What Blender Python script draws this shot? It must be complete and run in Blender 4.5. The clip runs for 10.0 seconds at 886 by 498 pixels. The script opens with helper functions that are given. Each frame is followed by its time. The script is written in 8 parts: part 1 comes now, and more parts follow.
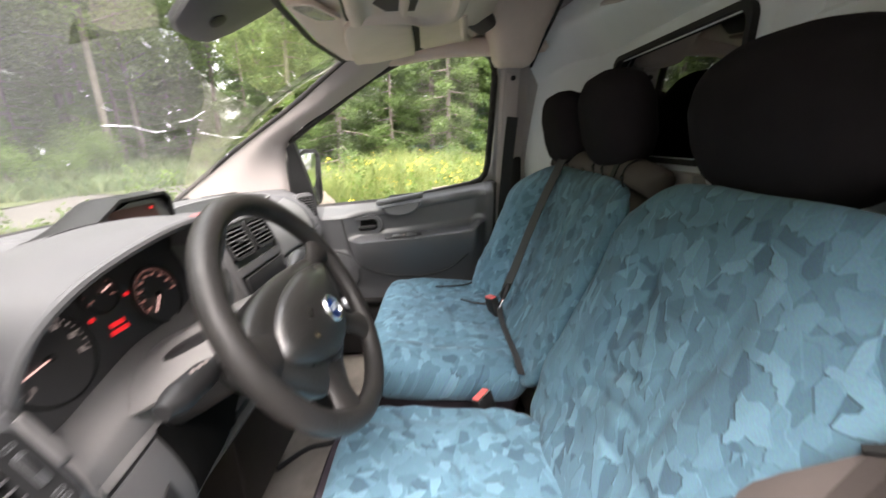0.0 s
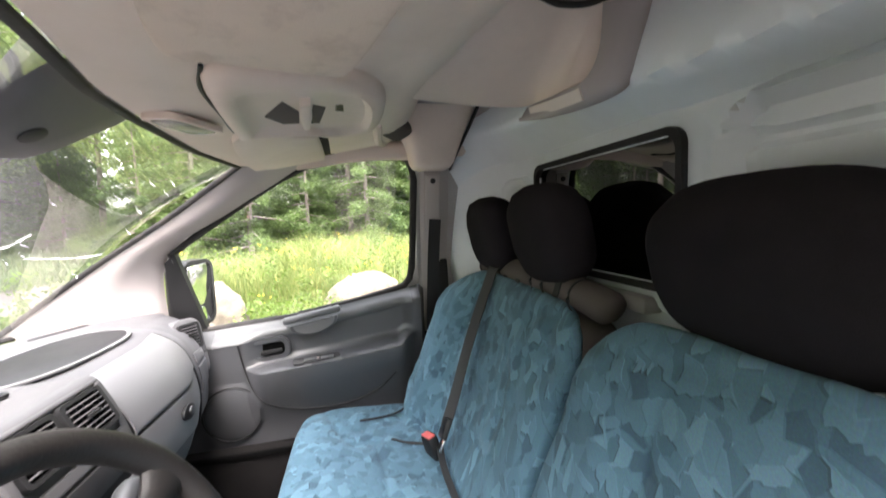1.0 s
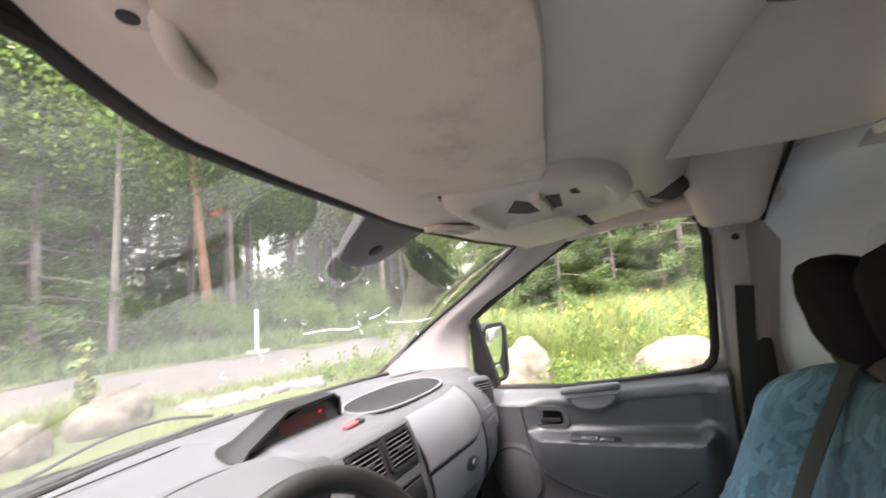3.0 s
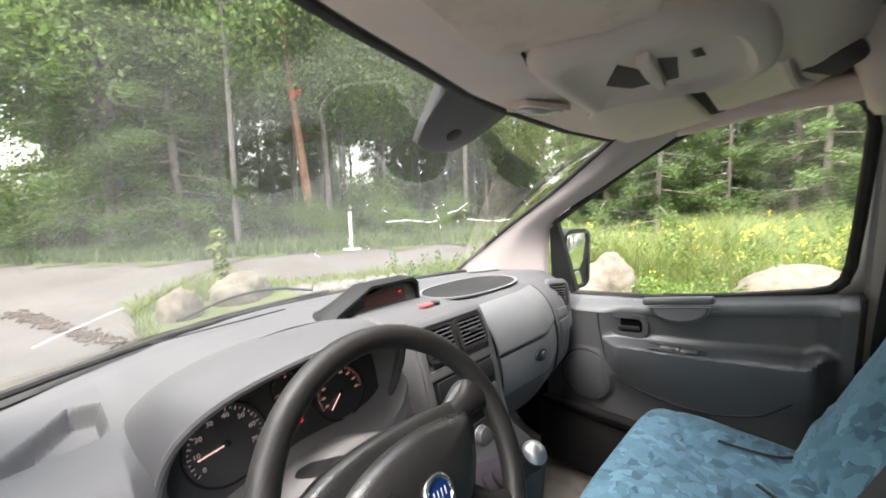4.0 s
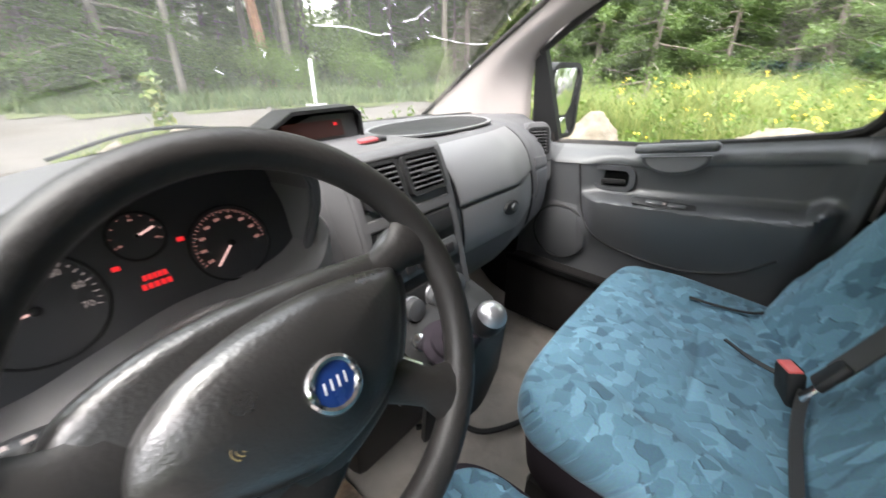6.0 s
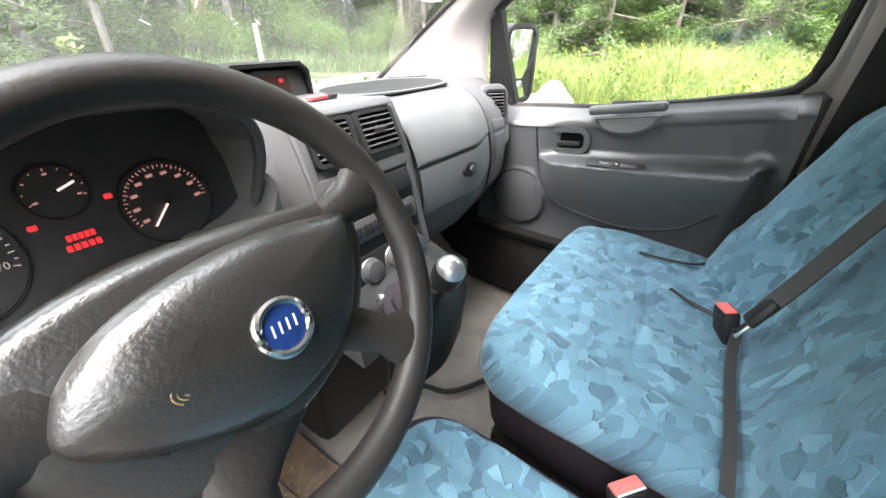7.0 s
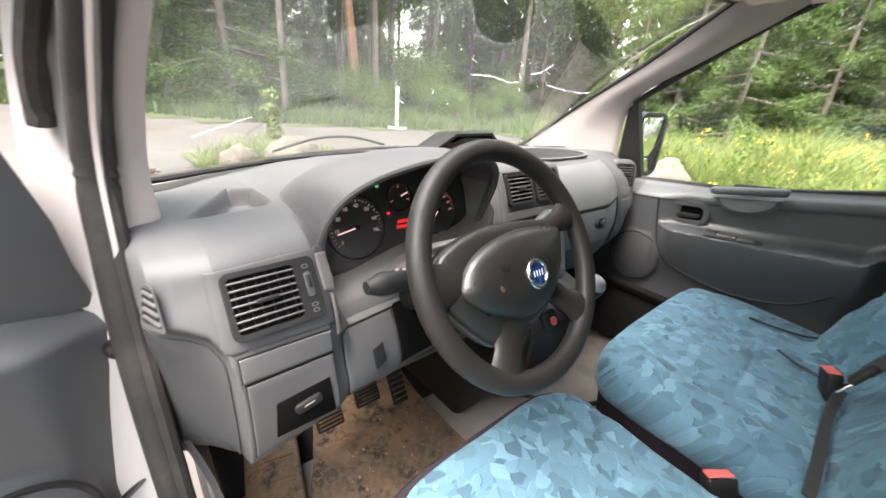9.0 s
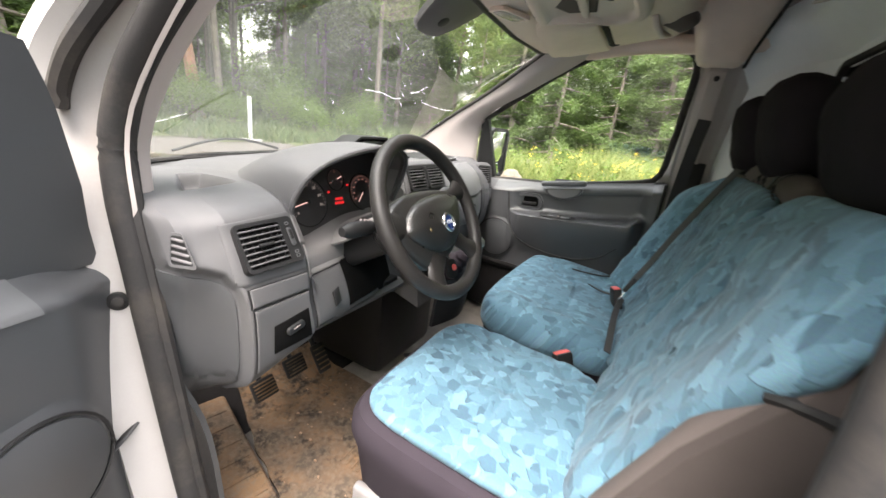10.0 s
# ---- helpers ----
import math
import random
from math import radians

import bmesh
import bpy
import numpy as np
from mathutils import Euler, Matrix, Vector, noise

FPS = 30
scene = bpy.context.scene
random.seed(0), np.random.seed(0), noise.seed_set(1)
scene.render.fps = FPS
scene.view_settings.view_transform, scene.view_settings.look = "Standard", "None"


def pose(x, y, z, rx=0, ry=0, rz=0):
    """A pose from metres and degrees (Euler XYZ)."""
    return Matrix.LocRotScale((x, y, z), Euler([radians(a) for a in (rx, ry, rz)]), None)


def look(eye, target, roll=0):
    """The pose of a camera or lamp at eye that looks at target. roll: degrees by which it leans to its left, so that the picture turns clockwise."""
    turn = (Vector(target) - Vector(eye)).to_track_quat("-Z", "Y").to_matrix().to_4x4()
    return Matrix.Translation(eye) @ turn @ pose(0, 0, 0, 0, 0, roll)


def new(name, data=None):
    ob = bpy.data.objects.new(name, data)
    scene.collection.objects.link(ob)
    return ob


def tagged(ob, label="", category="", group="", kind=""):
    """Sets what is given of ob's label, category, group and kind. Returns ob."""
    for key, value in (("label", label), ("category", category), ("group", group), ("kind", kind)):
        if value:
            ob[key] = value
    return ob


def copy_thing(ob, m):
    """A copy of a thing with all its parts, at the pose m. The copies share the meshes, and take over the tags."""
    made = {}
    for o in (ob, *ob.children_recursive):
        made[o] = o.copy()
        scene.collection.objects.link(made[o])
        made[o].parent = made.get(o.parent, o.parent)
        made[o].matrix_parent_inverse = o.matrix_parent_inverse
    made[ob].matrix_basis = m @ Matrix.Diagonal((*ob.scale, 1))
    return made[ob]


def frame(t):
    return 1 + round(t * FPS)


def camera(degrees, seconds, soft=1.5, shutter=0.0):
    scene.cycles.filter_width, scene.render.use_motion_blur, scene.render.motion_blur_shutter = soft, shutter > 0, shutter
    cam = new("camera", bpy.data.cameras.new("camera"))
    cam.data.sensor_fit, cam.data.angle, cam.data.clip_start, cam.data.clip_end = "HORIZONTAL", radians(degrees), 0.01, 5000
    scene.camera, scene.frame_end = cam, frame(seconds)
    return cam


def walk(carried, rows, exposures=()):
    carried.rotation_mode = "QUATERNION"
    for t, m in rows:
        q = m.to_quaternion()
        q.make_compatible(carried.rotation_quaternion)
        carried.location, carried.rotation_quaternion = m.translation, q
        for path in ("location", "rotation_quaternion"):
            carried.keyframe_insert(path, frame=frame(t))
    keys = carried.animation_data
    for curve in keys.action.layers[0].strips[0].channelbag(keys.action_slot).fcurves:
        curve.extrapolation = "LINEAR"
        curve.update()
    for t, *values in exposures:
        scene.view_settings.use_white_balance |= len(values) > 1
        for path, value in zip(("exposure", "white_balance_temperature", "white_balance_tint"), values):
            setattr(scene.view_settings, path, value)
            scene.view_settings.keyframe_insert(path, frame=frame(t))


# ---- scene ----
cam = camera(98.2, 10.0, 1.5, 0.4)
PATH = [
    (0, (-0.928, -0.165, 1.468), (0.996, -0.193, 0.925), -0.4),
    (0.5, (-0.784, -0.159, 1.52), (1.153, -0.473, 1.136), -1.4),
    (1, (-0.73, -0.176, 1.566), (1.215, -0.615, 1.402), -2.1),
    (1.5, (-0.744, -0.208, 1.594), (1.236, -0.449, 1.74), -3.0),
    (2, (-0.745, -0.262, 1.628), (1.219, -0.106, 1.974), -4.1),
    (2.5, (-0.735, -0.296, 1.632), (1.128, 0.337, 1.988), -4.7),
    (3, (-0.71, -0.302, 1.613), (1.003, 0.71, 1.816), -4.0),
    (3.2, (-0.728, -0.305, 1.6), (0.929, 0.809, 1.714), -3.6),
    (4.5, (-0.654, -0.277, 1.548), (0.646, 1.184, 1.125), -0.6),
    (5, (-0.653, -0.257, 1.538), (0.525, 1.25, 0.953), -0.5),
    (5.5, (-0.599, -0.236, 1.497), (0.591, 1.186, 0.747), -0.2),
    (6, (-0.502, -0.205, 1.446), (0.867, 0.947, 0.554), 0.3),
    (6.2, (-0.494, -0.241, 1.438), (0.904, 0.85, 0.514), -0.3),
    (7.3, (-0.517, -0.215, 1.414), (0.92, 0.742, 0.406), 1.5),
    (7.5, (-0.556, -0.219, 1.425), (0.84, 0.819, 0.437), 1.5),
    (8, (-0.64, -0.228, 1.449), (0.626, 1.006, 0.513), 2.0),
    (8.5, (-0.704, -0.243, 1.453), (0.453, 1.144, 0.593), 2.9),
    (9, (-0.833, -0.29, 1.465), (0.396, 1.087, 0.692), 4.5),
    (9.5, (-0.996, -0.328, 1.455), (0.532, 0.761, 0.764), 7.2),
    (10, (-1.129, -0.383, 1.437), (0.555, 0.493, 0.805), 7.3),
]
EXPOSURES = [(0.0, 3.75, 6850, 18), (0.5, 4.04, 6700, 18), (1.0, 4.2, 6600, 20), (1.5, 4.2, 6650, 23), (2.0, 4.12, 6700, 25), (2.5, 4.12, 6700, 25), (3.2, 3.76, 6650, 20), (4.5, 3.55, 6580, 15), (5.0, 3.47, 6500, 15), (6.2, 3.84, 6500, 14), (7.3, 4.42, 6500, 14), (7.6, 4.27, 6500, 14), (8.1, 3.96, 6600, 14), (9.0, 3.75, 6750, 15), (10.0, 3.68, 6850, 15)]
walk(cam, [(t, look(eye, target, roll)) for t, eye, target, roll in PATH], EXPOSURES)

# ---- world and light ----
world = bpy.data.worlds.new("overcast_sky")
scene.world = world
world.use_nodes = True
wn = world.node_tree.nodes
sky = wn.new("ShaderNodeTexSky")
sky.sky_type = "NISHITA"
sky.sun_disc = False
sky.sun_elevation = radians(65)
sky.sun_rotation = radians(270)
sky.air_density = 1.6
sky.dust_density = 4.0
hsv = wn.new("ShaderNodeHueSaturation")
hsv.inputs["Saturation"].default_value = 0.3
world.node_tree.links.new(sky.outputs["Color"], hsv.inputs["Color"])
world.node_tree.links.new(hsv.outputs["Color"], wn["Background"].inputs["Color"])
wn["Background"].inputs["Strength"].default_value = 0.15

sun_data = bpy.data.lights.new("sun", "SUN")
sun_data.energy = 0.36
sun_data.angle = radians(40)
sun_data.color = (1.0, 0.96, 0.9)
sun = new("sun", sun_data)
sun.rotation_euler = (radians(25), 0, radians(-90))


# ---- materials ----
def pbr(name, col, rough=0.6, var=0.12, scale=18.0, fine=350.0, bump=0.08, metal=0.0, stain=None, stain_amt=0.0, spec=0.5, sheen=0.0, rnd=0.0):
    """A surface with a slow tone drift, fine grain, an optional stain colour and a fine relief."""
    m = bpy.data.materials.new(name)
    m.use_nodes = True
    n, l = m.node_tree.nodes, m.node_tree.links
    b = n["Principled BSDF"]
    tc = n.new("ShaderNodeTexCoord")
    geo = n.new("ShaderNodeNewGeometry")
    big = n.new("ShaderNodeTexNoise")
    big.inputs["Scale"].default_value = scale
    big.inputs["Detail"].default_value = 6
    l.new(geo.outputs["Position"], big.inputs["Vector"])
    small = n.new("ShaderNodeTexNoise")
    small.inputs["Scale"].default_value = fine
    small.inputs["Detail"].default_value = 3
    l.new(geo.outputs["Position"], small.inputs["Vector"])
    add = n.new("ShaderNodeMath")
    add.operation = "MULTIPLY_ADD"
    add.inputs[1].default_value = 0.35
    l.new(small.outputs["Fac"], add.inputs[0])
    l.new(big.outputs["Fac"], add.inputs[2])
    ramp = n.new("ShaderNodeMapRange")
    ramp.inputs["From Min"].default_value, ramp.inputs["From Max"].default_value = 0.35, 1.0
    ramp.inputs["To Min"].default_value, ramp.inputs["To Max"].default_value = 1 - var, 1 + var
    l.new(add.outputs[0], ramp.inputs["Value"])
    tint = n.new("ShaderNodeVectorMath")
    tint.operation = "SCALE"
    tint.inputs[0].default_value = col
    l.new(ramp.outputs["Result"], tint.inputs["Scale"])
    out = tint.outputs["Vector"]
    if rnd:
        oi = n.new("ShaderNodeObjectInfo")
        rr = n.new("ShaderNodeMapRange")
        rr.inputs["To Min"].default_value, rr.inputs["To Max"].default_value = 1 - rnd, 1 + rnd
        l.new(oi.outputs["Random"], rr.inputs["Value"])
        t2 = n.new("ShaderNodeVectorMath")
        t2.operation = "SCALE"
        l.new(out, t2.inputs[0])
        l.new(rr.outputs["Result"], t2.inputs["Scale"])
        out = t2.outputs["Vector"]
    if stain:
        sn = n.new("ShaderNodeTexNoise")
        sn.inputs["Scale"].default_value = scale * 0.6
        sn.inputs["Detail"].default_value = 8
        sn.inputs["Roughness"].default_value = 0.65
        l.new(geo.outputs["Position"], sn.inputs["Vector"])
        sr = n.new("ShaderNodeMapRange")
        sr.inputs["From Min"].default_value, sr.inputs["From Max"].default_value = 0.5, 0.72
        sr.inputs["To Max"].default_value = stain_amt
        l.new(sn.outputs["Fac"], sr.inputs["Value"])
        mix = n.new("ShaderNodeMix")
        mix.data_type = "RGBA"
        l.new(sr.outputs["Result"], mix.inputs["Factor"])
        l.new(out, mix.inputs["A"])
        mix.inputs["B"].default_value = (*stain, 1)
        out = mix.outputs["Result"]
    l.new(out, b.inputs["Base Color"])
    rg = n.new("ShaderNodeMapRange")
    rg.inputs["To Min"].default_value, rg.inputs["To Max"].default_value = max(0.02, rough - 0.1), min(1, rough + 0.1)
    l.new(big.outputs["Fac"], rg.inputs["Value"])
    l.new(rg.outputs["Result"], b.inputs["Roughness"])
    b.inputs["Metallic"].default_value = metal
    b.inputs["Specular IOR Level"].default_value = spec
    if sheen:
        b.inputs["Sheen Weight"].default_value = sheen
    if bump:
        bp = n.new("ShaderNodeBump")
        bp.inputs["Strength"].default_value = bump
        bp.inputs["Distance"].default_value = 0.001
        l.new(small.outputs["Fac"], bp.inputs["Height"])
        l.new(bp.outputs["Normal"], b.inputs["Normal"])
    return m


def glow(name, col, strength):
    m = bpy.data.materials.new(name)
    m.use_nodes = True
    b = m.node_tree.nodes["Principled BSDF"]
    b.inputs["Base Color"].default_value = (*[c * 0.3 for c in col], 1)
    b.inputs["Emission Color"].default_value = (*col, 1)
    b.inputs["Emission Strength"].default_value = strength
    return m


def pane(name, tint, gloss=1.0, rough=0.0, dirt=0.0):
    """Thin clear glass: sees straight through, mirrors by the Fresnel law, with a little dust."""
    m = bpy.data.materials.new(name)
    m.use_nodes = True
    n, l = m.node_tree.nodes, m.node_tree.links
    n.remove(n["Principled BSDF"])
    tr = n.new("ShaderNodeBsdfTransparent")
    tr.inputs["Color"].default_value = (*tint, 1)
    gl = n.new("ShaderNodeBsdfGlossy")
    gl.inputs["Roughness"].default_value = rough
    fr = n.new("ShaderNodeLayerWeight")
    fr.inputs["Blend"].default_value = 0.5
    pw = n.new("ShaderNodeMath")
    pw.operation = "POWER"
    pw.inputs[1].default_value = 4.0
    l.new(fr.outputs["Facing"], pw.inputs[0])
    k = n.new("ShaderNodeMath")
    k.operation = "MULTIPLY_ADD"
    k.inputs[1].default_value = 0.85
    k.inputs[2].default_value = 0.07 * gloss
    k.use_clamp = True
    l.new(pw.outputs[0], k.inputs[0])
    mx = n.new("ShaderNodeMixShader")
    l.new(k.outputs[0], mx.inputs["Fac"])
    l.new(tr.outputs["BSDF"], mx.inputs[1])
    l.new(gl.outputs["BSDF"], mx.inputs[2])
    last = mx
    if dirt:
        df = n.new("ShaderNodeBsdfDiffuse")
        df.inputs["Color"].default_value = (0.6, 0.62, 0.6, 1)
        nz = n.new("ShaderNodeTexNoise")
        nz.inputs["Scale"].default_value = 5
        nz.inputs["Detail"].default_value = 6
        ge = n.new("ShaderNodeNewGeometry")
        l.new(ge.outputs["Position"], nz.inputs["Vector"])
        mr = n.new("ShaderNodeMapRange")
        mr.inputs["From Min"].default_value, mr.inputs["From Max"].default_value = 0.35, 0.7
        mr.inputs["To Min"].default_value, mr.inputs["To Max"].default_value = dirt * 0.4, dirt
        l.new(nz.outputs["Fac"], mr.inputs["Value"])
        m2 = n.new("ShaderNodeMixShader")
        l.new(mr.outputs["Result"], m2.inputs["Fac"])
        l.new(mx.outputs["Shader"], m2.inputs[1])
        ts = n.new("ShaderNodeBsdfTranslucent")
        ts.inputs["Color"].default_value = (0.55, 0.62, 0.50, 1)
        both = n.new("ShaderNodeMixShader")
        both.inputs["Fac"].default_value = 0.25
        l.new(df.outputs["BSDF"], both.inputs[1])
        l.new(ts.outputs["BSDF"], both.inputs[2])
        l.new(both.outputs["Shader"], m2.inputs[2])
        last = m2
    l.new(last.outputs["Shader"], n["Material Output"].inputs["Surface"])
    return m


def shard_fabric(name):
    """Woven seat cover printed with overlapping angular shards in steel blues, the light and shade of an embossed edge
    painted along one side of each.
    """
    m = bpy.data.materials.new(name)
    m.use_nodes = True
    n, l = m.node_tree.nodes, m.node_tree.links
    b = n["Principled BSDF"]
    tc = n.new("ShaderNodeTexCoord")

    def cells(vec, scale, shift, metric, stretch):
        mp = n.new("ShaderNodeMapping")
        mp.inputs["Location"].default_value = shift
        mp.inputs["Rotation"].default_value = (0, 0, shift[0])
        mp.inputs["Scale"].default_value = (1.0, stretch, 1.0)
        l.new(vec, mp.inputs["Vector"])
        v = n.new("ShaderNodeTexVoronoi")
        v.voronoi_dimensions = "2D"
        v.distance = metric
        v.inputs["Scale"].default_value = scale
        l.new(mp.outputs["Vector"], v.inputs["Vector"])
        sep = n.new("ShaderNodeSeparateColor")
        l.new(v.outputs["Color"], sep.inputs["Color"])
        return sep.outputs["Red"], sep.outputs["Green"]

    def layers(vec):
        """The tone of the topmost shard at a place of the cloth."""
        tone = cells(vec, 31, (0.3, 1.7, 0), "EUCLIDEAN", 1.25)[0]
        for scale, shift, metric, stretch, cut in ((38, (1.15, 0.4, 0), "CHEBYCHEV", 1.0, 0.45), (28, (0.55, 2.3, 0), "CHEBYCHEV", 1.35, 0.66), (48, (2.1, 0.9, 0), "EUCLIDEAN", 0.75, 0.74)):
            r, g = cells(vec, scale, shift, metric, stretch)
            pick = n.new("ShaderNodeMath")
            pick.operation = "GREATER_THAN"
            pick.inputs[1].default_value = cut
            l.new(g, pick.inputs[0])
            mx = n.new("ShaderNodeMix")
            l.new(pick.outputs[0], mx.inputs["Factor"])
            l.new(tone, mx.inputs["A"])
            l.new(r, mx.inputs["B"])
            tone = mx.outputs["Result"]
        return tone

    val = layers(tc.outputs["UV"])
    sh = n.new("ShaderNodeVectorMath")
    sh.operation = "ADD"
    sh.inputs[1].default_value = (0.0024, -0.0017, 0)
    l.new(tc.outputs["UV"], sh.inputs[0])
    val2 = layers(sh.outputs["Vector"])
    ramp = n.new("ShaderNodeValToRGB")
    ramp.color_ramp.interpolation = "CONSTANT"
    els = ramp.color_ramp.elements
    els[0].position, els[0].color = 0.0, (0.046, 0.094, 0.128, 1)
    els[1].position, els[1].color = 0.88, (0.108, 0.206, 0.266, 1)
    for at, tone in ((0.10, (0.060, 0.122, 0.162)), (0.30, (0.073, 0.147, 0.194)), (0.62, (0.083, 0.165, 0.216))):
        els.new(at).color = (*tone, 1)
    l.new(val, ramp.inputs["Fac"])
    # relief light painted as one-sided rims: pale where the cloth steps up, dark where down
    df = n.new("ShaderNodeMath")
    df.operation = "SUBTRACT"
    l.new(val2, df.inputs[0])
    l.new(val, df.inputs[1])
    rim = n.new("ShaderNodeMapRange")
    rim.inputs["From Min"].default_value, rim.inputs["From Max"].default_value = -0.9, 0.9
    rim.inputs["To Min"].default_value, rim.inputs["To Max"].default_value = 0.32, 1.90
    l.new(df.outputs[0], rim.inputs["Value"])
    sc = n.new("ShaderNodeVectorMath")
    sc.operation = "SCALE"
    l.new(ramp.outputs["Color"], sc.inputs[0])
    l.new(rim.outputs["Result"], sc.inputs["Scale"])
    weave = n.new("ShaderNodeTexNoise")
    weave.inputs["Scale"].default_value = 420
    l.new(tc.outputs["UV"], weave.inputs["Vector"])
    wm = n.new("ShaderNodeMix")
    wm.data_type = "RGBA"
    wm.blend_type = "OVERLAY"
    wm.inputs["Factor"].default_value = 0.25
    l.new(sc.outputs["Vector"], wm.inputs["A"])
    l.new(weave.outputs["Color"], wm.inputs["B"])
    l.new(wm.outputs["Result"], b.inputs["Base Color"])
    b.inputs["Roughness"].default_value = 0.8
    b.inputs["Sheen Weight"].default_value = 0.1
    b.inputs["Specular IOR Level"].default_value = 0.2
    hgt = n.new("ShaderNodeMath")
    hgt.operation = "MULTIPLY_ADD"
    hgt.inputs[1].default_value = 0.35
    l.new(weave.outputs["Fac"], hgt.inputs[0])
    l.new(val, hgt.inputs[2])
    bp = n.new("ShaderNodeBump")
    bp.inputs["Strength"].default_value = 0.8
    bp.inputs["Distance"].default_value = 0.0022
    l.new(hgt.outputs[0], bp.inputs["Height"])
    l.new(bp.outputs["Normal"], b.inputs["Normal"])
    return m


def blade_mat(name, dark, light):
    """Grass whose single blades differ between a fresh green and a straw tone."""
    m = bpy.data.materials.new(name)
    m.use_nodes = True
    n, l = m.node_tree.nodes, m.node_tree.links
    geo = n.new("ShaderNodeNewGeometry")
    ramp = n.new("ShaderNodeMix")
    ramp.data_type = "RGBA"
    ramp.inputs["A"].default_value = (*dark, 1)
    ramp.inputs["B"].default_value = (*light, 1)
    pw = n.new("ShaderNodeMath")
    pw.operation = "POWER"
    pw.inputs[1].default_value = 1.8
    l.new(geo.outputs["Random Per Island"], pw.inputs[0])
    l.new(pw.outputs[0], ramp.inputs["Factor"])
    l.new(ramp.outputs["Result"], n["Principled BSDF"].inputs["Base Color"])
    n["Principled BSDF"].inputs["Roughness"].default_value = 0.7
    return m


def leaf_mat(name, col, drift=0.4):
    """Leaves that let part of the light through and differ from clump to clump."""
    m = bpy.data.materials.new(name)
    m.use_nodes = True
    n, l = m.node_tree.nodes, m.node_tree.links
    b = n["Principled BSDF"]
    geo = n.new("ShaderNodeNewGeometry")
    nz = n.new("ShaderNodeTexNoise")
    nz.inputs["Scale"].default_value = 0.7
    nz.inputs["Detail"].default_value = 4
    l.new(geo.outputs["Position"], nz.inputs["Vector"])
    add = n.new("ShaderNodeMath")
    add.operation = "MULTIPLY_ADD"
    add.inputs[1].default_value = 0.5
    l.new(geo.outputs["Random Per Island"], add.inputs[0])
    l.new(nz.outputs["Fac"], add.inputs[2])
    mr = n.new("ShaderNodeMapRange")
    mr.inputs["From Min"].default_value, mr.inputs["From Max"].default_value = 0.3, 1.15
    mr.inputs["To Min"].default_value, mr.inputs["To Max"].default_value = 1 - drift, 1 + drift * 1.3
    l.new(add.outputs[0], mr.inputs["Value"])
    sc = n.new("ShaderNodeVectorMath")
    sc.operation = "SCALE"
    sc.inputs[0].default_value = col
    l.new(mr.outputs["Result"], sc.inputs["Scale"])
    l.new(sc.outputs["Vector"], b.inputs["Base Color"])
    b.inputs["Roughness"].default_value = 0.6
    b.inputs["Specular IOR Level"].default_value = 0.3
    tr = n.new("ShaderNodeBsdfTranslucent")
    t2 = n.new("ShaderNodeVectorMath")
    t2.operation = "MULTIPLY"
    t2.inputs[1].default_value = (1.25, 1.35, 0.7)
    l.new(sc.outputs["Vector"], t2.inputs[0])
    l.new(t2.outputs["Vector"], tr.inputs["Color"])
    mx = n.new("ShaderNodeMixShader")
    mx.inputs["Fac"].default_value = 0.45
    l.new(b.outputs["BSDF"], mx.inputs[1])
    l.new(tr.outputs["BSDF"], mx.inputs[2])
    l.new(mx.outputs["Shader"], n["Material Output"].inputs["Surface"])
    return m


def ground_mix(name):
    """Grey-beige gravel and worn asphalt with dust, leaf crumbs and pebbles."""
    m = pbr(name, (0.080, 0.072, 0.066), 0.95, 0.30, 0.9, 45, 1.0, stain=(0.050, 0.039, 0.031), stain_amt=0.75)
    return m


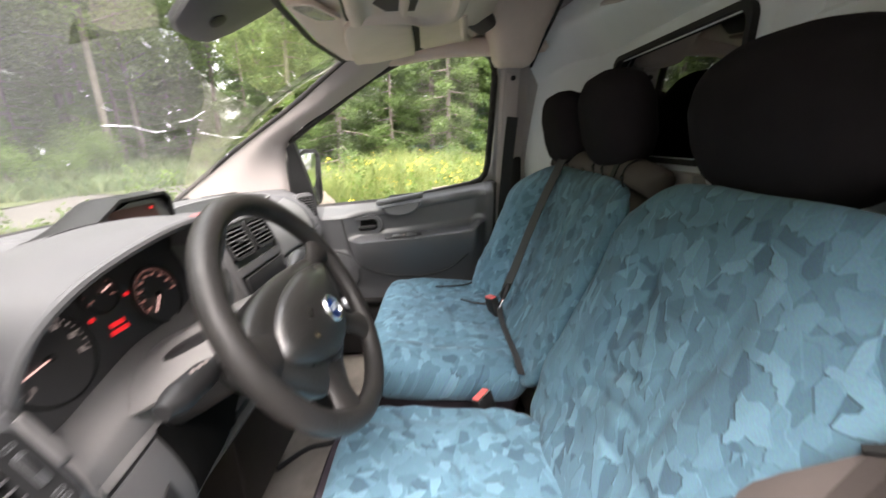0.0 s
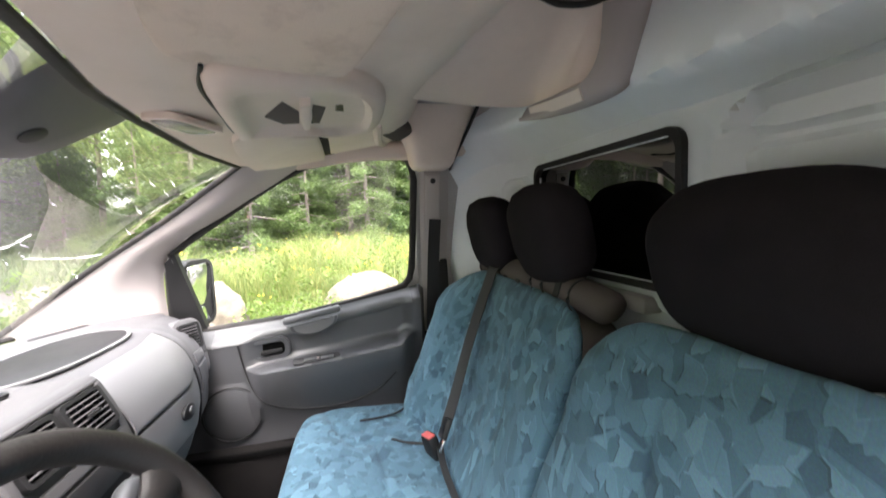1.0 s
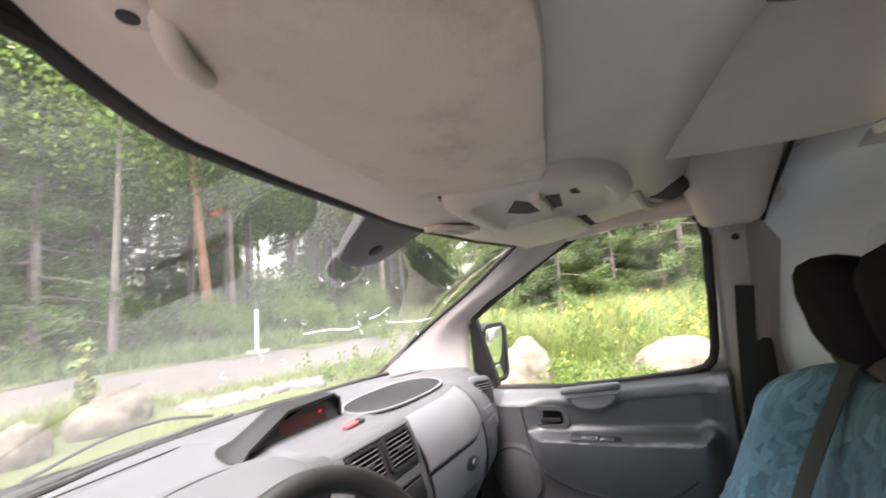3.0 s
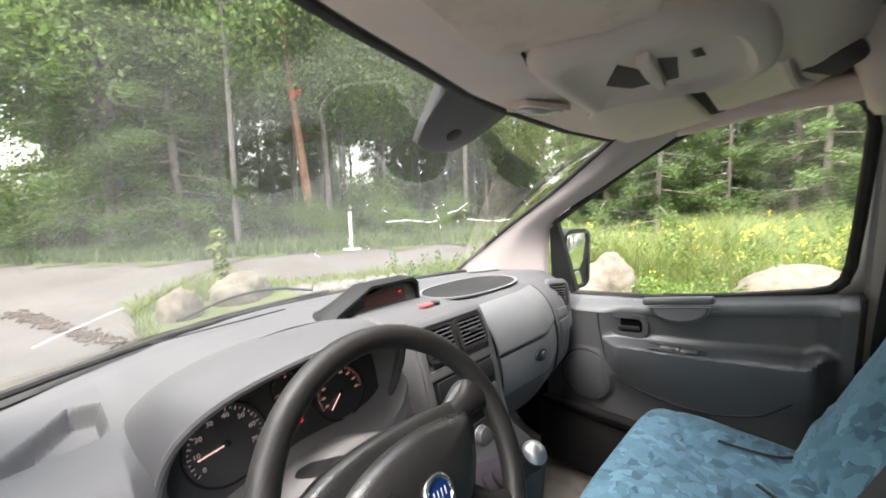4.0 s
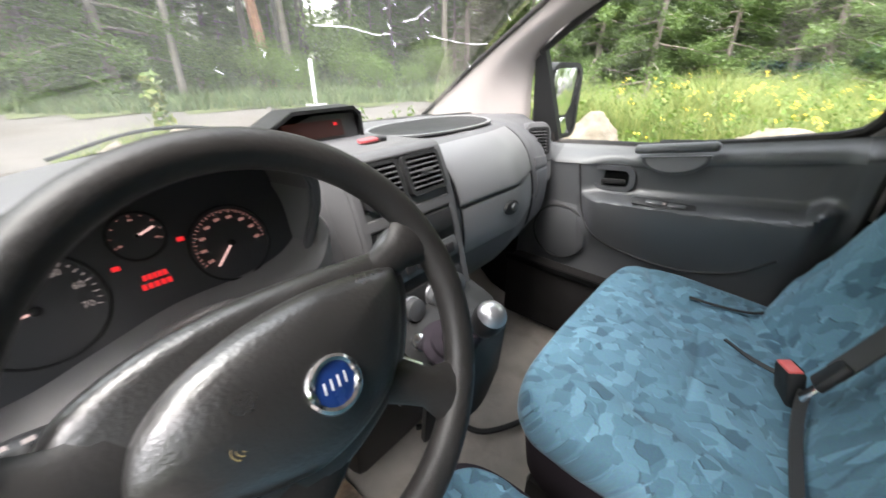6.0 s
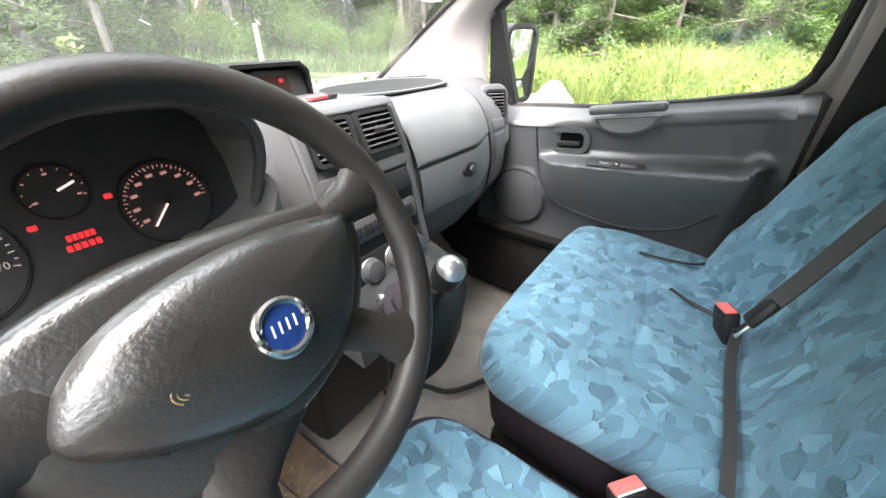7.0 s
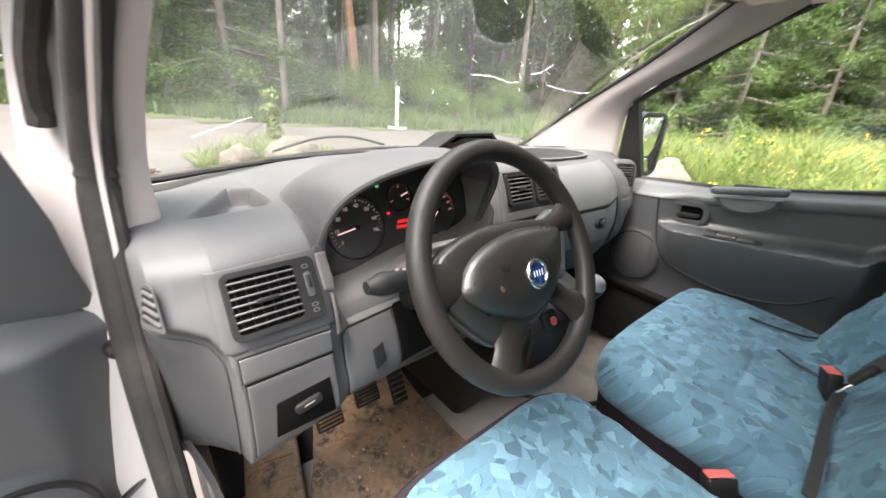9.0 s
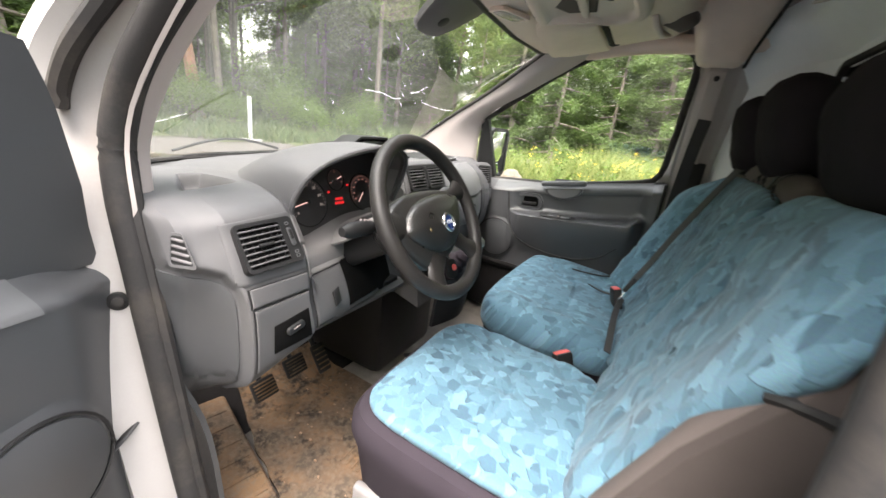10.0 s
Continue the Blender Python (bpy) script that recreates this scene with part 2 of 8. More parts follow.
def mat_dirt(name):
    """Black rubber under a cracked crust of orange-brown dust and grey mud."""
    m = bpy.data.materials.new(name)
    m.use_nodes = True
    n, l = m.node_tree.nodes, m.node_tree.links
    b = n["Principled BSDF"]
    geo = n.new("ShaderNodeNewGeometry")

    def cloud(scale, lo, hi, rough):
        nz = n.new("ShaderNodeTexNoise")
        nz.inputs["Scale"].default_value = scale
        nz.inputs["Detail"].default_value = 9
        nz.inputs["Roughness"].default_value = rough
        l.new(geo.outputs["Position"], nz.inputs["Vector"])
        mr = n.new("ShaderNodeMapRange")
        mr.inputs["From Min"].default_value, mr.inputs["From Max"].default_value = lo, hi
        l.new(nz.outputs["Fac"], mr.inputs["Value"])
        return mr.outputs["Result"], nz.outputs["Fac"]

    def blend(fac, ca, cb):
        mx = n.new("ShaderNodeMix")
        mx.data_type = "RGBA"
        l.new(fac, mx.inputs["Factor"])
        for sock, c in (("A", ca), ("B", cb)):
            if isinstance(c, tuple):
                mx.inputs[sock].default_value = (*c, 1)
            else:
                l.new(c, mx.inputs[sock])
        return mx.outputs["Result"]

    f1, h1 = cloud(4.5, 0.42, 0.58, 0.6)
    f2, h2 = cloud(13.0, 0.50, 0.62, 0.7)
    f3, h3 = cloud(70.0, 0.45, 0.75, 0.6)
    dust = blend(f1, (0.085, 0.066, 0.050), (0.190, 0.118, 0.068))
    worn = blend(f2, dust, (0.036, 0.030, 0.025))
    l.new(blend(f3, worn, (0.16, 0.125, 0.092)), b.inputs["Base Color"])
    b.inputs["Roughness"].default_value = 0.95
    b.inputs["Specular IOR Level"].default_value = 0.12
    bp = n.new("ShaderNodeBump")
    bp.inputs["Strength"].default_value = 0.8
    bp.inputs["Distance"].default_value = 0.004
    l.new(h2, bp.inputs["Height"])
    l.new(bp.outputs["Normal"], b.inputs["Normal"])
    return m


M_DASH = pbr("dash_plastic", (0.072, 0.072, 0.075), 0.58, 0.08, 6, 900, 0.22, stain=(0.108, 0.102, 0.096), stain_amt=0.3, spec=0.35)
M_HOOD = pbr("light_grey_plastic", (0.155, 0.149, 0.147), 0.62, 0.05, 6, 900, 0.2, stain=(0.20, 0.188, 0.178), stain_amt=0.4, spec=0.3)
M_GLOVE = pbr("mid_grey_plastic", (0.128, 0.128, 0.130), 0.48, 0.05, 6, 900, 0.2)
M_DOOR = pbr("door_plastic", (0.052, 0.054, 0.057), 0.36, 0.08, 6, 900, 0.3, stain=(0.07, 0.068, 0.066), stain_amt=0.3)
M_DOORUP = pbr("door_upper_plastic", (0.085, 0.088, 0.091), 0.45, 0.06, 6, 900, 0.22)
M_BLACK = pbr("black_plastic", (0.012, 0.012, 0.0125), 0.5, 0.1, 8, 700, 0.15, spec=0.3)
M_WHEEL = pbr("worn_black_rim", (0.016, 0.015, 0.0145), 0.47, 0.14, 14, 190, 0.5, stain=(0.034, 0.030, 0.026), stain_amt=0.35, spec=0.36)
M_PAD = pbr("grained_airbag_vinyl", (0.0165, 0.016, 0.0155), 0.31, 0.14, 14, 260, 0.55, stain=(0.03, 0.027, 0.024), stain_amt=0.3, spec=0.8)
M_RUBBER = pbr("rubber_seal", (0.022, 0.021, 0.021), 0.7, 0.2, 16, 300, 0.3, stain=(0.075, 0.065, 0.055), stain_amt=0.5, spec=0.25)
M_LINER = pbr("headliner_plastic", (0.65, 0.54, 0.465), 0.7, 0.05, 5, 700, 0.15, stain=(0.42, 0.34, 0.28), stain_amt=0.35)
M_VISOR = pbr("sun_visor_vinyl", (0.56, 0.455, 0.375), 0.75, 0.06, 26, 500, 0.3, stain=(0.25, 0.185, 0.14), stain_amt=0.5)
M_ROOF = pbr("roof_fabric", (0.36, 0.32, 0.31), 0.95, 0.06, 8, 900, 0.3)
M_PILLAR = pbr("pillar_trim", (0.36, 0.325, 0.31), 0.65, 0.05, 5, 700, 0.15, stain=(0.36, 0.32, 0.29), stain_amt=0.3)
M_BULK = pbr("grey_painted_steel", (0.72, 0.76, 0.775), 0.35, 0.04, 4, 300, 0.05, stain=(0.48, 0.50, 0.50), stain_amt=0.3)
M_WHITE = pbr("white_van_paint", (0.34, 0.327, 0.315), 0.35, 0.06, 5, 300, 0.04, stain=(0.27, 0.225, 0.19), stain_amt=0.6)
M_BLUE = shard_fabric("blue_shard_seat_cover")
M_HREST = pbr("black_knit_cover", (0.0165, 0.014, 0.0155), 0.95, 0.3, 12, 800, 0.8, spec=0.08)
M_SEATGREY = pbr("grey_brown_seat_cloth_and_shade", (0.102, 0.086, 0.080), 0.9, 0.1, 12, 700, 0.5, spec=0.15)
# the grey-brown cloth at half tone, a shaded copy for the driver's flank
M_FLANK = pbr("shaded_grey_brown_cloth", (0.050, 0.042, 0.039), 0.9, 0.12, 12, 700, 0.5, spec=0.12)
M_SEATDARK = pbr("dark_plum_seat_cloth_and_shade", (0.028, 0.023, 0.029), 0.9, 0.12, 12, 700, 0.5, spec=0.12)
M_BELT = pbr("grey_webbing", (0.034, 0.033, 0.033), 0.8, 0.12, 40, 900, 0.6)
M_RED = pbr("red_button", (0.62, 0.10, 0.09), 0.45, 0.06, 20, 400, 0.05)
M_CHROME = pbr("chrome", (0.72, 0.72, 0.73), 0.18, 0.03, 20, 300, 0.02, metal=1.0)
M_SILVER = pbr("satin_silver", (0.5, 0.5, 0.52), 0.35, 0.05, 20, 300, 0.05, metal=0.9)
M_EMBLEM = pbr("blue_enamel", (0.009, 0.03, 0.13), 0.25, 0.05, 30, 300, 0.02)
M_MAT = mat_dirt("dusty_rubber_mat")
M_CARPET = pbr("grey_carpet", (0.22, 0.20, 0.175), 0.97, 0.18, 14, 500, 0.8, stain=(0.13, 0.108, 0.09), stain_amt=0.6)
# near black; on firewall, side lining and door pocket it carries the dash's shade
M_DARKFLOOR = pbr("black_footwell_lining", (0.014, 0.013, 0.013), 0.97, 0.2, 14, 500, 0.8, spec=0.08)
M_GAUGE = pbr("gauge_black", (0.036, 0.035, 0.038), 0.32, 0.08, 20, 500, 0.05)
M_GNUM = glow("gauge_white_marks", (0.42, 0.36, 0.34), 0.05)
M_GRED = glow("gauge_red_light", (1.0, 0.03, 0.035), 0.07)
M_GMARK = glow("gauge_dim_marks", (0.42, 0.20, 0.17), 0.05)
M_GORANGE = glow("display_dim_red", (0.06, 0.010, 0.006), 0.02)
M_GGREEN = glow("gauge_green_light", (0.1, 0.6, 0.2), 0.06)
M_NEEDLE = glow("gauge_needle", (0.9, 0.55, 0.5), 0.10)
M_WSCREEN = pane("windscreen_glass", (0.90, 0.94, 0.91), 2.3, 0.0, 0.034)
M_GLASS = pane("door_glass", (0.93, 0.96, 0.93), 1.0)
M_BACKGLASS = pane("bulkhead_glass", (0.015, 0.017, 0.017), 2.6)
M_LENS = pane("lamp_lens", (0.9, 0.9, 0.85), 1.2, 0.1, 0.25)
M_GAUGEGREY = pbr("dark_grey_housing", (0.08, 0.077, 0.08), 0.5, 0.08, 6, 900, 0.2)
# near-black that stands in for deep shade where no hollow is modelled
M_VOID = pbr("painted_shade_black", (0.004, 0.004, 0.004), 0.95, 0.1, 20, 300, 0.1, spec=0.05)
M_SLAT = pbr("dull_black_louvre", (0.016, 0.016, 0.016), 0.6, 0.1, 20, 300, 0.1, spec=0.15)
M_MIRROR = pbr("mirror_glass", (0.85, 0.88, 0.88), 0.02, 0.0, 5, 100, 0.0, metal=1.0)
M_CRACK = pbr("glass_crack_white", (0.85, 0.87, 0.86), 0.4, 0.05, 50, 300, 0.0)
M_LEDGE = pbr("stained_ledge", (0.25, 0.16, 0.1), 0.9, 0.3, 20, 300, 0.3)

M_GROUND = ground_mix("gravel_ground")
M_LITTER = pbr("bark_litter", (0.062, 0.042, 0.031), 0.95, 0.35, 20, 120, 0.6)
M_GRASS = blade_mat("grass_blades", (0.085, 0.135, 0.026), (0.215, 0.215, 0.065))
M_GRASSDK = blade_mat("verge_grass", (0.05, 0.088, 0.026), (0.12, 0.14, 0.055))
M_YELLOW = pbr("yellow_petals", (0.72, 0.50, 0.02), 0.7, 0.1, 20, 100, 0.0)
M_SOIL = pbr("meadow_soil", (0.06, 0.072, 0.024), 0.95, 0.35, 3, 60, 0.6)
M_LEAF = leaf_mat("deciduous_leaves", (0.130, 0.186, 0.064))
M_LEAFLT = leaf_mat("light_leaves", (0.15, 0.205, 0.075))
M_NEEDLES = leaf_mat("spruce_needles", (0.085, 0.128, 0.046), 0.55)
M_BARK = pbr("grey_bark", (0.17, 0.145, 0.12), 0.95, 0.35, 6, 60, 0.8)
M_PINE = pbr("red_pine_bark", (0.26, 0.135, 0.085), 0.95, 0.3, 6, 60, 0.8)
M_BIRCH = pbr("pale_bark", (0.125, 0.112, 0.096), 0.9, 0.35, 7, 60, 0.6)
M_ROCK = pbr("granite_boulder", (0.118, 0.099, 0.075), 0.9, 0.45, 9, 60, 1.0, stain=(0.052, 0.043, 0.034), stain_amt=0.8)
M_FLANGE = pbr("pale_beige_flange", (0.62, 0.55, 0.49), 0.6, 0.06, 12, 500, 0.2)
M_HAZARD = pbr("dull_red_switch", (0.30, 0.055, 0.06), 0.5, 0.1, 20, 400, 0.05)
M_WEED = leaf_mat("meadow_weed_leaves", (0.095, 0.142, 0.036), 0.45)
M_GOLD = pbr("worn_gold_print", (0.20, 0.155, 0.07), 0.5, 0.1, 30, 300, 0.0)
M_RUBBLE = pbr("pale_broken_stone", (0.11, 0.102, 0.094), 0.9, 0.25, 8, 90, 0.6)
M_POST = pbr("white_post", (0.8, 0.8, 0.78), 0.5, 0.06, 10, 200, 0.05)
M_CONC = pbr("concrete", (0.30, 0.29, 0.275), 0.9, 0.15, 20, 200, 0.5)


# ---- mesh helpers ----
BASE = {}


def thing(name, at, label, category, group="", kind=""):
    ob = new(name)
    ob.location = at
    ob.empty_display_size = 0.05
    BASE[ob] = Vector(at)
    return tagged(ob, label, category, group, kind)


def finish(bm, name, mat, sharp=40):
    bmesh.ops.recalc_face_normals(bm, faces=bm.faces)
    for fc in bm.faces:
        fc.smooth = True
    lim = radians(sharp)
    for e in bm.edges:
        if len(e.link_faces) == 2 and e.calc_face_angle(0) > lim:
            e.smooth = False
    me = bpy.data.meshes.new(name)
    bm.to_mesh(me)
    bm.free()
    me.materials.append(mat)
    return me


def part(name, bm, mat, parent, label="", sharp=40):
    """One mesh object under a thing or a part; bm is in world places."""
    bmesh.ops.translate(bm, verts=bm.verts, vec=-BASE[parent])
    ob = new(name, finish(bm, name, mat, sharp))
    ob.parent = parent
    BASE[ob] = BASE[parent]
    return tagged(ob, label)


def solid(name, bm, mat, label, category, kind="", at=(0, 0, 0), sharp=40, group=""):
    bmesh.ops.translate(bm, verts=bm.verts, vec=-Vector(at))
    ob = new(name, finish(bm, name, mat, sharp))
    ob.location = at
    BASE[ob] = Vector(at)
    return tagged(ob, label, category, group, kind)


def join(*bms):
    out = bmesh.new()
    for b in bms:
        me = bpy.data.meshes.new("tmp")
        b.to_mesh(me)
        b.free()
        out.from_mesh(me)
        bpy.data.meshes.remove(me)
    return out


def box(size, m=None, bev=0.003, seg=2):
    """A bevelled block of that size round the pose m."""
    bm = bmesh.new()
    bmesh.ops.create_cube(bm, size=1.0)
    bmesh.ops.scale(bm, vec=size, verts=bm.verts)
    if bev:
        bmesh.ops.bevel(bm, geom=bm.edges[:], offset=min(bev, min(size) * 0.45), segments=seg, profile=0.5, affect="EDGES")
    if m is not None:
        bmesh.ops.transform(bm, matrix=m, verts=bm.verts)
    return bm


def span(a, b, bev=0.003, seg=2):
    """A block between two opposite corners."""
    a, b = Vector(a), Vector(b)
    return box([abs(v) for v in (b - a)], Matrix.Translation((a + b) / 2), bev, seg)


def loft(rows, close_u=False, close_v=False, caps=False):
    bm = bmesh.new()
    vs = [[bm.verts.new(p) for p in r] for r in rows]
    nr, nc = len(vs), len(vs[0])
    for i in range(nr if close_u else nr - 1):
        for j in range(nc if close_v else nc - 1):
            q = [vs[i][j], vs[(i + 1) % nr][j], vs[(i + 1) % nr][(j + 1) % nc], vs[i][(j + 1) % nc]]
            try:
                bm.faces.new(q)
            except ValueError:
                pass
    if caps:
        for r in (vs[0], vs[-1]):
            bm.faces.new(r)
    return bm


def thick(rows, t, face=None):
    """A lofted sheet given a thickness behind its face, which looks towards the direction given."""
    bm = loft(rows)
    bmesh.ops.recalc_face_normals(bm, faces=bm.faces)
    if face is not None:
        way = Vector((0, 0, 0))
        for fc in bm.faces:
            way += fc.normal * fc.calc_area()
        if way.dot(Vector(face)) < 0:
            bmesh.ops.reverse_faces(bm, faces=bm.faces)
    bmesh.ops.solidify(bm, geom=bm.faces[:], thickness=t)
    return bm


def smooth_path(pts, per=8, closed=False):
    """Catmull-Rom through the points."""
    p = [Vector(q) for q in pts]
    n = len(p)
    out = []
    last = n if closed else n - 1
    for i in range(last):
        a = p[(i - 1) % n] if closed or i > 0 else p[0] * 2 - p[1]
        b, c = p[i], p[(i + 1) % n]
        d = p[(i + 2) % n] if closed or i + 2 < n else p[n - 1] * 2 - p[n - 2]
        for k in range(per):
            s = k / per
            out.append(0.5 * (2 * b + (c - a) * s + (2 * a - 5 * b + 4 * c - d) * s * s + (3 * b - a - 3 * c + d) * s ** 3))
    if not closed:
        out.append(p[-1])
    return out


def tube(pts, r, n=10, closed=False, flat=1.0, up=(0, 0, 1)):
    """A pipe along the points; flat squeezes the section, r may be a list."""
    pts = [Vector(p) for p in pts]
    rows = []
    m = len(pts)
    for i, p in enumerate(pts):
        a = pts[(i - 1) % m] if closed or i else p
        b = pts[(i + 1) % m] if closed or i < m - 1 else p
        d = (b - a).normalized()
        s = d.cross(Vector(up))
        if s.length < 1e-3:
            s = d.cross(Vector((1, 0, 0)))
        s.normalize()
        u = s.cross(d)
        rr = r[i] if isinstance(r, (list, tuple)) else r
        rows.append([p + s * math.cos(k * math.tau / n) * rr + u * math.sin(k * math.tau / n) * rr * flat for k in range(n)])
    return loft(rows, close_u=closed, close_v=True, caps=not closed)


def ribbon(pts, w, t, side):
    """A flat band of width w and thickness t along points; side: the across direction."""
    side = Vector(side).normalized()
    pts = [Vector(p) for p in pts]
    rows = []
    for i, p in enumerate(pts):
        d = (pts[min(i + 1, len(pts) - 1)] - pts[max(i - 1, 0)]).normalized()
        s = (side - d * side.dot(d)).normalized()
        nrm = d.cross(s)
        rows.append([p - s * w / 2 - nrm * t / 2, p + s * w / 2 - nrm * t / 2, p + s * w / 2 + nrm * t / 2, p - s * w / 2 + nrm * t / 2])
    return loft(rows, close_v=True, caps=True)


def prism(outline, depth, m, bev=0.003, seg=2):
    """A flat shape in its own x, y with thickness depth towards +z, set at the pose m."""
    bm = bmesh.new()
    vs = [bm.verts.new((x, y, 0)) for x, y in outline]
    fc = bm.faces.new(vs)
    bmesh.ops.recalc_face_normals(bm, faces=[fc])
    g = bmesh.ops.extrude_face_region(bm, geom=[fc])
    bmesh.ops.translate(bm, vec=(0, 0, depth), verts=[v for v in g["geom"] if isinstance(v, bmesh.types.BMVert)])
    if bev:
        edges = [e for e in bm.edges if abs(e.verts[0].co.z - e.verts[1].co.z) < 1e-7 and e.verts[0].co.z * (1 if depth > 0 else -1) > abs(depth) * 0.5]
        bmesh.ops.bevel(bm, geom=edges, offset=bev, segments=seg, profile=0.5, affect="EDGES")
    bmesh.ops.transform(bm, matrix=m, verts=bm.verts)
    return bm


def rrect(w, h, r, n=5):
    out = []
    for cx, cy, a0 in ((w / 2 - r, h / 2 - r, 0), (-w / 2 + r, h / 2 - r, 90), (-w / 2 + r, -h / 2 + r, 180), (w / 2 - r, -h / 2 + r, 270)):
        for k in range(n + 1):
            a = radians(a0 + 90 * k / n)
            out.append((cx + r * math.cos(a), cy + r * math.sin(a)))
    return out


def frame_ring(outer, inner, depth, m):
    """A flat ring between two outlines of equal count, with thickness."""
    rows = [[m @ Vector((x, y, 0)) for x, y in outer], [m @ Vector((x, y, depth)) for x, y in outer],
            [m @ Vector((x, y, depth)) for x, y in inner], [m @ Vector((x, y, 0)) for x, y in inner]]
    return loft(rows, close_u=True, close_v=True)


def disc(r, depth, m, n=28, bev=0.002):
    return prism([(r * math.cos(k * math.tau / n), r * math.sin(k * math.tau / n)) for k in range(n)], depth, m, bev)


def axes_pose(o, x, z):
    """A pose at o with its z along z and its x near x."""
    z = Vector(z).normalized()
    x = Vector(x)
    x = (x - z * x.dot(z)).normalized()
    y = z.cross(x)
    m = Matrix((x, y, z)).transposed().to_4x4()
    m.translation = Vector(o)
    return m


def interp(xs, ys, x):
    return float(np.interp(x, xs, ys))


def sstep(a, b, x):
    t = min(1.0, max(0.0, (x - a) / (b - a)))
    return t * t * (3 - 2 * t)


def text_bm(s, size, m):
    cu = bpy.data.curves.new("tmp", "FONT")
    cu.body, cu.size, cu.align_x, cu.align_y, cu.resolution_u = s, size, "CENTER", "CENTER", 2
    cu.extrude = 0.0003
    ob = bpy.data.objects.new("tmp", cu)
    scene.collection.objects.link(ob)
    bpy.context.view_layer.update()
    me = bpy.data.meshes.new_from_object(ob)
    bm = bmesh.new()
    bm.from_mesh(me)
    bpy.data.objects.remove(ob)
    bpy.data.curves.remove(cu)
    bpy.data.meshes.remove(me)
    bmesh.ops.transform(bm, matrix=m, verts=bm.verts)
    return bm


def planar_uv(ob, ax, ay):
    """Lay the cover's print flat along two directions, in metres."""
    me = ob.data
    uv = me.uv_layers.new(name="print")
    ax, ay = Vector(ax), Vector(ay)
    for lp in me.loops:
        co = me.vertices[lp.vertex_index].co + BASE[ob]
        uv.data[lp.index].uv = (co.dot(ax), co.dot(ay))


# ---- cab shell ----
def lerp_rows(keys, n):
    """Sections between key sections along a Catmull-Rom path."""
    cols = [smooth_path([k[j] for k in keys], n) for j in range(len(keys[0]))]
    return [[c[i] for c in cols] for i in range(len(cols[0]))]


# floor with its toe board
floor_prof = [(-0.80, 0.50), (0.50, 0.50), (0.60, 0.53), (0.78, 0.68), (0.98, 0.90), (1.06, 1.18)]
rows = [[(x, y, z) for y, z in floor_prof] for x in np.linspace(-0.80, 0.80, 9)]
rows = [[(x, y, z - 0.008) for x, y, z in r] for r in rows]
solid("floor", thick(rows, 0.008, (0, 0, 1)), M_CARPET, "grey dusty carpet over the cab floor and toe board", "floor", "structure")
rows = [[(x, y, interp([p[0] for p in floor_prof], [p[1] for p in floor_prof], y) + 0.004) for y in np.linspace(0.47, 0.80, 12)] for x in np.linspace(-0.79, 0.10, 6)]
solid("trim_toe_carpet", thick(rows, 0.004, (0, 0, 1)), M_DARKFLOOR, "black sheet on the toe board behind the pedals", "carpet", "structure")
bm = span((-0.82, -0.86, 0.03), (0.82, 1.04, 0.475), 0.03)
solid("trim_underbody", bm, M_BLACK, "black underbody of the van below the cab floor", "underbody", "structure")
bm = join(span((-0.90, -0.55, 0.36), (-0.815, 0.24, 0.515), 0.02, 3), span((-0.90, -0.55, 0.30), (-0.86, 0.30, 0.48), 0.01))
solid("trim_door_sill", bm, M_WHITE, "white painted door sill below the open door", "door sill", "structure")

# bulkhead behind the seats, with a window through it
WX0, WX1, WZ0, WZ1, BY = -0.155, 0.375, 1.425, 1.698, -0.775


def rr_sdf(x, z, cx, cz, w, h, r):
    qx, qz = abs(x - cx) - w / 2 + r, abs(z - cz) - h / 2 + r
    return math.hypot(max(qx, 0), max(qz, 0)) + min(max(qx, qz), 0) - r


def bulk_y(x, z):
    """The bulkhead's pressed steel: a header step, rounded corners, ribbed fields and a raised window rim."""
    y = BY - 0.06 * sstep(1.40, 1.05, z)
    zc = 1.812 + 0.09 * x - 2.6 * max(0.0, abs(x) - 0.62) ** 2
    zl = 1.757 - 2.6 * max(0.0, abs(x) - 0.62) ** 2
    y += 0.105 * min(1.0, max(0.0, (z - zl) / (zc - zl))) - 0.02 * sstep(zc, zc + 0.12, z)
    y += (0.20 if x > 0 else 0.05) * sstep(0.46, 0.86, abs(x)) ** 1.3
    d = rr_sdf(x, z, (WX0 + WX1) / 2, (WZ0 + WZ1) / 2, WX1 - WX0 + 0.075, WZ1 - WZ0 + 0.075, 0.09)
    y += 0.014 * sstep(0.014, -0.004, d)
    d = rr_sdf(x, z, -0.500, 1.515, 0.50, 0.41, 0.06)
    y += 0.026 * (sstep(0.012, 0.0, d) - sstep(-0.002, -0.014, d))
    if d < -0.015 and z > 1.3:
        y += 0.020 * max(0.0, math.cos((z - 1.690) * math.tau / 0.058)) ** 1.5 * sstep(-0.018, -0.032, d)
    d = rr_sdf(x, z, 0.535, 1.635, 0.13, 0.085, 0.03)
    y += 0.010 * (sstep(0.010, 0.0, d) - sstep(-0.002, -0.012, d))
    return y


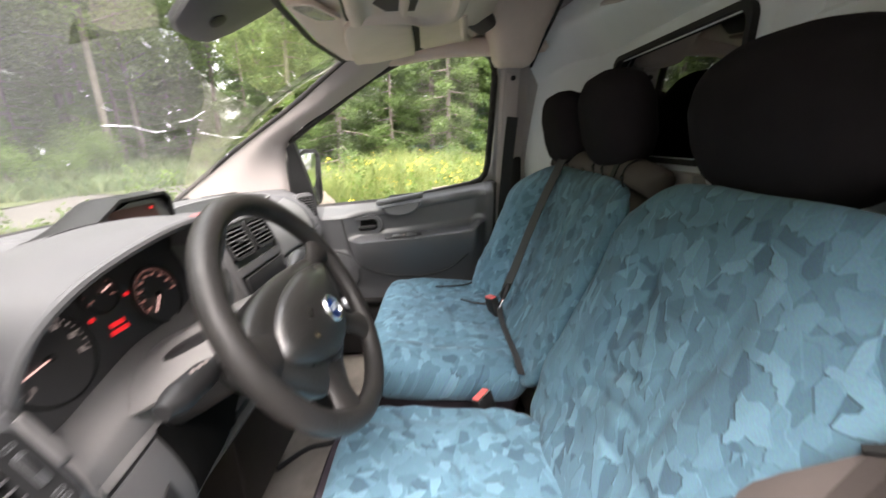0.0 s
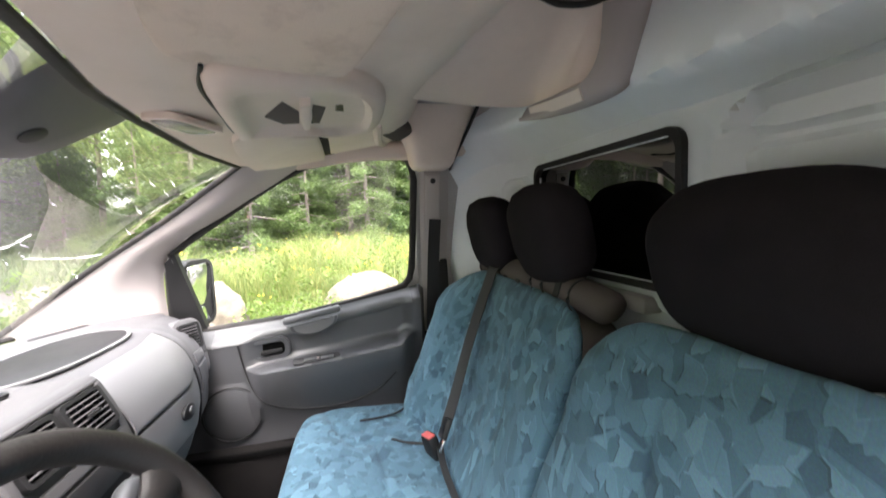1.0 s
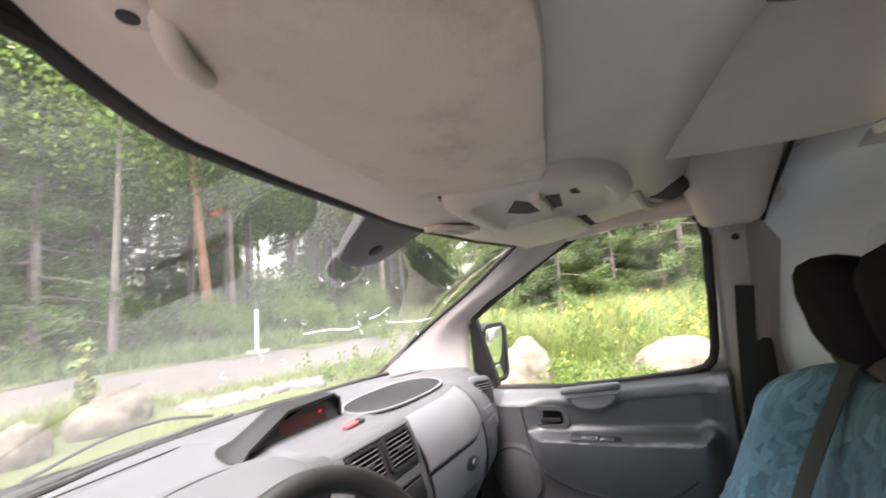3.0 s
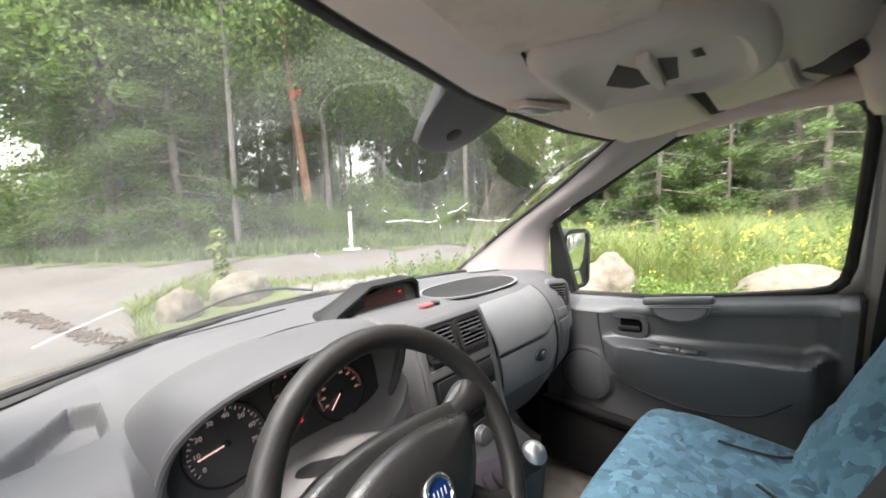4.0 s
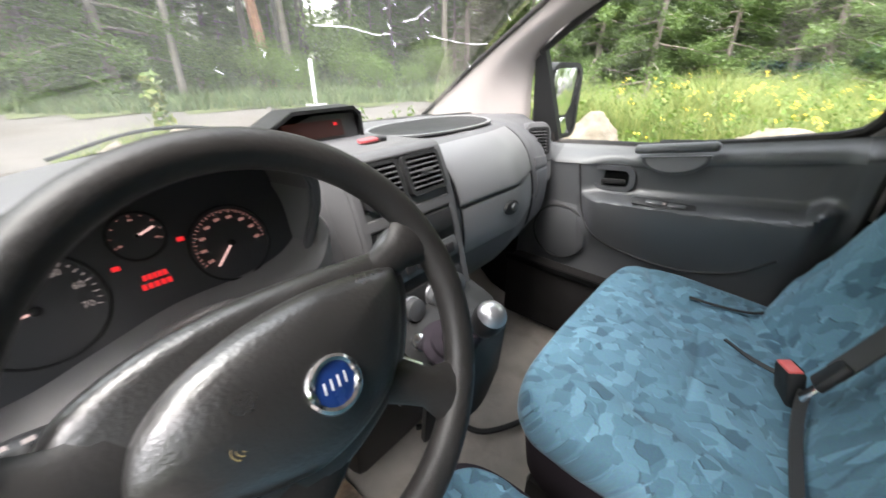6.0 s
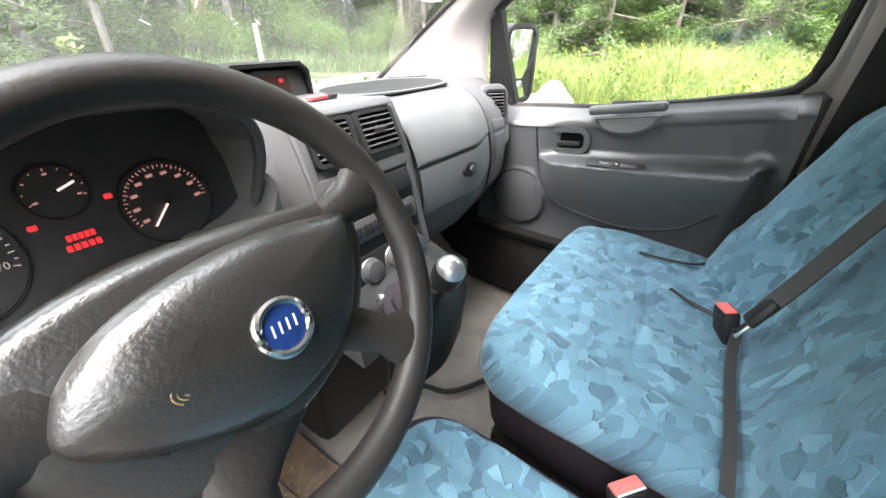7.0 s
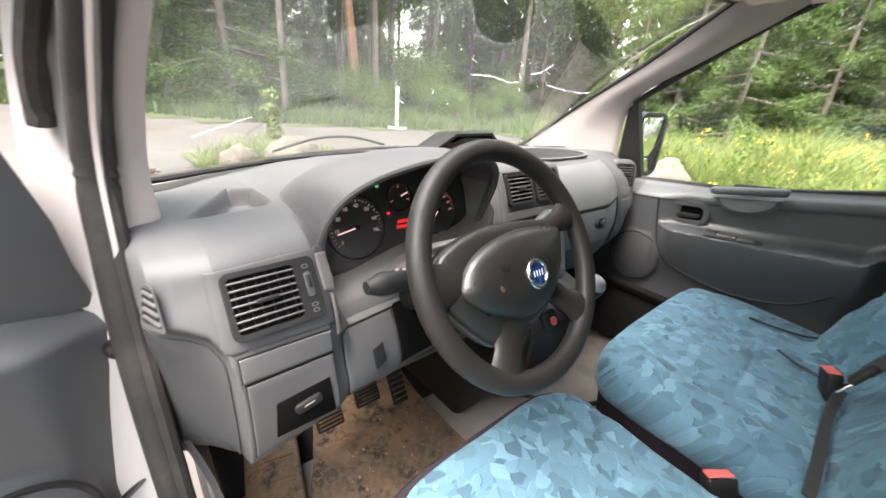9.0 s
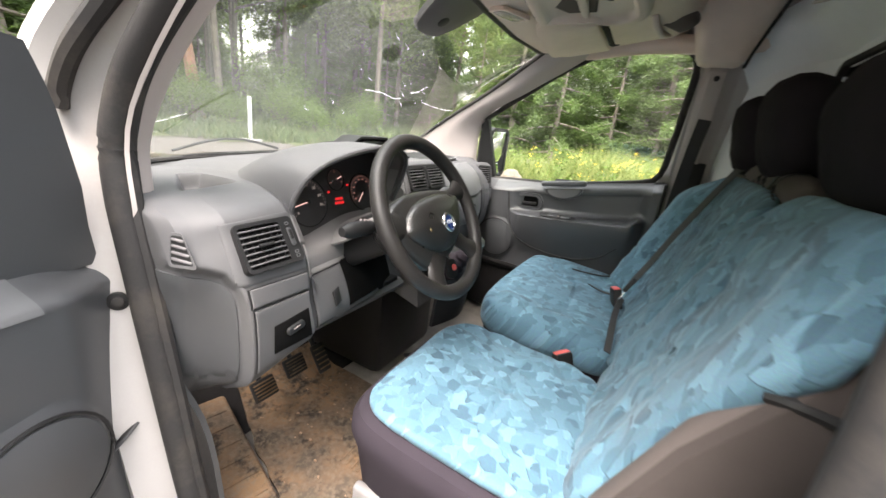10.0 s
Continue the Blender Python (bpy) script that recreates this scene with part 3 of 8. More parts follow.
xs = sorted(set(list(np.linspace(-0.84, WX0, 74)) + list(np.linspace(WX0, WX1, 14)) + list(np.linspace(WX1, 0.84, 52))))
zs = sorted(set(list(np.linspace(0.48, 1.25, 10)) + list(np.linspace(1.25, WZ0, 24)) + list(np.linspace(WZ0, WZ1, 44)) + list(np.linspace(WZ1, 1.97, 40))))
bm = bmesh.new()
gv = {(i, j): bm.verts.new((x, bulk_y(x, z), z)) for i, x in enumerate(xs) for j, z in enumerate(zs)}
for i in range(len(xs) - 1):
    for j in range(len(zs) - 1):
        cx, cz = (xs[i] + xs[i + 1]) / 2, (zs[j] + zs[j + 1]) / 2
        if not (WX0 < cx < WX1 and WZ0 < cz < WZ1):
            bm.faces.new([gv[i, j], gv[i + 1, j], gv[i + 1, j + 1], gv[i, j + 1]])
bmesh.ops.recalc_face_normals(bm, faces=bm.faces)
bmesh.ops.solidify(bm, geom=bm.faces[:], thickness=0.02)
bulk = solid("wall_bulkhead", bm, M_BULK, "grey-white painted steel bulkhead with pressed ribs behind the seats", "bulkhead", "structure", sharp=60)

win = thing("window_bulkhead", ((WX0 + WX1) / 2, BY, WZ0), "dark glass bulkhead window in a black rubber frame", "window", kind="structure")
wm = axes_pose(((WX0 + WX1) / 2, BY + 0.048, (WZ0 + WZ1) / 2), (-1, 0, 0), (0, 1, 0))
W, H = WX1 - WX0, WZ1 - WZ0
part("frame", frame_ring(rrect(W + 0.030, H + 0.030, 0.034, 6), rrect(W + 0.004, H + 0.004, 0.034, 6), -0.022, wm), M_RUBBER, win)
part("pane", prism(rrect(W + 0.010, H + 0.010, 0.03, 6), 0.004, wm @ Matrix.Translation((0, 0, -0.022)), 0), M_BACKGLASS, win)
part("ledge", span((-0.10, BY - 0.02, 1.36), (0.18, BY + 0.06, 1.395), 0.01), M_WHITE, bulk, "white painted ledge below the bulkhead window")
for dx in (0.0, 0.02):
    part("clip", box((0.008, 0.012, 0.022), pose(-0.19 + dx, BY + 0.100, 1.865), 0.002), M_CHROME, bulk)
part("clip", box((0.022, 0.012, 0.014), pose(0.36, BY + 0.100, 1.850), 0.002), M_CHROME, bulk)

# roof and roof skin
rows = [[(x, y, 1.955 - 0.10 * sstep(0.45, 0.80, abs(x))) for x in np.linspace(-0.80, 0.80, 17)] for y in np.linspace(-0.78, -0.30, 7)]
ceil_high = solid("ceiling_rear", thick(rows, 0.02, (0, 0, -1)), M_ROOF, "grey-brown fabric roof lining above the seats", "roof lining", "structure")
def skin_row(x):
    yf = interp([-0.66, -0.45, -0.10, 0.10, 0.45, 0.63], [-0.05, 0.045, 0.145, 0.165, 0.17, 0.14], x)
    edge = 0.115 * sstep(0.40, 0.86, abs(x))
    return [(x, y, 2.0 - edge - (0.20 - edge * 0.6) * sstep(-0.55, yf + 0.06, y)) for y in np.linspace(-0.86, yf, 14)]


rows = [skin_row(x) for x in np.linspace(-0.84, 0.84, 21)]
solid("ceiling_outer_skin", thick(rows, 0.008, (0, 0, 1)), M_WHITE, "white painted steel roof skin of the van", "van roof", "structure")

HX = [-0.74, -0.65, -0.57, -0.45, -0.30, -0.15, 0.0, 0.30, 0.60, 0.74]
HY = [-0.09, -0.025, 0.005, 0.045, 0.085, 0.130, 0.150, 0.172, 0.15, 0.03]


def rim_drop(outline, rings, zf):
    """A shape hung under the headliner: copies of its outline scaled about the middle, each so far below the lining."""
    cx = sum(p[0] for p in outline) / len(outline)
    cy = sum(p[1] for p in outline) / len(outline)
    rows_ = []
    for s, h in rings:
        rows_.append([(cx + (x - cx) * s, cy + (y - cy) * s, zf(cx + (x - cx) * s, cy + (y - cy) * s) - h) for x, y in outline])
    bm_ = loft(rows_, close_v=True)
    bm_.verts.ensure_lookup_table()
    k = (len(rings) - 1) * len(outline)
    bm_.faces.new([bm_.verts[k + i] for i in range(len(outline))])
    return bm_


def fold_y(x):
    """Where the headliner's smooth rear beam begins to curl up."""
    return interp([-0.74, -0.55, -0.35, 0.0, 0.06, 0.30], [-0.40, -0.385, -0.325, -0.262, -0.25, -0.25], x)


def liner_z(x, y):
    yf = interp(HX, HY, x)
    z = 1.742 + 0.19 * max(0.0, yf - 0.06 - max(y, fold_y(x)))
    z += 0.045 * sstep(0.55, 0.74, abs(x))
    q = max(0.0, fold_y(x) - y) / 0.13
    z += 0.155 * (1 - math.sqrt(max(0.0, 1 - min(1.0, q) ** 2)))
    return z


rows = []
for x in np.linspace(-0.735, 0.735, 50):
    yf = interp(HX, HY, x)
    yb = fold_y(x) - 0.1295
    col = [(x, yf + 0.004, liner_z(x, yf) + 0.02), (x, yf + 0.006, liner_z(x, yf) + 0.006)]
    col += [(x, y, liner_z(x, y)) for y in list(np.linspace(yf, fold_y(x), 24)) + [fold_y(x) - 0.1295 * math.sin(a) for a in np.linspace(0.15, math.pi / 2, 12)]]
    rows.append(col)
liner = solid("ceiling_front", thick(rows, 0.012, (0, 0, -1)), M_LINER, "beige moulded plastic headliner over the windscreen", "headliner", "structure")

part("frit_edge", tube([(x, interp(HX, HY, x) + 0.014, liner_z(x, interp(HX, HY, x)) + 0.001) for x in np.linspace(-0.70, 0.66, 40)], 0.009, 8, flat=0.6), M_RUBBER, liner, "black edge along the windscreen")

# overhead storage cheek that hangs from the roof behind the headliner
low = smooth_path([(0.10, -0.265, 1.825), (0.15, -0.36, 1.830), (0.178, -0.50, 1.83), (0.170, -0.595, 1.830), (0.10, -0.607, 1.825), (0.02, -0.606, 1.817), (-0.06, -0.606, 1.812), (-0.13, -0.640, 1.815)], 6)
up = smooth_path([(-0.30, -0.34, 1.945), (-0.16, -0.42, 1.925), (-0.12, -0.50, 1.92), (-0.105, -0.545, 1.921), (-0.108, -0.575, 1.922), (-0.112, -0.60, 1.923), (-0.115, -0.612, 1.925), (-0.15, -0.650, 1.930)], 6)
cheek = thing("overhead_shelf", (0.0, -0.45, 1.79), "beige moulded overhead storage cheek hanging from the roof", "overhead shelf")
rows = []
for s in np.linspace(0, 1, 9):
    rows.append([a.lerp(b, s) + Vector((0.03, 0, -0.02)) * math.sin(s * math.pi) for a, b in zip(low, up)])
part("cheek_panel", thick(rows, 0.012, (-1, 0.3, -0.4)), M_LINER, cheek)
rim = smooth_path([(-0.30, -0.34, 1.943), (-0.16, -0.42, 1.923), (-0.12, -0.50, 1.918), (-0.105, -0.545, 1.919), (-0.112, -0.60, 1.925), (-0.15, -0.65, 1.945)], 6)
part("edge_seal", tube([p + Vector((-0.004, 0, 0.002)) for p in rim], 0.006, 8), M_RUBBER, cheek, "black rubber edge strip")
oe = smooth_path([(-0.170, -0.676, 1.930), (-0.155, -0.668, 1.86), (-0.140, -0.660, 1.800), (-0.105, -0.652, 1.776), (0.0, -0.632, 1.774), (0.10, -0.604, 1.782), (0.19, -0.592, 1.800)], 6)
ie = smooth_path([(-0.116, -0.614, 1.926), (-0.110, -0.612, 1.86), (-0.092, -0.609, 1.826), (-0.06, -0.606, 1.811), (0.02, -0.606, 1.816), (0.10, -0.607, 1.824), (0.178, -0.608, 1.831)], 6)
rows = [[o.lerp(i, q) + Vector((-0.016, 0.012, -0.012)) * math.sin(math.pi * q) ** 0.6 for o, i in zip(oe, ie)] for q in np.linspace(0, 1, 9)]
part("bracket", thick(rows, 0.008, (-1, 0.5, -0.6)), M_PILLAR, cheek, "pale plastic flange along the shelf's end")
part("bracket_strip", ribbon([o.lerp(i, 0.72) + Vector((-0.015, 0.012, -0.012)) for o, i in list(zip(oe, ie))[20:34]], 0.024, 0.004, (0, 0.4, 1)), M_FLANGE, cheek, "pale inset strip on the flange")

# windscreen
wb = smooth_path([(-0.885, 0.700, 1.275), (-0.800, 0.690, 1.247), (-0.66, 0.795, 1.236), (-0.44, 0.945, 1.224), (-0.16, 1.035, 1.218), (0.15, 1.04, 1.218), (0.38, 1.01, 1.220), (0.58, 0.975, 1.223), (0.72, 0.94, 1.226), (0.80, 0.88, 1.230)], 5)
wt = smooth_path([(-0.685, -0.03, 1.765), (-0.57, 0.02, 1.772), (-0.45, 0.06, 1.776), (-0.30, 0.10, 1.792), (-0.10, 0.16, 1.802), (0.10, 0.18, 1.802), (0.30, 0.19, 1.795), (0.45, 0.185, 1.785), (0.56, 0.17, 1.772), (0.63, 0.155, 1.768)], 5)


def on_screen(u, s):
    """A point of the windscreen: u along its width 0 to 1, s up its height 0 to 1."""
    k = min(len(wb) - 1.001, max(0.0, u * (len(wb) - 1)))
    i, fr = int(k), k - int(k)
    a, b = wb[i].lerp(wb[i + 1], fr), wt[i].lerp(wt[i + 1], fr)
    return a.lerp(b, s) + Vector((0, 0.030, 0.045)) * (0.3 + 0.7 * (2 * u - 1) ** 4) * math.sin(s * math.pi)


ws = thing("window_windscreen", (0.0, 1.04, 1.22), "curved windscreen with long cracks and dried smears", "windscreen", kind="structure")
glass = part("pane", loft([[on_screen(u, q) for u in np.linspace(0, 1, 91)] for q in np.linspace(0, 1, 31)]), M_WSCREEN, ws)
glass.visible_shadow = False
part("seal", tube(wb, 0.012, 8, flat=0.7), M_RUBBER, ws, "black rubber windscreen seal")
part("seal", tube(wt, 0.008, 8), M_RUBBER, ws)
part("seal", tube([on_screen(0.0, s) for s in np.linspace(0, 1, 14)], 0.009, 8), M_RUBBER, ws)
part("seal", tube(smooth_path([(0.758, 0.972, 1.224), (0.726, 0.680, 1.428), (0.694, 0.428, 1.588), (0.654, 0.268, 1.694), (0.606, 0.153, 1.764)], 5), 0.010, 8), M_RUBBER, ws)
rng = random.Random(5)


def crack(pts, w):
    """A thin bright crack line on the inner face of the glass."""
    out = []
    for (u0, s0), (u1, s1) in zip(pts, pts[1:]):
        for k in range(6):
            q = k / 6
            p = on_screen(u0 + (u1 - u0) * q, s0 + (s1 - s0) * q + rng.uniform(-1, 1) * 0.0015)
            out.append(p + Vector((0, -0.0007, -0.0007)))
    rr = [w * (0.25 + 0.75 * abs(math.sin(i * 0.9))) for i in range(len(out))]
    part("crack", tube(out, [min(q, 0.0016) for q in rr], 5, flat=0.5), M_CRACK, ws)


crack([(0.163, 0.166), (0.207, 0.211), (0.246, 0.251)], 0.0006)
crack([(0.523, 0.475), (0.562, 0.478), (0.615, 0.457), (0.638, 0.468)], 0.0018)
crack([(0.642, 0.508), (0.662, 0.525), (0.672, 0.580)], 0.0020)
crack([(0.712, 0.468), (0.80, 0.445), (0.985, 0.415)], 0.0016)
for k in range(26):
    u, s = rng.uniform(0.45, 0.95), rng.uniform(0.3, 0.85)
    p = on_screen(u, s) + Vector((0, -0.004, -0.004))
    d = Vector((rng.uniform(-1, 1), 0.3, 0.4)).normalized() * rng.uniform(0.003, 0.010)
    part("smear", tube([p - d, p, p + d], [0.0003, 0.0011, 0.0003], 5), M_CRACK, ws)

# wiper blades and cowl ledge beyond the glass
wip = thing("windscreen_wiper", (-0.45, 1.06, 1.2), "black wiper arm lying along the windscreen base", "wiper")
pts = [Vector((x, interp([-0.8, -0.6, -0.3, 0.0, 0.3], [0.755, 0.89, 1.035, 1.085, 1.09], x), 1.222)) for x in np.linspace(-0.72, 0.1, 14)]
part("blade", tube(pts, 0.007, 8), M_RUBBER, wip)
part("arm", tube(smooth_path([(-0.42, 1.05, 1.232), (-0.25, 1.10, 1.262), (-0.10, 1.12, 1.262), (0.05, 1.12, 1.23)], 6), 0.005, 8), M_BLACK, wip)
rows = [[(x, y0 + interp([-0.8, -0.66, -0.44, -0.16, 0, 0.5, 0.8], [0.735, 0.83, 0.975, 1.06, 1.07, 1.03, 0.92], x), 1.205 - 0.12 * y0 - 0.25 * y0 * y0) for y0 in (0.0, 0.06, 0.14, 0.30, 0.5)] for x in np.linspace(-0.84, 0.84, 20)]
solid("trim_cowl", thick(rows, 0.01, (0, 0, 1)), M_BLACK, "black plastic cowl below the windscreen", "cowl", "structure")

# pillars
W_L = [(-0.868, 0.690, 1.268), (-0.872, 0.565, 1.40), (-0.785, 0.30, 1.60), (-0.690, -0.02, 1.765)]
K_L = [(-0.792, 0.395, 1.235), (-0.795, 0.36, 1.37), (-0.762, 0.20, 1.555), (-0.692, -0.06, 1.745)]
S_L = [(-0.838, 0.335, 1.235), (-0.822, 0.33, 1.39), (-0.780, 0.15, 1.615), (-0.728, -0.10, 1.765)]
D_L = [(-0.850, 0.300, 1.22), (-0.838, 0.295, 1.40), (-0.79, 0.09, 1.64), (-0.74, -0.12, 1.775)]
rows = lerp_rows([[w, k, sl_, dd] for w, k, sl_, dd in zip(W_L, K_L, S_L, D_L)], 6)
rows = [smooth_path(r, 4) for r in rows]
solid("trim_pillar_driver", thick(rows, 0.006, (1, -1, 0)), M_PILLAR, "pale beige pillar trim beside the driver's windscreen edge", "pillar trim", "structure")
W_R = [(0.755, 0.965, 1.222), (0.722, 0.672, 1.425), (0.690, 0.42, 1.585), (0.650, 0.26, 1.690), (0.602, 0.145, 1.760)]
S_R = [(0.80, 0.545, 1.215), (0.785, 0.495, 1.45), (0.752, 0.255, 1.61), (0.735, 0.11, 1.70), (0.715, 0.00, 1.77)]
D_R = [(0.838, 0.505, 1.18), (0.808, 0.475, 1.465), (0.772, 0.23, 1.63), (0.755, 0.08, 1.715), (0.738, -0.03, 1.785)]
rows = lerp_rows([[w, Vector(w).lerp(Vector(sl_), 0.5) + Vector((-0.022, -0.018, 0)), sl_, dd] for w, sl_, dd in zip(W_R, S_R, D_R)], 6)
rows = [smooth_path(r, 4) for r in rows]
solid("trim_pillar_passenger", thick(rows, 0.006, (-1, -1, 0)), M_PILLAR, "pale beige pillar trim beside the passenger door", "pillar trim", "structure")

# driver's door opening: rubber seal and white jamb
seal_pts = smooth_path([(-0.835, 0.19, 0.50), (-0.845, 0.225, 0.72), (-0.85, 0.265, 0.98), (-0.85, 0.30, 1.15), (-0.846, 0.33, 1.27), (-0.838, 0.335, 1.37), (-0.82, 0.28, 1.48), (-0.785, 0.13, 1.63), (-0.752, -0.05, 1.755), (-0.738, -0.25, 1.80), (-0.742, -0.42, 1.795), (-0.775, -0.52, 1.66), (-0.845, -0.535, 1.2), (-0.85, -0.52, 0.6), (-0.845, -0.40, 0.515), (-0.84, -0.1, 0.51), (-0.838, 0.12, 0.505)], 6, closed=True)
solid("trim_door_seal", join(tube([p + Vector((-0.010, 0, 0)) for p in seal_pts], 0.021, 12, closed=True), tube([p + Vector((0.002, -0.014, 0)) for p in seal_pts], 0.011, 8, closed=True)), M_RUBBER, "black worn rubber seal round the open door", "door seal", "structure")
jamb_keys = []
for (x, y, z), ox, oy in (((-0.845, 0.20, 0.48), -0.065, 0.035), ((-0.85, 0.24, 0.72), -0.07, 0.04), ((-0.855, 0.28, 0.98), -0.07, 0.045), ((-0.855, 0.315, 1.15), -0.07, 0.05), ((-0.852, 0.345, 1.27), -0.075, 0.06), ((-0.845, 0.36, 1.37), -0.075, 0.08), ((-0.83, 0.31, 1.48), -0.07, 0.09), ((-0.795, 0.16, 1.63), -0.055, 0.06), ((-0.765, -0.02, 1.765), -0.05, 0.05), ((-0.75, -0.25, 1.82), -0.055, 0.0), ((-0.75, -0.45, 1.82), -0.06, -0.0)):
    p = Vector((x, y, z))
    n2 = Vector((ox, oy, 0))
    jamb_keys.append([p, p + n2 * 0.28 + Vector((0, 0.008, 0)), p + n2 * 0.55 + Vector((0, 0.012, 0)), p + n2, p + n2 + Vector((0.0, 0.04, 0.01)), p + n2 + Vector((0.055, 0.14, 0.02))])
jamb = solid("trim_door_jamb", thick(lerp_rows(jamb_keys, 5), 0.006, (-1, -1, 0)), M_WHITE, "white painted front door jamb with rust specks", "door jamb", "structure")
part("grommet", disc(0.016, 0.006, axes_pose((-0.880, 0.330, 1.094), (1, 0, 0), (-0.55, -0.83, 0))), M_BLACK, jamb, "round dark rubber grommet")
part("grommet", disc(0.009, 0.006, axes_pose((-0.882, 0.326, 1.094), (1, 0, 0), (-0.55, -0.83, 0)), 16), M_RUBBER, jamb)
part("check_strap", tube(smooth_path([(-0.872, 0.318, 0.885), (-0.90, 0.30, 0.865), (-0.96, 0.29, 0.83)], 5), 0.007, 8, flat=0.5), M_BLACK, jamb, "rusty door check strap")
part("bolt", disc(0.010, 0.010, axes_pose((-0.872, 0.315, 0.885), (1, 0, 0), (-0.55, -0.83, 0)), 12), M_LEDGE, jamb, "rusty bolt")
part("outer_seal", tube(smooth_path([(-0.890, 0.400, 1.388), (-0.886, 0.392, 1.42), (-0.876, 0.355, 1.473), (-0.854, 0.295, 1.535), (-0.824, 0.19, 1.62), (-0.795, 0.03, 1.755)], 6), 0.014, 8), M_RUBBER, jamb, "black outer door seal on the pillar")
part("hinge", span((-0.955, 0.42, 1.02), (-0.915, 0.48, 1.09), 0.012, 3), M_WHITE, jamb, "white painted door hinge")
part("hinge", span((-0.955, 0.40, 0.74), (-0.915, 0.46, 0.81), 0.012, 3), M_WHITE, jamb, "white painted door hinge")

# side walls behind the doors
for sx, nm in ((-1, "wall_driver_side"), (1, "wall_passenger_side")):
    prof = [(0.86, 0.45), (0.885, 0.8), (0.875, 1.1), (0.845, 1.3), (0.785, 1.6), (0.745, 1.80), (0.70, 1.93)]
    y0 = -0.545 if sx < 0 else -0.425
    rows = [[(sx * x, y, z) for x, z in prof] for y in np.linspace(-0.86, y0, 5)]
    solid(nm, thick(rows, 0.02, (-sx, 0, 0)), M_WHITE, "white painted side panel behind the door", "side panel", "structure")
solid("trim_door_shut", span((0.748, -0.424, 0.60), (0.880, -0.412, 1.292), 0.003), M_RUBBER, "dark rubber strip closing the passenger door's rear edge", "seal", "structure")
# passenger belt pillar
rows = lerp_rows([[(0.815, -0.430, z0), (x1, -0.440, z0), (x1 - 0.004, -0.505, z0), (0.86, -0.545, z0)] for z0, x1 in ((0.60, 0.80), (1.2, 0.815))] + [[(x1 + 0.02, -0.425, z0), (x1, -0.440, z0), (x1 - 0.004, -0.500, z0), (x1 + 0.04, -0.545, z0)] for z0, x1 in ((1.60, 0.745), (1.80, 0.708))], 5)
bp = solid("trim_pillar_belt", thick(rows, 0.01, (-1, 0, 0)), M_PILLAR, "pale metal pillar with the belt anchor behind the passenger door", "pillar", "structure")
part("anchor_plate", box((0.012, 0.055, 0.21), pose(0.735, -0.472, 1.625, 0, -10, 0), 0.005), M_PILLAR, bp)
part("anchor_bolt", disc(0.010, 0.008, axes_pose((0.716, -0.472, 1.705), (0, 1, 0), (-1, 0, 0)), 14), M_BLACK, bp, "black belt anchor bolt")
part("anchor_bolt", disc(0.008, 0.008, axes_pose((0.745, -0.472, 1.55), (0, 1, 0), (-1, 0, 0)), 14), M_CHROME, bp)
# moulded block at the top of the pillar
rows = []
for z, a, b in ((1.742, 0.050, 0.050), (1.748, 0.066, 0.066), (1.765, 0.078, 0.078), (1.80, 0.086, 0.088), (1.86, 0.105, 0.108), (1.93, 0.135, 0.135)):
    rows.append([(0.690 - (z - 1.742) * 0.28 + a * math.copysign(abs(math.cos(t)) ** 0.55, math.cos(t)), -0.462 + b * math.copysign(abs(math.sin(t)) ** 0.55, math.sin(t)), z) for t in np.linspace(0, math.tau, 41)[:-1]])
bm = loft(rows, close_v=True, caps=True)
solid("trim_corner_block", bm, M_LINER, "beige moulded corner block above the belt pillar", "trim block", "structure")
solid("trim_block_seal", tube(smooth_path([(0.735, -0.545, 1.75), (0.665, -0.555, 1.80), (0.575, -0.58, 1.88), (0.50, -0.60, 1.95)], 5), 0.006, 8), M_RUBBER, "black edge strip behind the corner block", "seal", "structure")
bm = tube(smooth_path([(0.74, 0.02, 1.785), (0.725, -0.2, 1.815), (0.72, -0.42, 1.82), (0.70, -0.62, 1.83)], 5), 0.035, 10)
solid("trim_cant_rail", bm, M_LINER, "beige headliner edge above the passenger door", "trim", "structure")
bm = tube(smooth_path([(-0.73, -0.05, 1.80), (-0.72, -0.2, 1.835), (-0.715, -0.42, 1.845), (-0.70, -0.75, 1.845)], 5), 0.032, 10)
solid("trim_cant_rail_driver", bm, M_LINER, "beige headliner edge above the driver's door opening", "trim", "structure")


# ---- passenger and driver doors ----
def sill_z(y):
    return interp([-0.42, -0.33, 0.08, 0.36, 0.46], [1.305, 1.285, 1.21, 1.187, 1.18], y)


GL = [(0.395, 1.185), (0.45, 1.47), (0.32, 1.56), (0.19, 1.642), (0.09, 1.705), (-0.01, 1.757), (-0.11, 1.785), (-0.20, 1.80), (-0.305, 1.803), (-0.346, 1.797), (-0.373, 1.780), (-0.388, 1.752), (-0.393, 1.71), (-0.386, 1.5), (-0.380, 1.37), (-0.371, 1.328), (-0.350, 1.301), (-0.312, 1.286), (-0.15, 1.252), (0.08, 1.21), (0.25, 1.194)]


def gx(z):
    return 0.872 - 0.19 * (z - 1.15)


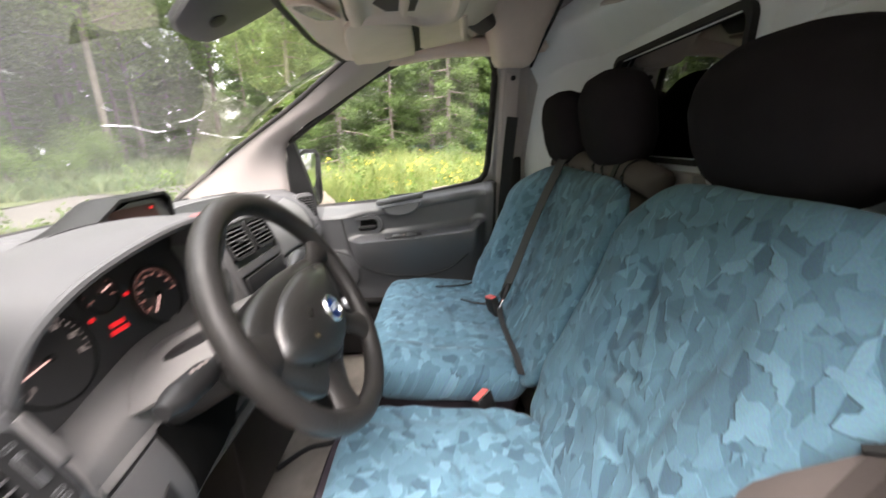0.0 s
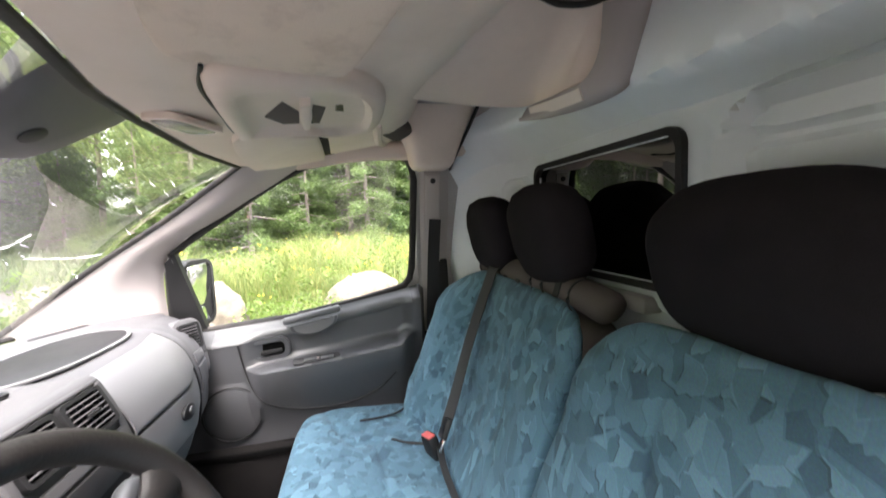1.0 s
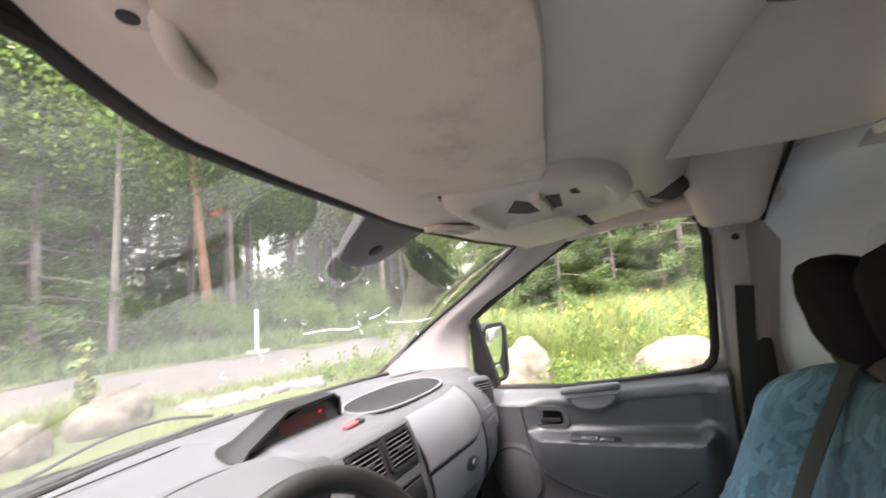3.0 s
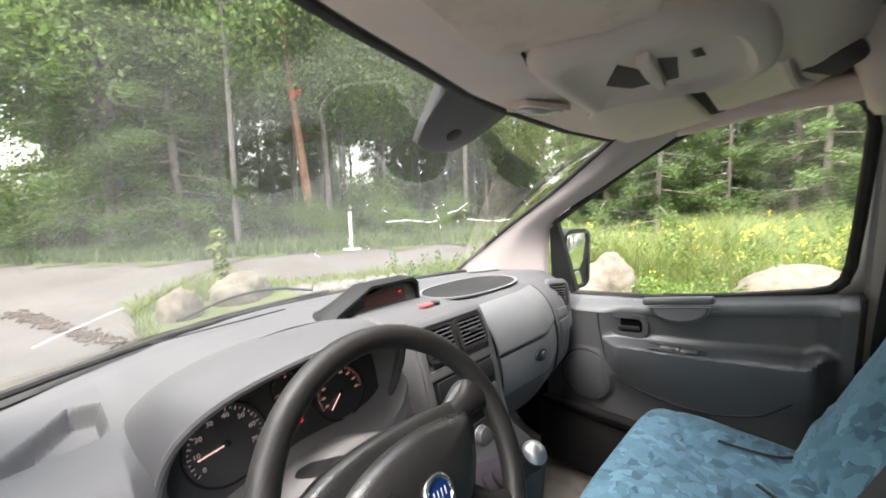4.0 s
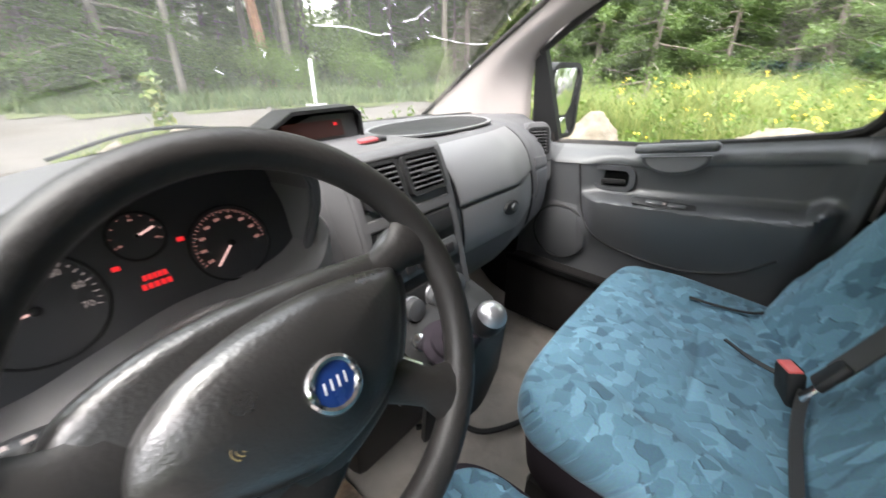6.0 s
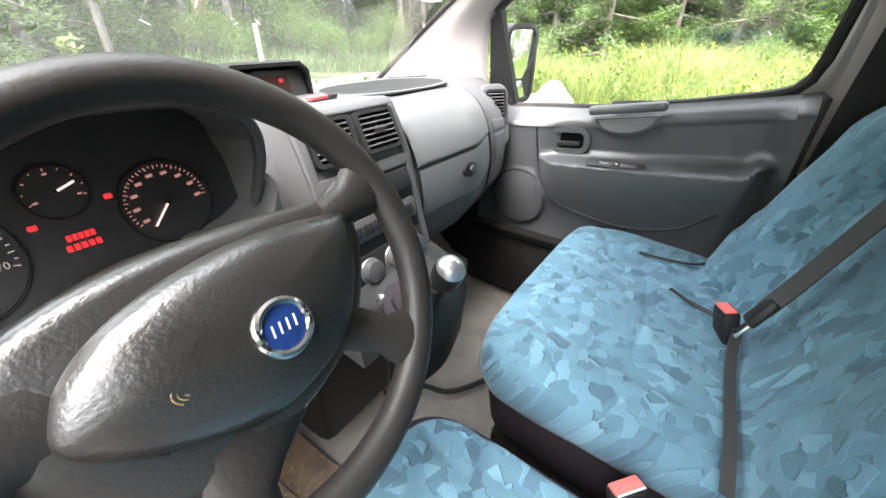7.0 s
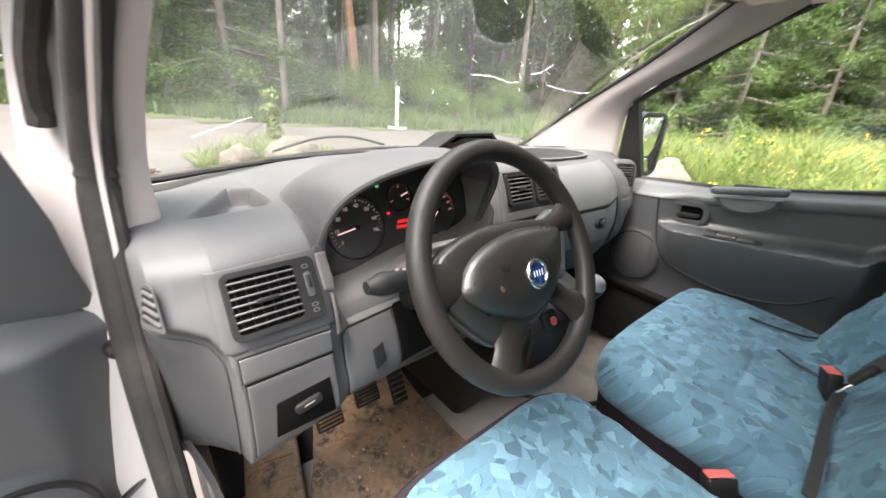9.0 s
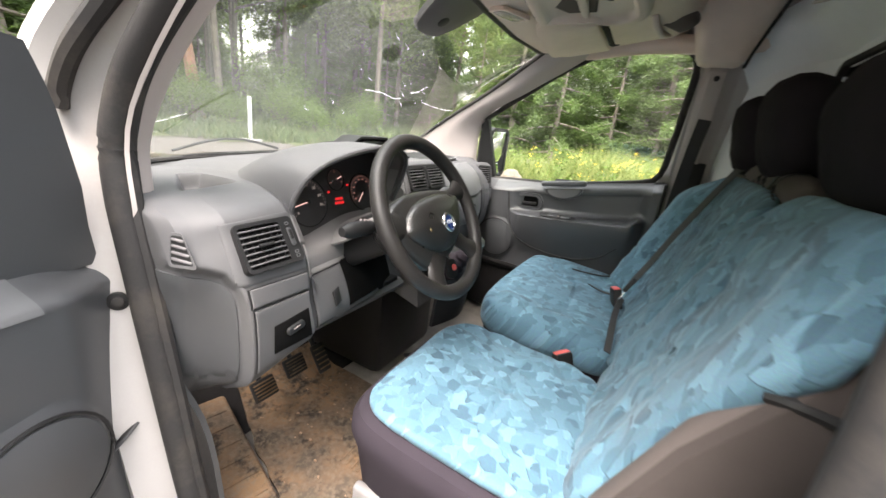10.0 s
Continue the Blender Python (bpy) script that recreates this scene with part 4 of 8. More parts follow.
def make_door(name, place, label, sail, outline):
    """A front door built for the passenger side; place turns it into the opening."""
    def P(*p):
        return place @ Vector(p)

    def put(bm):
        bmesh.ops.transform(bm, matrix=place, verts=bm.verts)
        return bm

    d = thing(name, P(0.80, 0.4, 0.5), label, "car door")
    # glass and its black frame
    bm = bmesh.new()
    bm.faces.new([bm.verts.new((gx(z), y, z)) for y, z in outline])
    g = part("window_pane", put(bm), M_GLASS, d)
    g.visible_shadow = False
    cy, cz = 0.02, 1.5
    out = []
    for y, z in outline:
        v = Vector((0, y - cy, z - cz)).normalized() * 0.012
        out.append((gx(z) - 0.01, y + v.y, z + v.z))
    part("window_seal", put(tube(out, 0.014, 8, closed=True)), M_RUBBER, d)
    out = []
    for y, z in outline[:18]:
        v = Vector((0, y - cy, z - cz)).normalized() * 0.043
        out.append((gx(z) + 0.028, y + v.y, z + v.z))
    part("window_frame", put(tube(smooth_path(out, 2), 0.022, 8, flat=1.3)), M_WHITE, d, "white painted window frame")
    # mirror triangle
    tri_o = sail
    bm = bmesh.new()
    vs = [bm.verts.new((gx(z) - (0.022 if len(tri_o) == 5 else 0.085), y, z)) for y, z in tri_o]
    fc = bm.faces.new(vs)
    gg = bmesh.ops.extrude_face_region(bm, geom=[fc])
    bmesh.ops.translate(bm, vec=(0.03 if len(tri_o) == 5 else 0.08, 0, 0), verts=[v for v in gg["geom"] if isinstance(v, bmesh.types.BMVert)])
    part("mirror_base", put(bm), M_BLACK if len(tri_o) == 5 else M_DOOR, d, "dark plastic mirror base triangle")
    # outer skin
    rows = [[(0.93 - 0.05 * sstep(1.0, 0.5, z) - 0.06 * sstep(1.0, 1.25, z), y, z) for z in np.linspace(0.46, 1.18 + 0.0, 12)] for y in np.linspace(0.47, -0.43, 10)]
    part("outer_skin", put(thick(rows, 0.008, (1, 0, 0))), M_WHITE, d, "white painted outer door skin")
    edge = [[(0.93 - 0.05 * sstep(1.0, 0.5, z) - 0.06 * sstep(1.0, 1.25, z), 0.475, z), (0.83, 0.475, z), (0.79, 0.455, z)] for z in np.linspace(0.46, 1.19, 8)]
    part("door_edge", put(thick(edge, 0.006, (0, 1, 0))), M_WHITE, d)
    # inner trim, a moulded sheet
    def zarm(y):
        return interp([-0.345, -0.315, -0.09, 0.06, 0.20], [1.13, 1.103, 1.075, 1.062, 1.05], y)

    def trim_x(y, z):
        zs_, za = sill_z(y), zarm(y)
        x = 0.735
        inside = sstep(-0.385, -0.33, y) * sstep(0.25, 0.16, y)
        x += 0.030 * sstep(za - 0.01, za + 0.03, z) * sstep(zs_ - 0.02, zs_ - 0.06, z) * inside
        x -= 0.058 * sstep(za + 0.008, za - 0.008, z) * sstep(za - 0.26, za - 0.02, z) * inside
        x += 0.06 * sstep(zs_ - 0.055, zs_ - 0.0, z)
        x += 0.03 * sstep(0.36, 0.46, y) - 0.01 * sstep(0.9, 0.7, z)
        r = math.hypot((y - 0.285), (z - 0.895))
        x -= 0.012 * sstep(0.105, 0.095, r)
        return x

    ys_ = np.linspace(0.465, -0.41, 100)
    rows = [[(trim_x(y, z), y, z) for z in np.linspace(0.50, 1.0, 40).tolist() + np.linspace(1.0, sill_z(y) - 0.002, 60).tolist()[1:]] for y in ys_]
    part("trim_panel", put(thick(rows, 0.006, (-1, 0, 0))), M_DOOR, d, "dark grey moulded door trim", sharp=50)
    up = [[(trim_x(y, z) - 0.003, y, z) for z in np.linspace(sill_z(y) - 0.055, sill_z(y) - 0.004, 8)] for y in np.linspace(0.34, -0.375, 40)]
    part("sill_trim", put(thick(up, 0.004, (-1, 0, 0.3))), M_DOORUP, d, "lighter grey window sill trim")
    # groove line of the lower pocket
    gp = smooth_path([(0.255, 1.14), (0.235, 1.04), (0.19, 0.95), (0.10, 0.895), (-0.075, 0.875), (-0.22, 0.915), (-0.30, 0.99)], 6)
    part("groove", put(tube([(trim_x(p[0], p[1]) - 0.001, p[0], p[1]) for p in gp], 0.0035, 6)), M_BLACK, d)
    # inner opener
    hm = axes_pose((trim_x(0.165, 1.11) - 0.002, 0.155, 1.107), (0, -1, 0.10), (-1, 0, 0))
    ro, ri = rrect(0.145, 0.082, 0.034, 5), rrect(0.108, 0.05, 0.018, 5)
    hb = part("opener_bezel", put(frame_ring(ro, ri, 0.012, hm)), M_DOOR, d)
    # flat sheet, the cup's shade is in its colour
    part("opener_cup", put(prism(ri, 0.002, hm @ Matrix.Translation((0, 0, -0.0005)), 0)), M_VOID, d, "flat black sheet painted as the shade behind the opener")
    part("opener_lever", put(box((0.075, 0.016, 0.010), hm @ pose(0.006, -0.010, 0.010), 0.004)), M_BLACK, d)
    # grab handle over an oval bowl
    gm = axes_pose((trim_x(-0.01, 1.19) - 0.004, -0.008, 1.188), (0, -1, 0.175), (-1, 0, 0))
    bowl = [(0.088 * math.cos(radians(a)), 0.012 + 0.052 * math.sin(radians(a))) for a in range(180, 361, 12)]
    part("handle_bowl", put(prism(bowl, 0.010, gm, 0.002)), M_DOOR, d)
    bowl2 = [(0.076 * math.cos(radians(a)), 0.008 + 0.040 * math.sin(radians(a))) for a in range(180, 361, 12)]
    part("handle_hollow", put(prism(bowl2, 0.002, gm @ Matrix.Translation((0, 0, 0.0095)), 0)), M_GLOVE, d, "pale inner face of the grab hollow")
    part("grab_handle", put(box((0.21, 0.026, 0.030), gm @ pose(0, 0.036, 0.012), 0.011, 4)), M_DOORUP, d)
    part("handle_slot", put(prism(rrect(0.115, 0.020, 0.009, 4), 0.003, axes_pose((trim_x(-0.01, 1.225) - 0.012, -0.008, 1.232), (0, -1, 0.175), (-0.75, 0, 0.66)), 0.001)), M_BLACK, d)
    # window switches on the armrest
    sm = axes_pose((trim_x(-0.015, zarm(-0.015) - 0.004) + 0.012, -0.015, zarm(-0.015) + 0.002), (0, -1, 0.09), (-0.55, 0, 0.83))
    sp = part("switch_panel", put(prism(rrect(0.165, 0.028, 0.010, 4), 0.004, sm, 0.001)), M_BLACK, d)
    for dx in (-0.022, 0.036):
        part("window_switch", put(box((0.044, 0.016, 0.007), sm @ pose(dx, 0, 0.005), 0.003)), M_DOOR, sp)
    part("switch_mark", put(box((0.007, 0.008, 0.002), sm @ pose(0.004, 0, 0.0075), 0.0005)), M_GNUM, sp)
    # loudspeaker cover
    spk = axes_pose((trim_x(0.285, 0.895) + 0.001, 0.285, 0.895), (0, 1, 0), (-1, 0, 0))
    part("speaker_cover", put(disc(0.092, 0.006, spk, 36)), M_DOOR, d, "round perforated speaker cover")
    part("speaker_rim", put(tube([spk @ Vector((0.098 * math.cos(a), 0.098 * math.sin(a), 0.004)) for a in np.linspace(0, math.tau, 40)[:-1]], 0.003, 6, closed=True)), M_BLACK, d)
    return d


make_door("passenger_door", Matrix.Identity(4), "closed grey-trimmed passenger door with window and armrest", [(0.385, 1.18), (0.45, 1.475), (0.485, 1.44), (0.49, 1.30), (0.48, 1.18)], GL)
# the driver's door is the mirror image, swung open about its front edge
hinge = Vector((-0.90, 0.47, 0.0))
swing = Matrix.Translation(hinge) @ Matrix.Rotation(radians(-69), 4, "Z") @ Matrix.Translation(-hinge)
make_door("driver_door", Matrix.Translation((-0.02, 0, 0)) @ swing @ Matrix.Diagonal((-1, 1, 1, 1)), "wide open grey-trimmed driver's door of the white van", [(0.462, 1.155), (0.446, 1.222), (0.437, 1.284), (0.419, 1.348), (0.407, 1.39), (0.395, 1.422), (0.375, 1.465), (0.20, 1.50), (0.20, 1.155)], [(0.35, 1.185), (0.345, 1.43), (0.27, 1.51), (0.17, 1.60)] + GL[4:])

# outside mirror of the passenger side
om = thing("wing_mirror", (0.86, 0.44, 1.20), "tall dark grey wing mirror with two glasses", "wing mirror")
mm = axes_pose((0.982, 0.452, 1.298), (1, 0.25, 0), (-0.28, -0.96, 0.0))
part("housing", join(prism(rrect(0.17, 0.27, 0.045, 6), -0.085, mm, 0.03, 4), frame_ring(rrect(0.17, 0.27, 0.045, 6), rrect(0.145, 0.245, 0.036, 6), 0.008, mm)), M_BLACK, om)
part("upper_glass", prism(rrect(0.14, 0.165, 0.03, 6), 0.003, mm @ pose(0, 0.034, 0.001, 2, 3, 0), 0.001), M_MIRROR, om)
part("lower_glass", prism(rrect(0.14, 0.062, 0.02, 6), 0.003, mm @ pose(0, -0.088, 0.001, -3, 6, 0), 0.001), M_MIRROR, om)
part("arm", tube(smooth_path([(0.86, 0.45, 1.24), (0.91, 0.47, 1.24), (0.95, 0.48, 1.26)], 4), 0.028, 10), M_BLACK, om)

# ---- dashboard ----
SEC = [
    (-0.848, [(.50, 1.275), (.46, 1.272), (.42, 1.262), (.385, 1.25), (.36, 1.235), (.345, 1.20), (.335, 1.15), (.335, 1.085), (.335, .95), (.34, .87)]),
    (-0.843, [(.52, 1.272), (.45, 1.27), (.375, 1.263), (.315, 1.25), (.275, 1.234), (.252, 1.20), (.238, 1.15), (.258, 1.10), (.28, .95), (.31, .87)]),
    (-0.830, [(.53, 1.272), (.45, 1.27), (.356, 1.264), (.280, 1.25), (.245, 1.234), (.226, 1.20), (.206, 1.15), (.222, 1.09), (.248, .95), (.29, .87)]),
    (-0.808, [(.53, 1.272), (.45, 1.27), (.35, 1.264), (.272, 1.25), (.237, 1.234), (.218, 1.20), (.195, 1.15), (.202, 1.085), (.225, .95), (.29, .87)]),
    (-0.765, [(.57, 1.268), (.46, 1.268), (.34, 1.265), (.255, 1.255), (.218, 1.238), (.205, 1.21), (.178, 1.15), (.157, 1.07), (.165, .945), (.24, .89)]),
    (-0.635, [(.645, 1.263), (.50, 1.27), (.36, 1.268), (.268, 1.258), (.23, 1.239), (.213, 1.21), (.178, 1.15), (.162, 1.07), (.15, .985), (.23, .93)]),
    (-0.612, [(.655, 1.263), (.52, 1.272), (.40, 1.272), (.32, 1.262), (.255, 1.238), (.222, 1.20), (.190, 1.14), (.176, 1.06), (.165, .985), (.25, .94)]),
    (-0.596, [(.66, 1.263), (.53, 1.272), (.42, 1.272), (.37, 1.25), (.35, 1.215), (.335, 1.175), (.240, 1.122), (.180, 1.06), (.166, .985), (.25, .94)]),
    (-0.42, [(.715, 1.258), (.58, 1.275), (.48, 1.275), (.40, 1.255), (.36, 1.22), (.328, 1.185), (.250, 1.130), (.205, 1.06), (.190, .98), (.27, .94)]),
    (-0.24, [(.745, 1.256), (.60, 1.278), (.50, 1.278), (.42, 1.268), (.36, 1.25), (.33, 1.20), (.29, 1.12), (.265, 1.04), (.24, .96), (.30, .90)]),
    (-0.165, [(.755, 1.256), (.60, 1.28), (.50, 1.282), (.42, 1.278), (.37, 1.262), (.335, 1.22), (.30, 1.14), (.27, 1.04), (.24, .96), (.28, .88)]),
    (-0.155, [(.756, 1.256), (.60, 1.282), (.48, 1.288), (.37, 1.294), (.322, 1.297), (.300, 1.270), (.272, 1.20), (.240, 1.08), (.205, .95), (.19, .85)]),
    (0.095, [(.762, 1.256), (.60, 1.282), (.48, 1.288), (.37, 1.294), (.322, 1.297), (.300, 1.270), (.272, 1.20), (.240, 1.08), (.205, .95), (.19, .85)]),
    (0.112, [(.762, 1.256), (.68, 1.272), (.58, 1.274), (.46, 1.272), (.375, 1.262), (.315, 1.228), (.28, 1.165), (.265, 1.07), (.285, .98), (.32, .92)]),
    (0.35, [(.755, 1.257), (.68, 1.272), (.58, 1.276), (.46, 1.276), (.372, 1.266), (.308, 1.228), (.272, 1.165), (.258, 1.07), (.28, .98), (.32, .92)]),
    (0.512, [(.73, 1.259), (.66, 1.271), (.58, 1.272), (.47, 1.272), (.408, 1.262), (.350, 1.225), (.318, 1.165), (.302, 1.08), (.312, .99), (.34, .93)]),
    (0.535, [(.72, 1.260), (.65, 1.272), (.58, 1.274), (.46, 1.275), (.405, 1.264), (.350, 1.228), (.318, 1.165), (.304, 1.08), (.315, .99), (.345, .93)]),
    (0.635, [(.68, 1.268), (.62, 1.272), (.56, 1.272), (.47, 1.266), (.412, 1.248), (.365, 1.21), (.335, 1.155), (.325, 1.08), (.33, .99), (.37, .93)]),
    (0.79, [(.57, 1.272), (.55, 1.27), (.53, 1.266), (.49, 1.256), (.45, 1.236), (.415, 1.20), (.39, 1.15), (.38, 1.08), (.385, .99), (.40, .93)]),
]
SEC_V = []
BX = [p.x for p in wb]
for sx, pr in SEC:
    y0 = interp(BX, [p.y for p in wb], sx) - 0.012
    q2 = pr[2]
    pr[0] = (y0, 1.220)
    pr[1] = (q2[0] + (y0 - q2[0]) * 0.5, q2[1] - 0.014)
    SEC_V.append((sx, smooth_path([(0, y, z) for y, z in pr], 8)))


TRAY = [(-0.775, 0.325), (-0.676, 0.522), (-0.640, 0.500), (-0.640, 0.350)]


def tray_depth(x, y):
    """The open tray on the dash top: its floor sinks from the front edge to a steep wall beside the pillar."""
    ds_ = []
    for (x0, y0), (x1, y1) in zip(TRAY, TRAY[1:] + TRAY[:1]):
        ds_.append(((x1 - x0) * (y - y0) - (y1 - y0) * (x - x0)) / math.hypot(x1 - x0, y1 - y0))
    return 0.034 * sstep(0.003, -0.010, max(ds_[:3])) * sstep(0.0, -0.075, ds_[3])


def dash(x, v):
    """A point of the dashboard's skin: x across, v from the windscreen (0) to below (9)."""
    k = min(71.999, max(0.0, v * 8))
    i, fr = int(k), k - int(k)
    for (x0, a), (x1, b) in zip(SEC_V, SEC_V[1:]):
        if x <= x1 or x1 == SEC_V[-1][0]:
            q = min(1.0, max(0.0, (x - x0) / (x1 - x0)))
            if x1 - x0 > 0.05:
                q = q * q * (3 - 2 * q) * 0.5 + q * 0.5
            p = a[i].lerp(a[i + 1], fr).lerp(b[i].lerp(b[i + 1], fr), q)
            dep = 0.0
            if -0.80 < x < -0.62 and 0.31 < p.y < 0.54:
                dep = tray_depth(x, p.y)
            arch = interp([-0.848, -0.805, -0.784, -0.771, -0.765], [1.170, 1.159, 1.148, 1.124, 1.088], x)
            back = 0.022 * sstep(arch + 0.012, arch - 0.010, p.z) * sstep(-0.762, -0.769, x)
            return Vector((x, p.y + back, p.z - dep))


def dash_n(x, v):
    a, b = dash(x, v - 0.05), dash(x, v + 0.05)
    c, e = dash(x - 0.004, v), dash(x + 0.004, v)
    n = (e - c).cross(b - a).normalized()
    return n if n.y < 0 or n.z > 0.3 else -n


def gap(x0, x1, v0, v1, w=0.004):
    """The dark joint round a panel."""
    dv = w / max(1e-4, (dash((x0 + x1) / 2, v0) - dash((x0 + x1) / 2, v1)).length) * (v1 - v0)
    part("joint", patch(x0 - w, x1 + w, v0 - dv, v1 + dv, 0.0022, round_=0.0), M_BLACK, db)


def patch(x0, x1, v0, v1, off, nx=14, nv=14, round_=1.0):
    """A raised panel that follows the dashboard's skin."""
    rows = []
    xm, lx = (x0 + x1) / 2, x1 - x0
    lv = (dash(xm, v0) - dash(xm, v1)).length
    rd = min(0.004, lx * 0.3, lv * 0.3) * round_

    def steps(n, ln):
        e = [0.0, rd * 0.3 / ln, rd / ln] if rd else [0.0]
        return e + [k / n for k in range(1, n) if rd / ln < k / n < 1 - rd / ln] + [1 - q for q in reversed(e)]

    for u in steps(nx, lx):
        x = x0 + lx * u
        row = []
        for q in steps(nv, lv):
            v = v0 + (v1 - v0) * q
            edge = min(u * lx, (1 - u) * lx, q * lv, (1 - q) * lv)
            drop = (1 - math.sqrt(max(0.0, 1 - (1 - min(1.0, edge / rd)) ** 2))) * min(0.0025, off) if rd else 0
            row.append(dash(x, v) + dash_n(x, v) * (off - drop))
        rows.append(row)
    return thick(rows, off + 0.004, dash_n(xm, (v0 + v1) / 2))


db = thing("dashboard", (0.0, 0.45, 0.87), "two-tone grey plastic van dashboard with round vents and dials", "dashboard")
xs = sorted(set(np.linspace(-0.80, -0.62, 40).tolist() + np.linspace(-0.848, -0.755, 46).tolist() + np.linspace(-0.848, 0.79, 110).tolist() + [s for s, _ in SEC]))
bm = thick([[dash(x, v) for v in sorted(np.linspace(0, 9, 127).tolist() + np.linspace(1.15, 2.2, 64).tolist())] for x in xs], 0.006, (0, -1, 1))
dskin = part("dash_shell", bm, M_DASH, db, "dark blue-grey dashboard moulding")
part("top_slot", box((0.34, 0.006, 0.003), pose(-0.36, 0.80, 1.258, 0, 0, 8), 0.001), M_BLACK, db)

# shade of the driver's end flank, painted as a darker sheet under the arch
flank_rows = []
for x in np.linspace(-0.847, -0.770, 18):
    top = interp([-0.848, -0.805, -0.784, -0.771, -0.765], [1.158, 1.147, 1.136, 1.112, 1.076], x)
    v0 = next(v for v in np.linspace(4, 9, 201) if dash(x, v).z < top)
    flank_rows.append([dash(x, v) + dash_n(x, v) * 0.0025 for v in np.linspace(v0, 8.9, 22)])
part("end_flank_shade", thick(flank_rows, 0.004, (0, -1, 0)), M_DOOR, db, "flank under the arch of the dashboard end with its shade painted in dark grey")

# instrument hood
op = smooth_path([(-0.585, 0.264, 1.138), (-0.604, 0.252, 1.190), (-0.610, 0.238, 1.240), (-0.592, 0.222, 1.290), (-0.545, 0.205, 1.328), (-0.465, 0.190, 1.353), (-0.385, 0.186, 1.360), (-0.310, 0.195, 1.350), (-0.258, 0.215, 1.322), (-0.240, 0.235, 1.275), (-0.248, 0.255, 1.215), (-0.262, 0.268, 1.150)], 5)
fw = smooth_path([(-0.609, 0.258, 1.126), (-0.624, 0.258, 1.185), (-0.635, 0.300, 1.235), (-0.622, 0.385, 1.270), (-0.570, 0.455, 1.277), (-0.480, 0.500, 1.280), (-0.385, 0.515, 1.281), (-0.300, 0.500, 1.281), (-0.235, 0.450, 1.280), (-0.205, 0.350, 1.262), (-0.215, 0.290, 1.205), (-0.235, 0.278, 1.140)], 5)
rows = []
for s in np.linspace(0, 1, 12):
    rows.append([a.lerp(b, s) + Vector((0, 0, 0.030)) * math.sin(s * math.pi) * sstep(1.22, 1.32, a.z) for a, b in zip(op, fw)])
hood = part("instrument_hood", thick(rows, 0.008, (0, 0, 1)), M_DASH, db, "pale grey hood over the instruments")
inner = [p.lerp(Vector((-0.423, 0.30, 1.255)), 0.10) + Vector((0, 0.075, 0.0)) for p in op]
cut = next(k for k in range(len(op) // 2, len(op)) if op[k].z < 1.30)
part("hood_tunnel", loft([[p + Vector((0, 0.002, -0.004)) for p in op[:cut + 1]], inner[:cut + 1]]), M_GAUGEGREY, db)
part("collar", loft([[p + Vector((0, 0.002, -0.004)) for p in op[cut:]], inner[cut:]]), M_GLOVE, db, "pale grey collar beside the instruments")
part("hood_lip", tube(op, 0.006, 8), M_DASH, db)
part("surround", patch(-0.622, -0.222, 5.62, 6.52, 0.004, 24, 12), M_HOOD, db, "pale grey panel round the instruments")
part("surround", patch(-0.632, -0.604, 4.55, 5.60, 0.004, 6, 12), M_HOOD, db)

# the curved lip under the dials
lip = smooth_path([(-0.603, 0.235, 1.146), (-0.553, 0.240, 1.149), (-0.50, 0.245, 1.161), (-0.42, 0.250, 1.178), (-0.34, 0.250, 1.181), (-0.283, 0.252, 1.190), (-0.247, 0.255, 1.213), (-0.229, 0.258, 1.250)], 5)
rows = [[p + Vector((0, dy, dz)) for p in lip] for dy, dz in ((0.050, 0.009), (0.025, 0.005), (0.0, -0.002), (-0.018, -0.010), (-0.026, -0.020), (-0.027, -0.060))]
part("instrument_lip", thick(rows, 0.004, (0, -0.5, 1)), M_HOOD, db, "pale grey lip under the dials")


def on_face(x, z, off=0.0):
    return Vector((x, 0.305 + (z - 1.25) * 0.32 - off, z + off * 0.3))


FN = Vector((0, -1, 0.32)).normalized()
outl = [(p.x, p.z) for p in op]
face_o = [((x + 0.423) * 1.0, (z - 1.25) * 1.0) for x, z in outl]
face_o += [(0.10, -0.103), (0.05, -0.092), (-0.03, -0.090), (-0.08, -0.110), (-0.12, -0.118)]
fm = axes_pose(on_face(-0.423, 1.25), (1, 0, 0), FN)
clus = part("instrument_panel", prism(face_o, 0.004, fm, 0), M_GAUGE, db, "black instrument cluster with lit red readout")


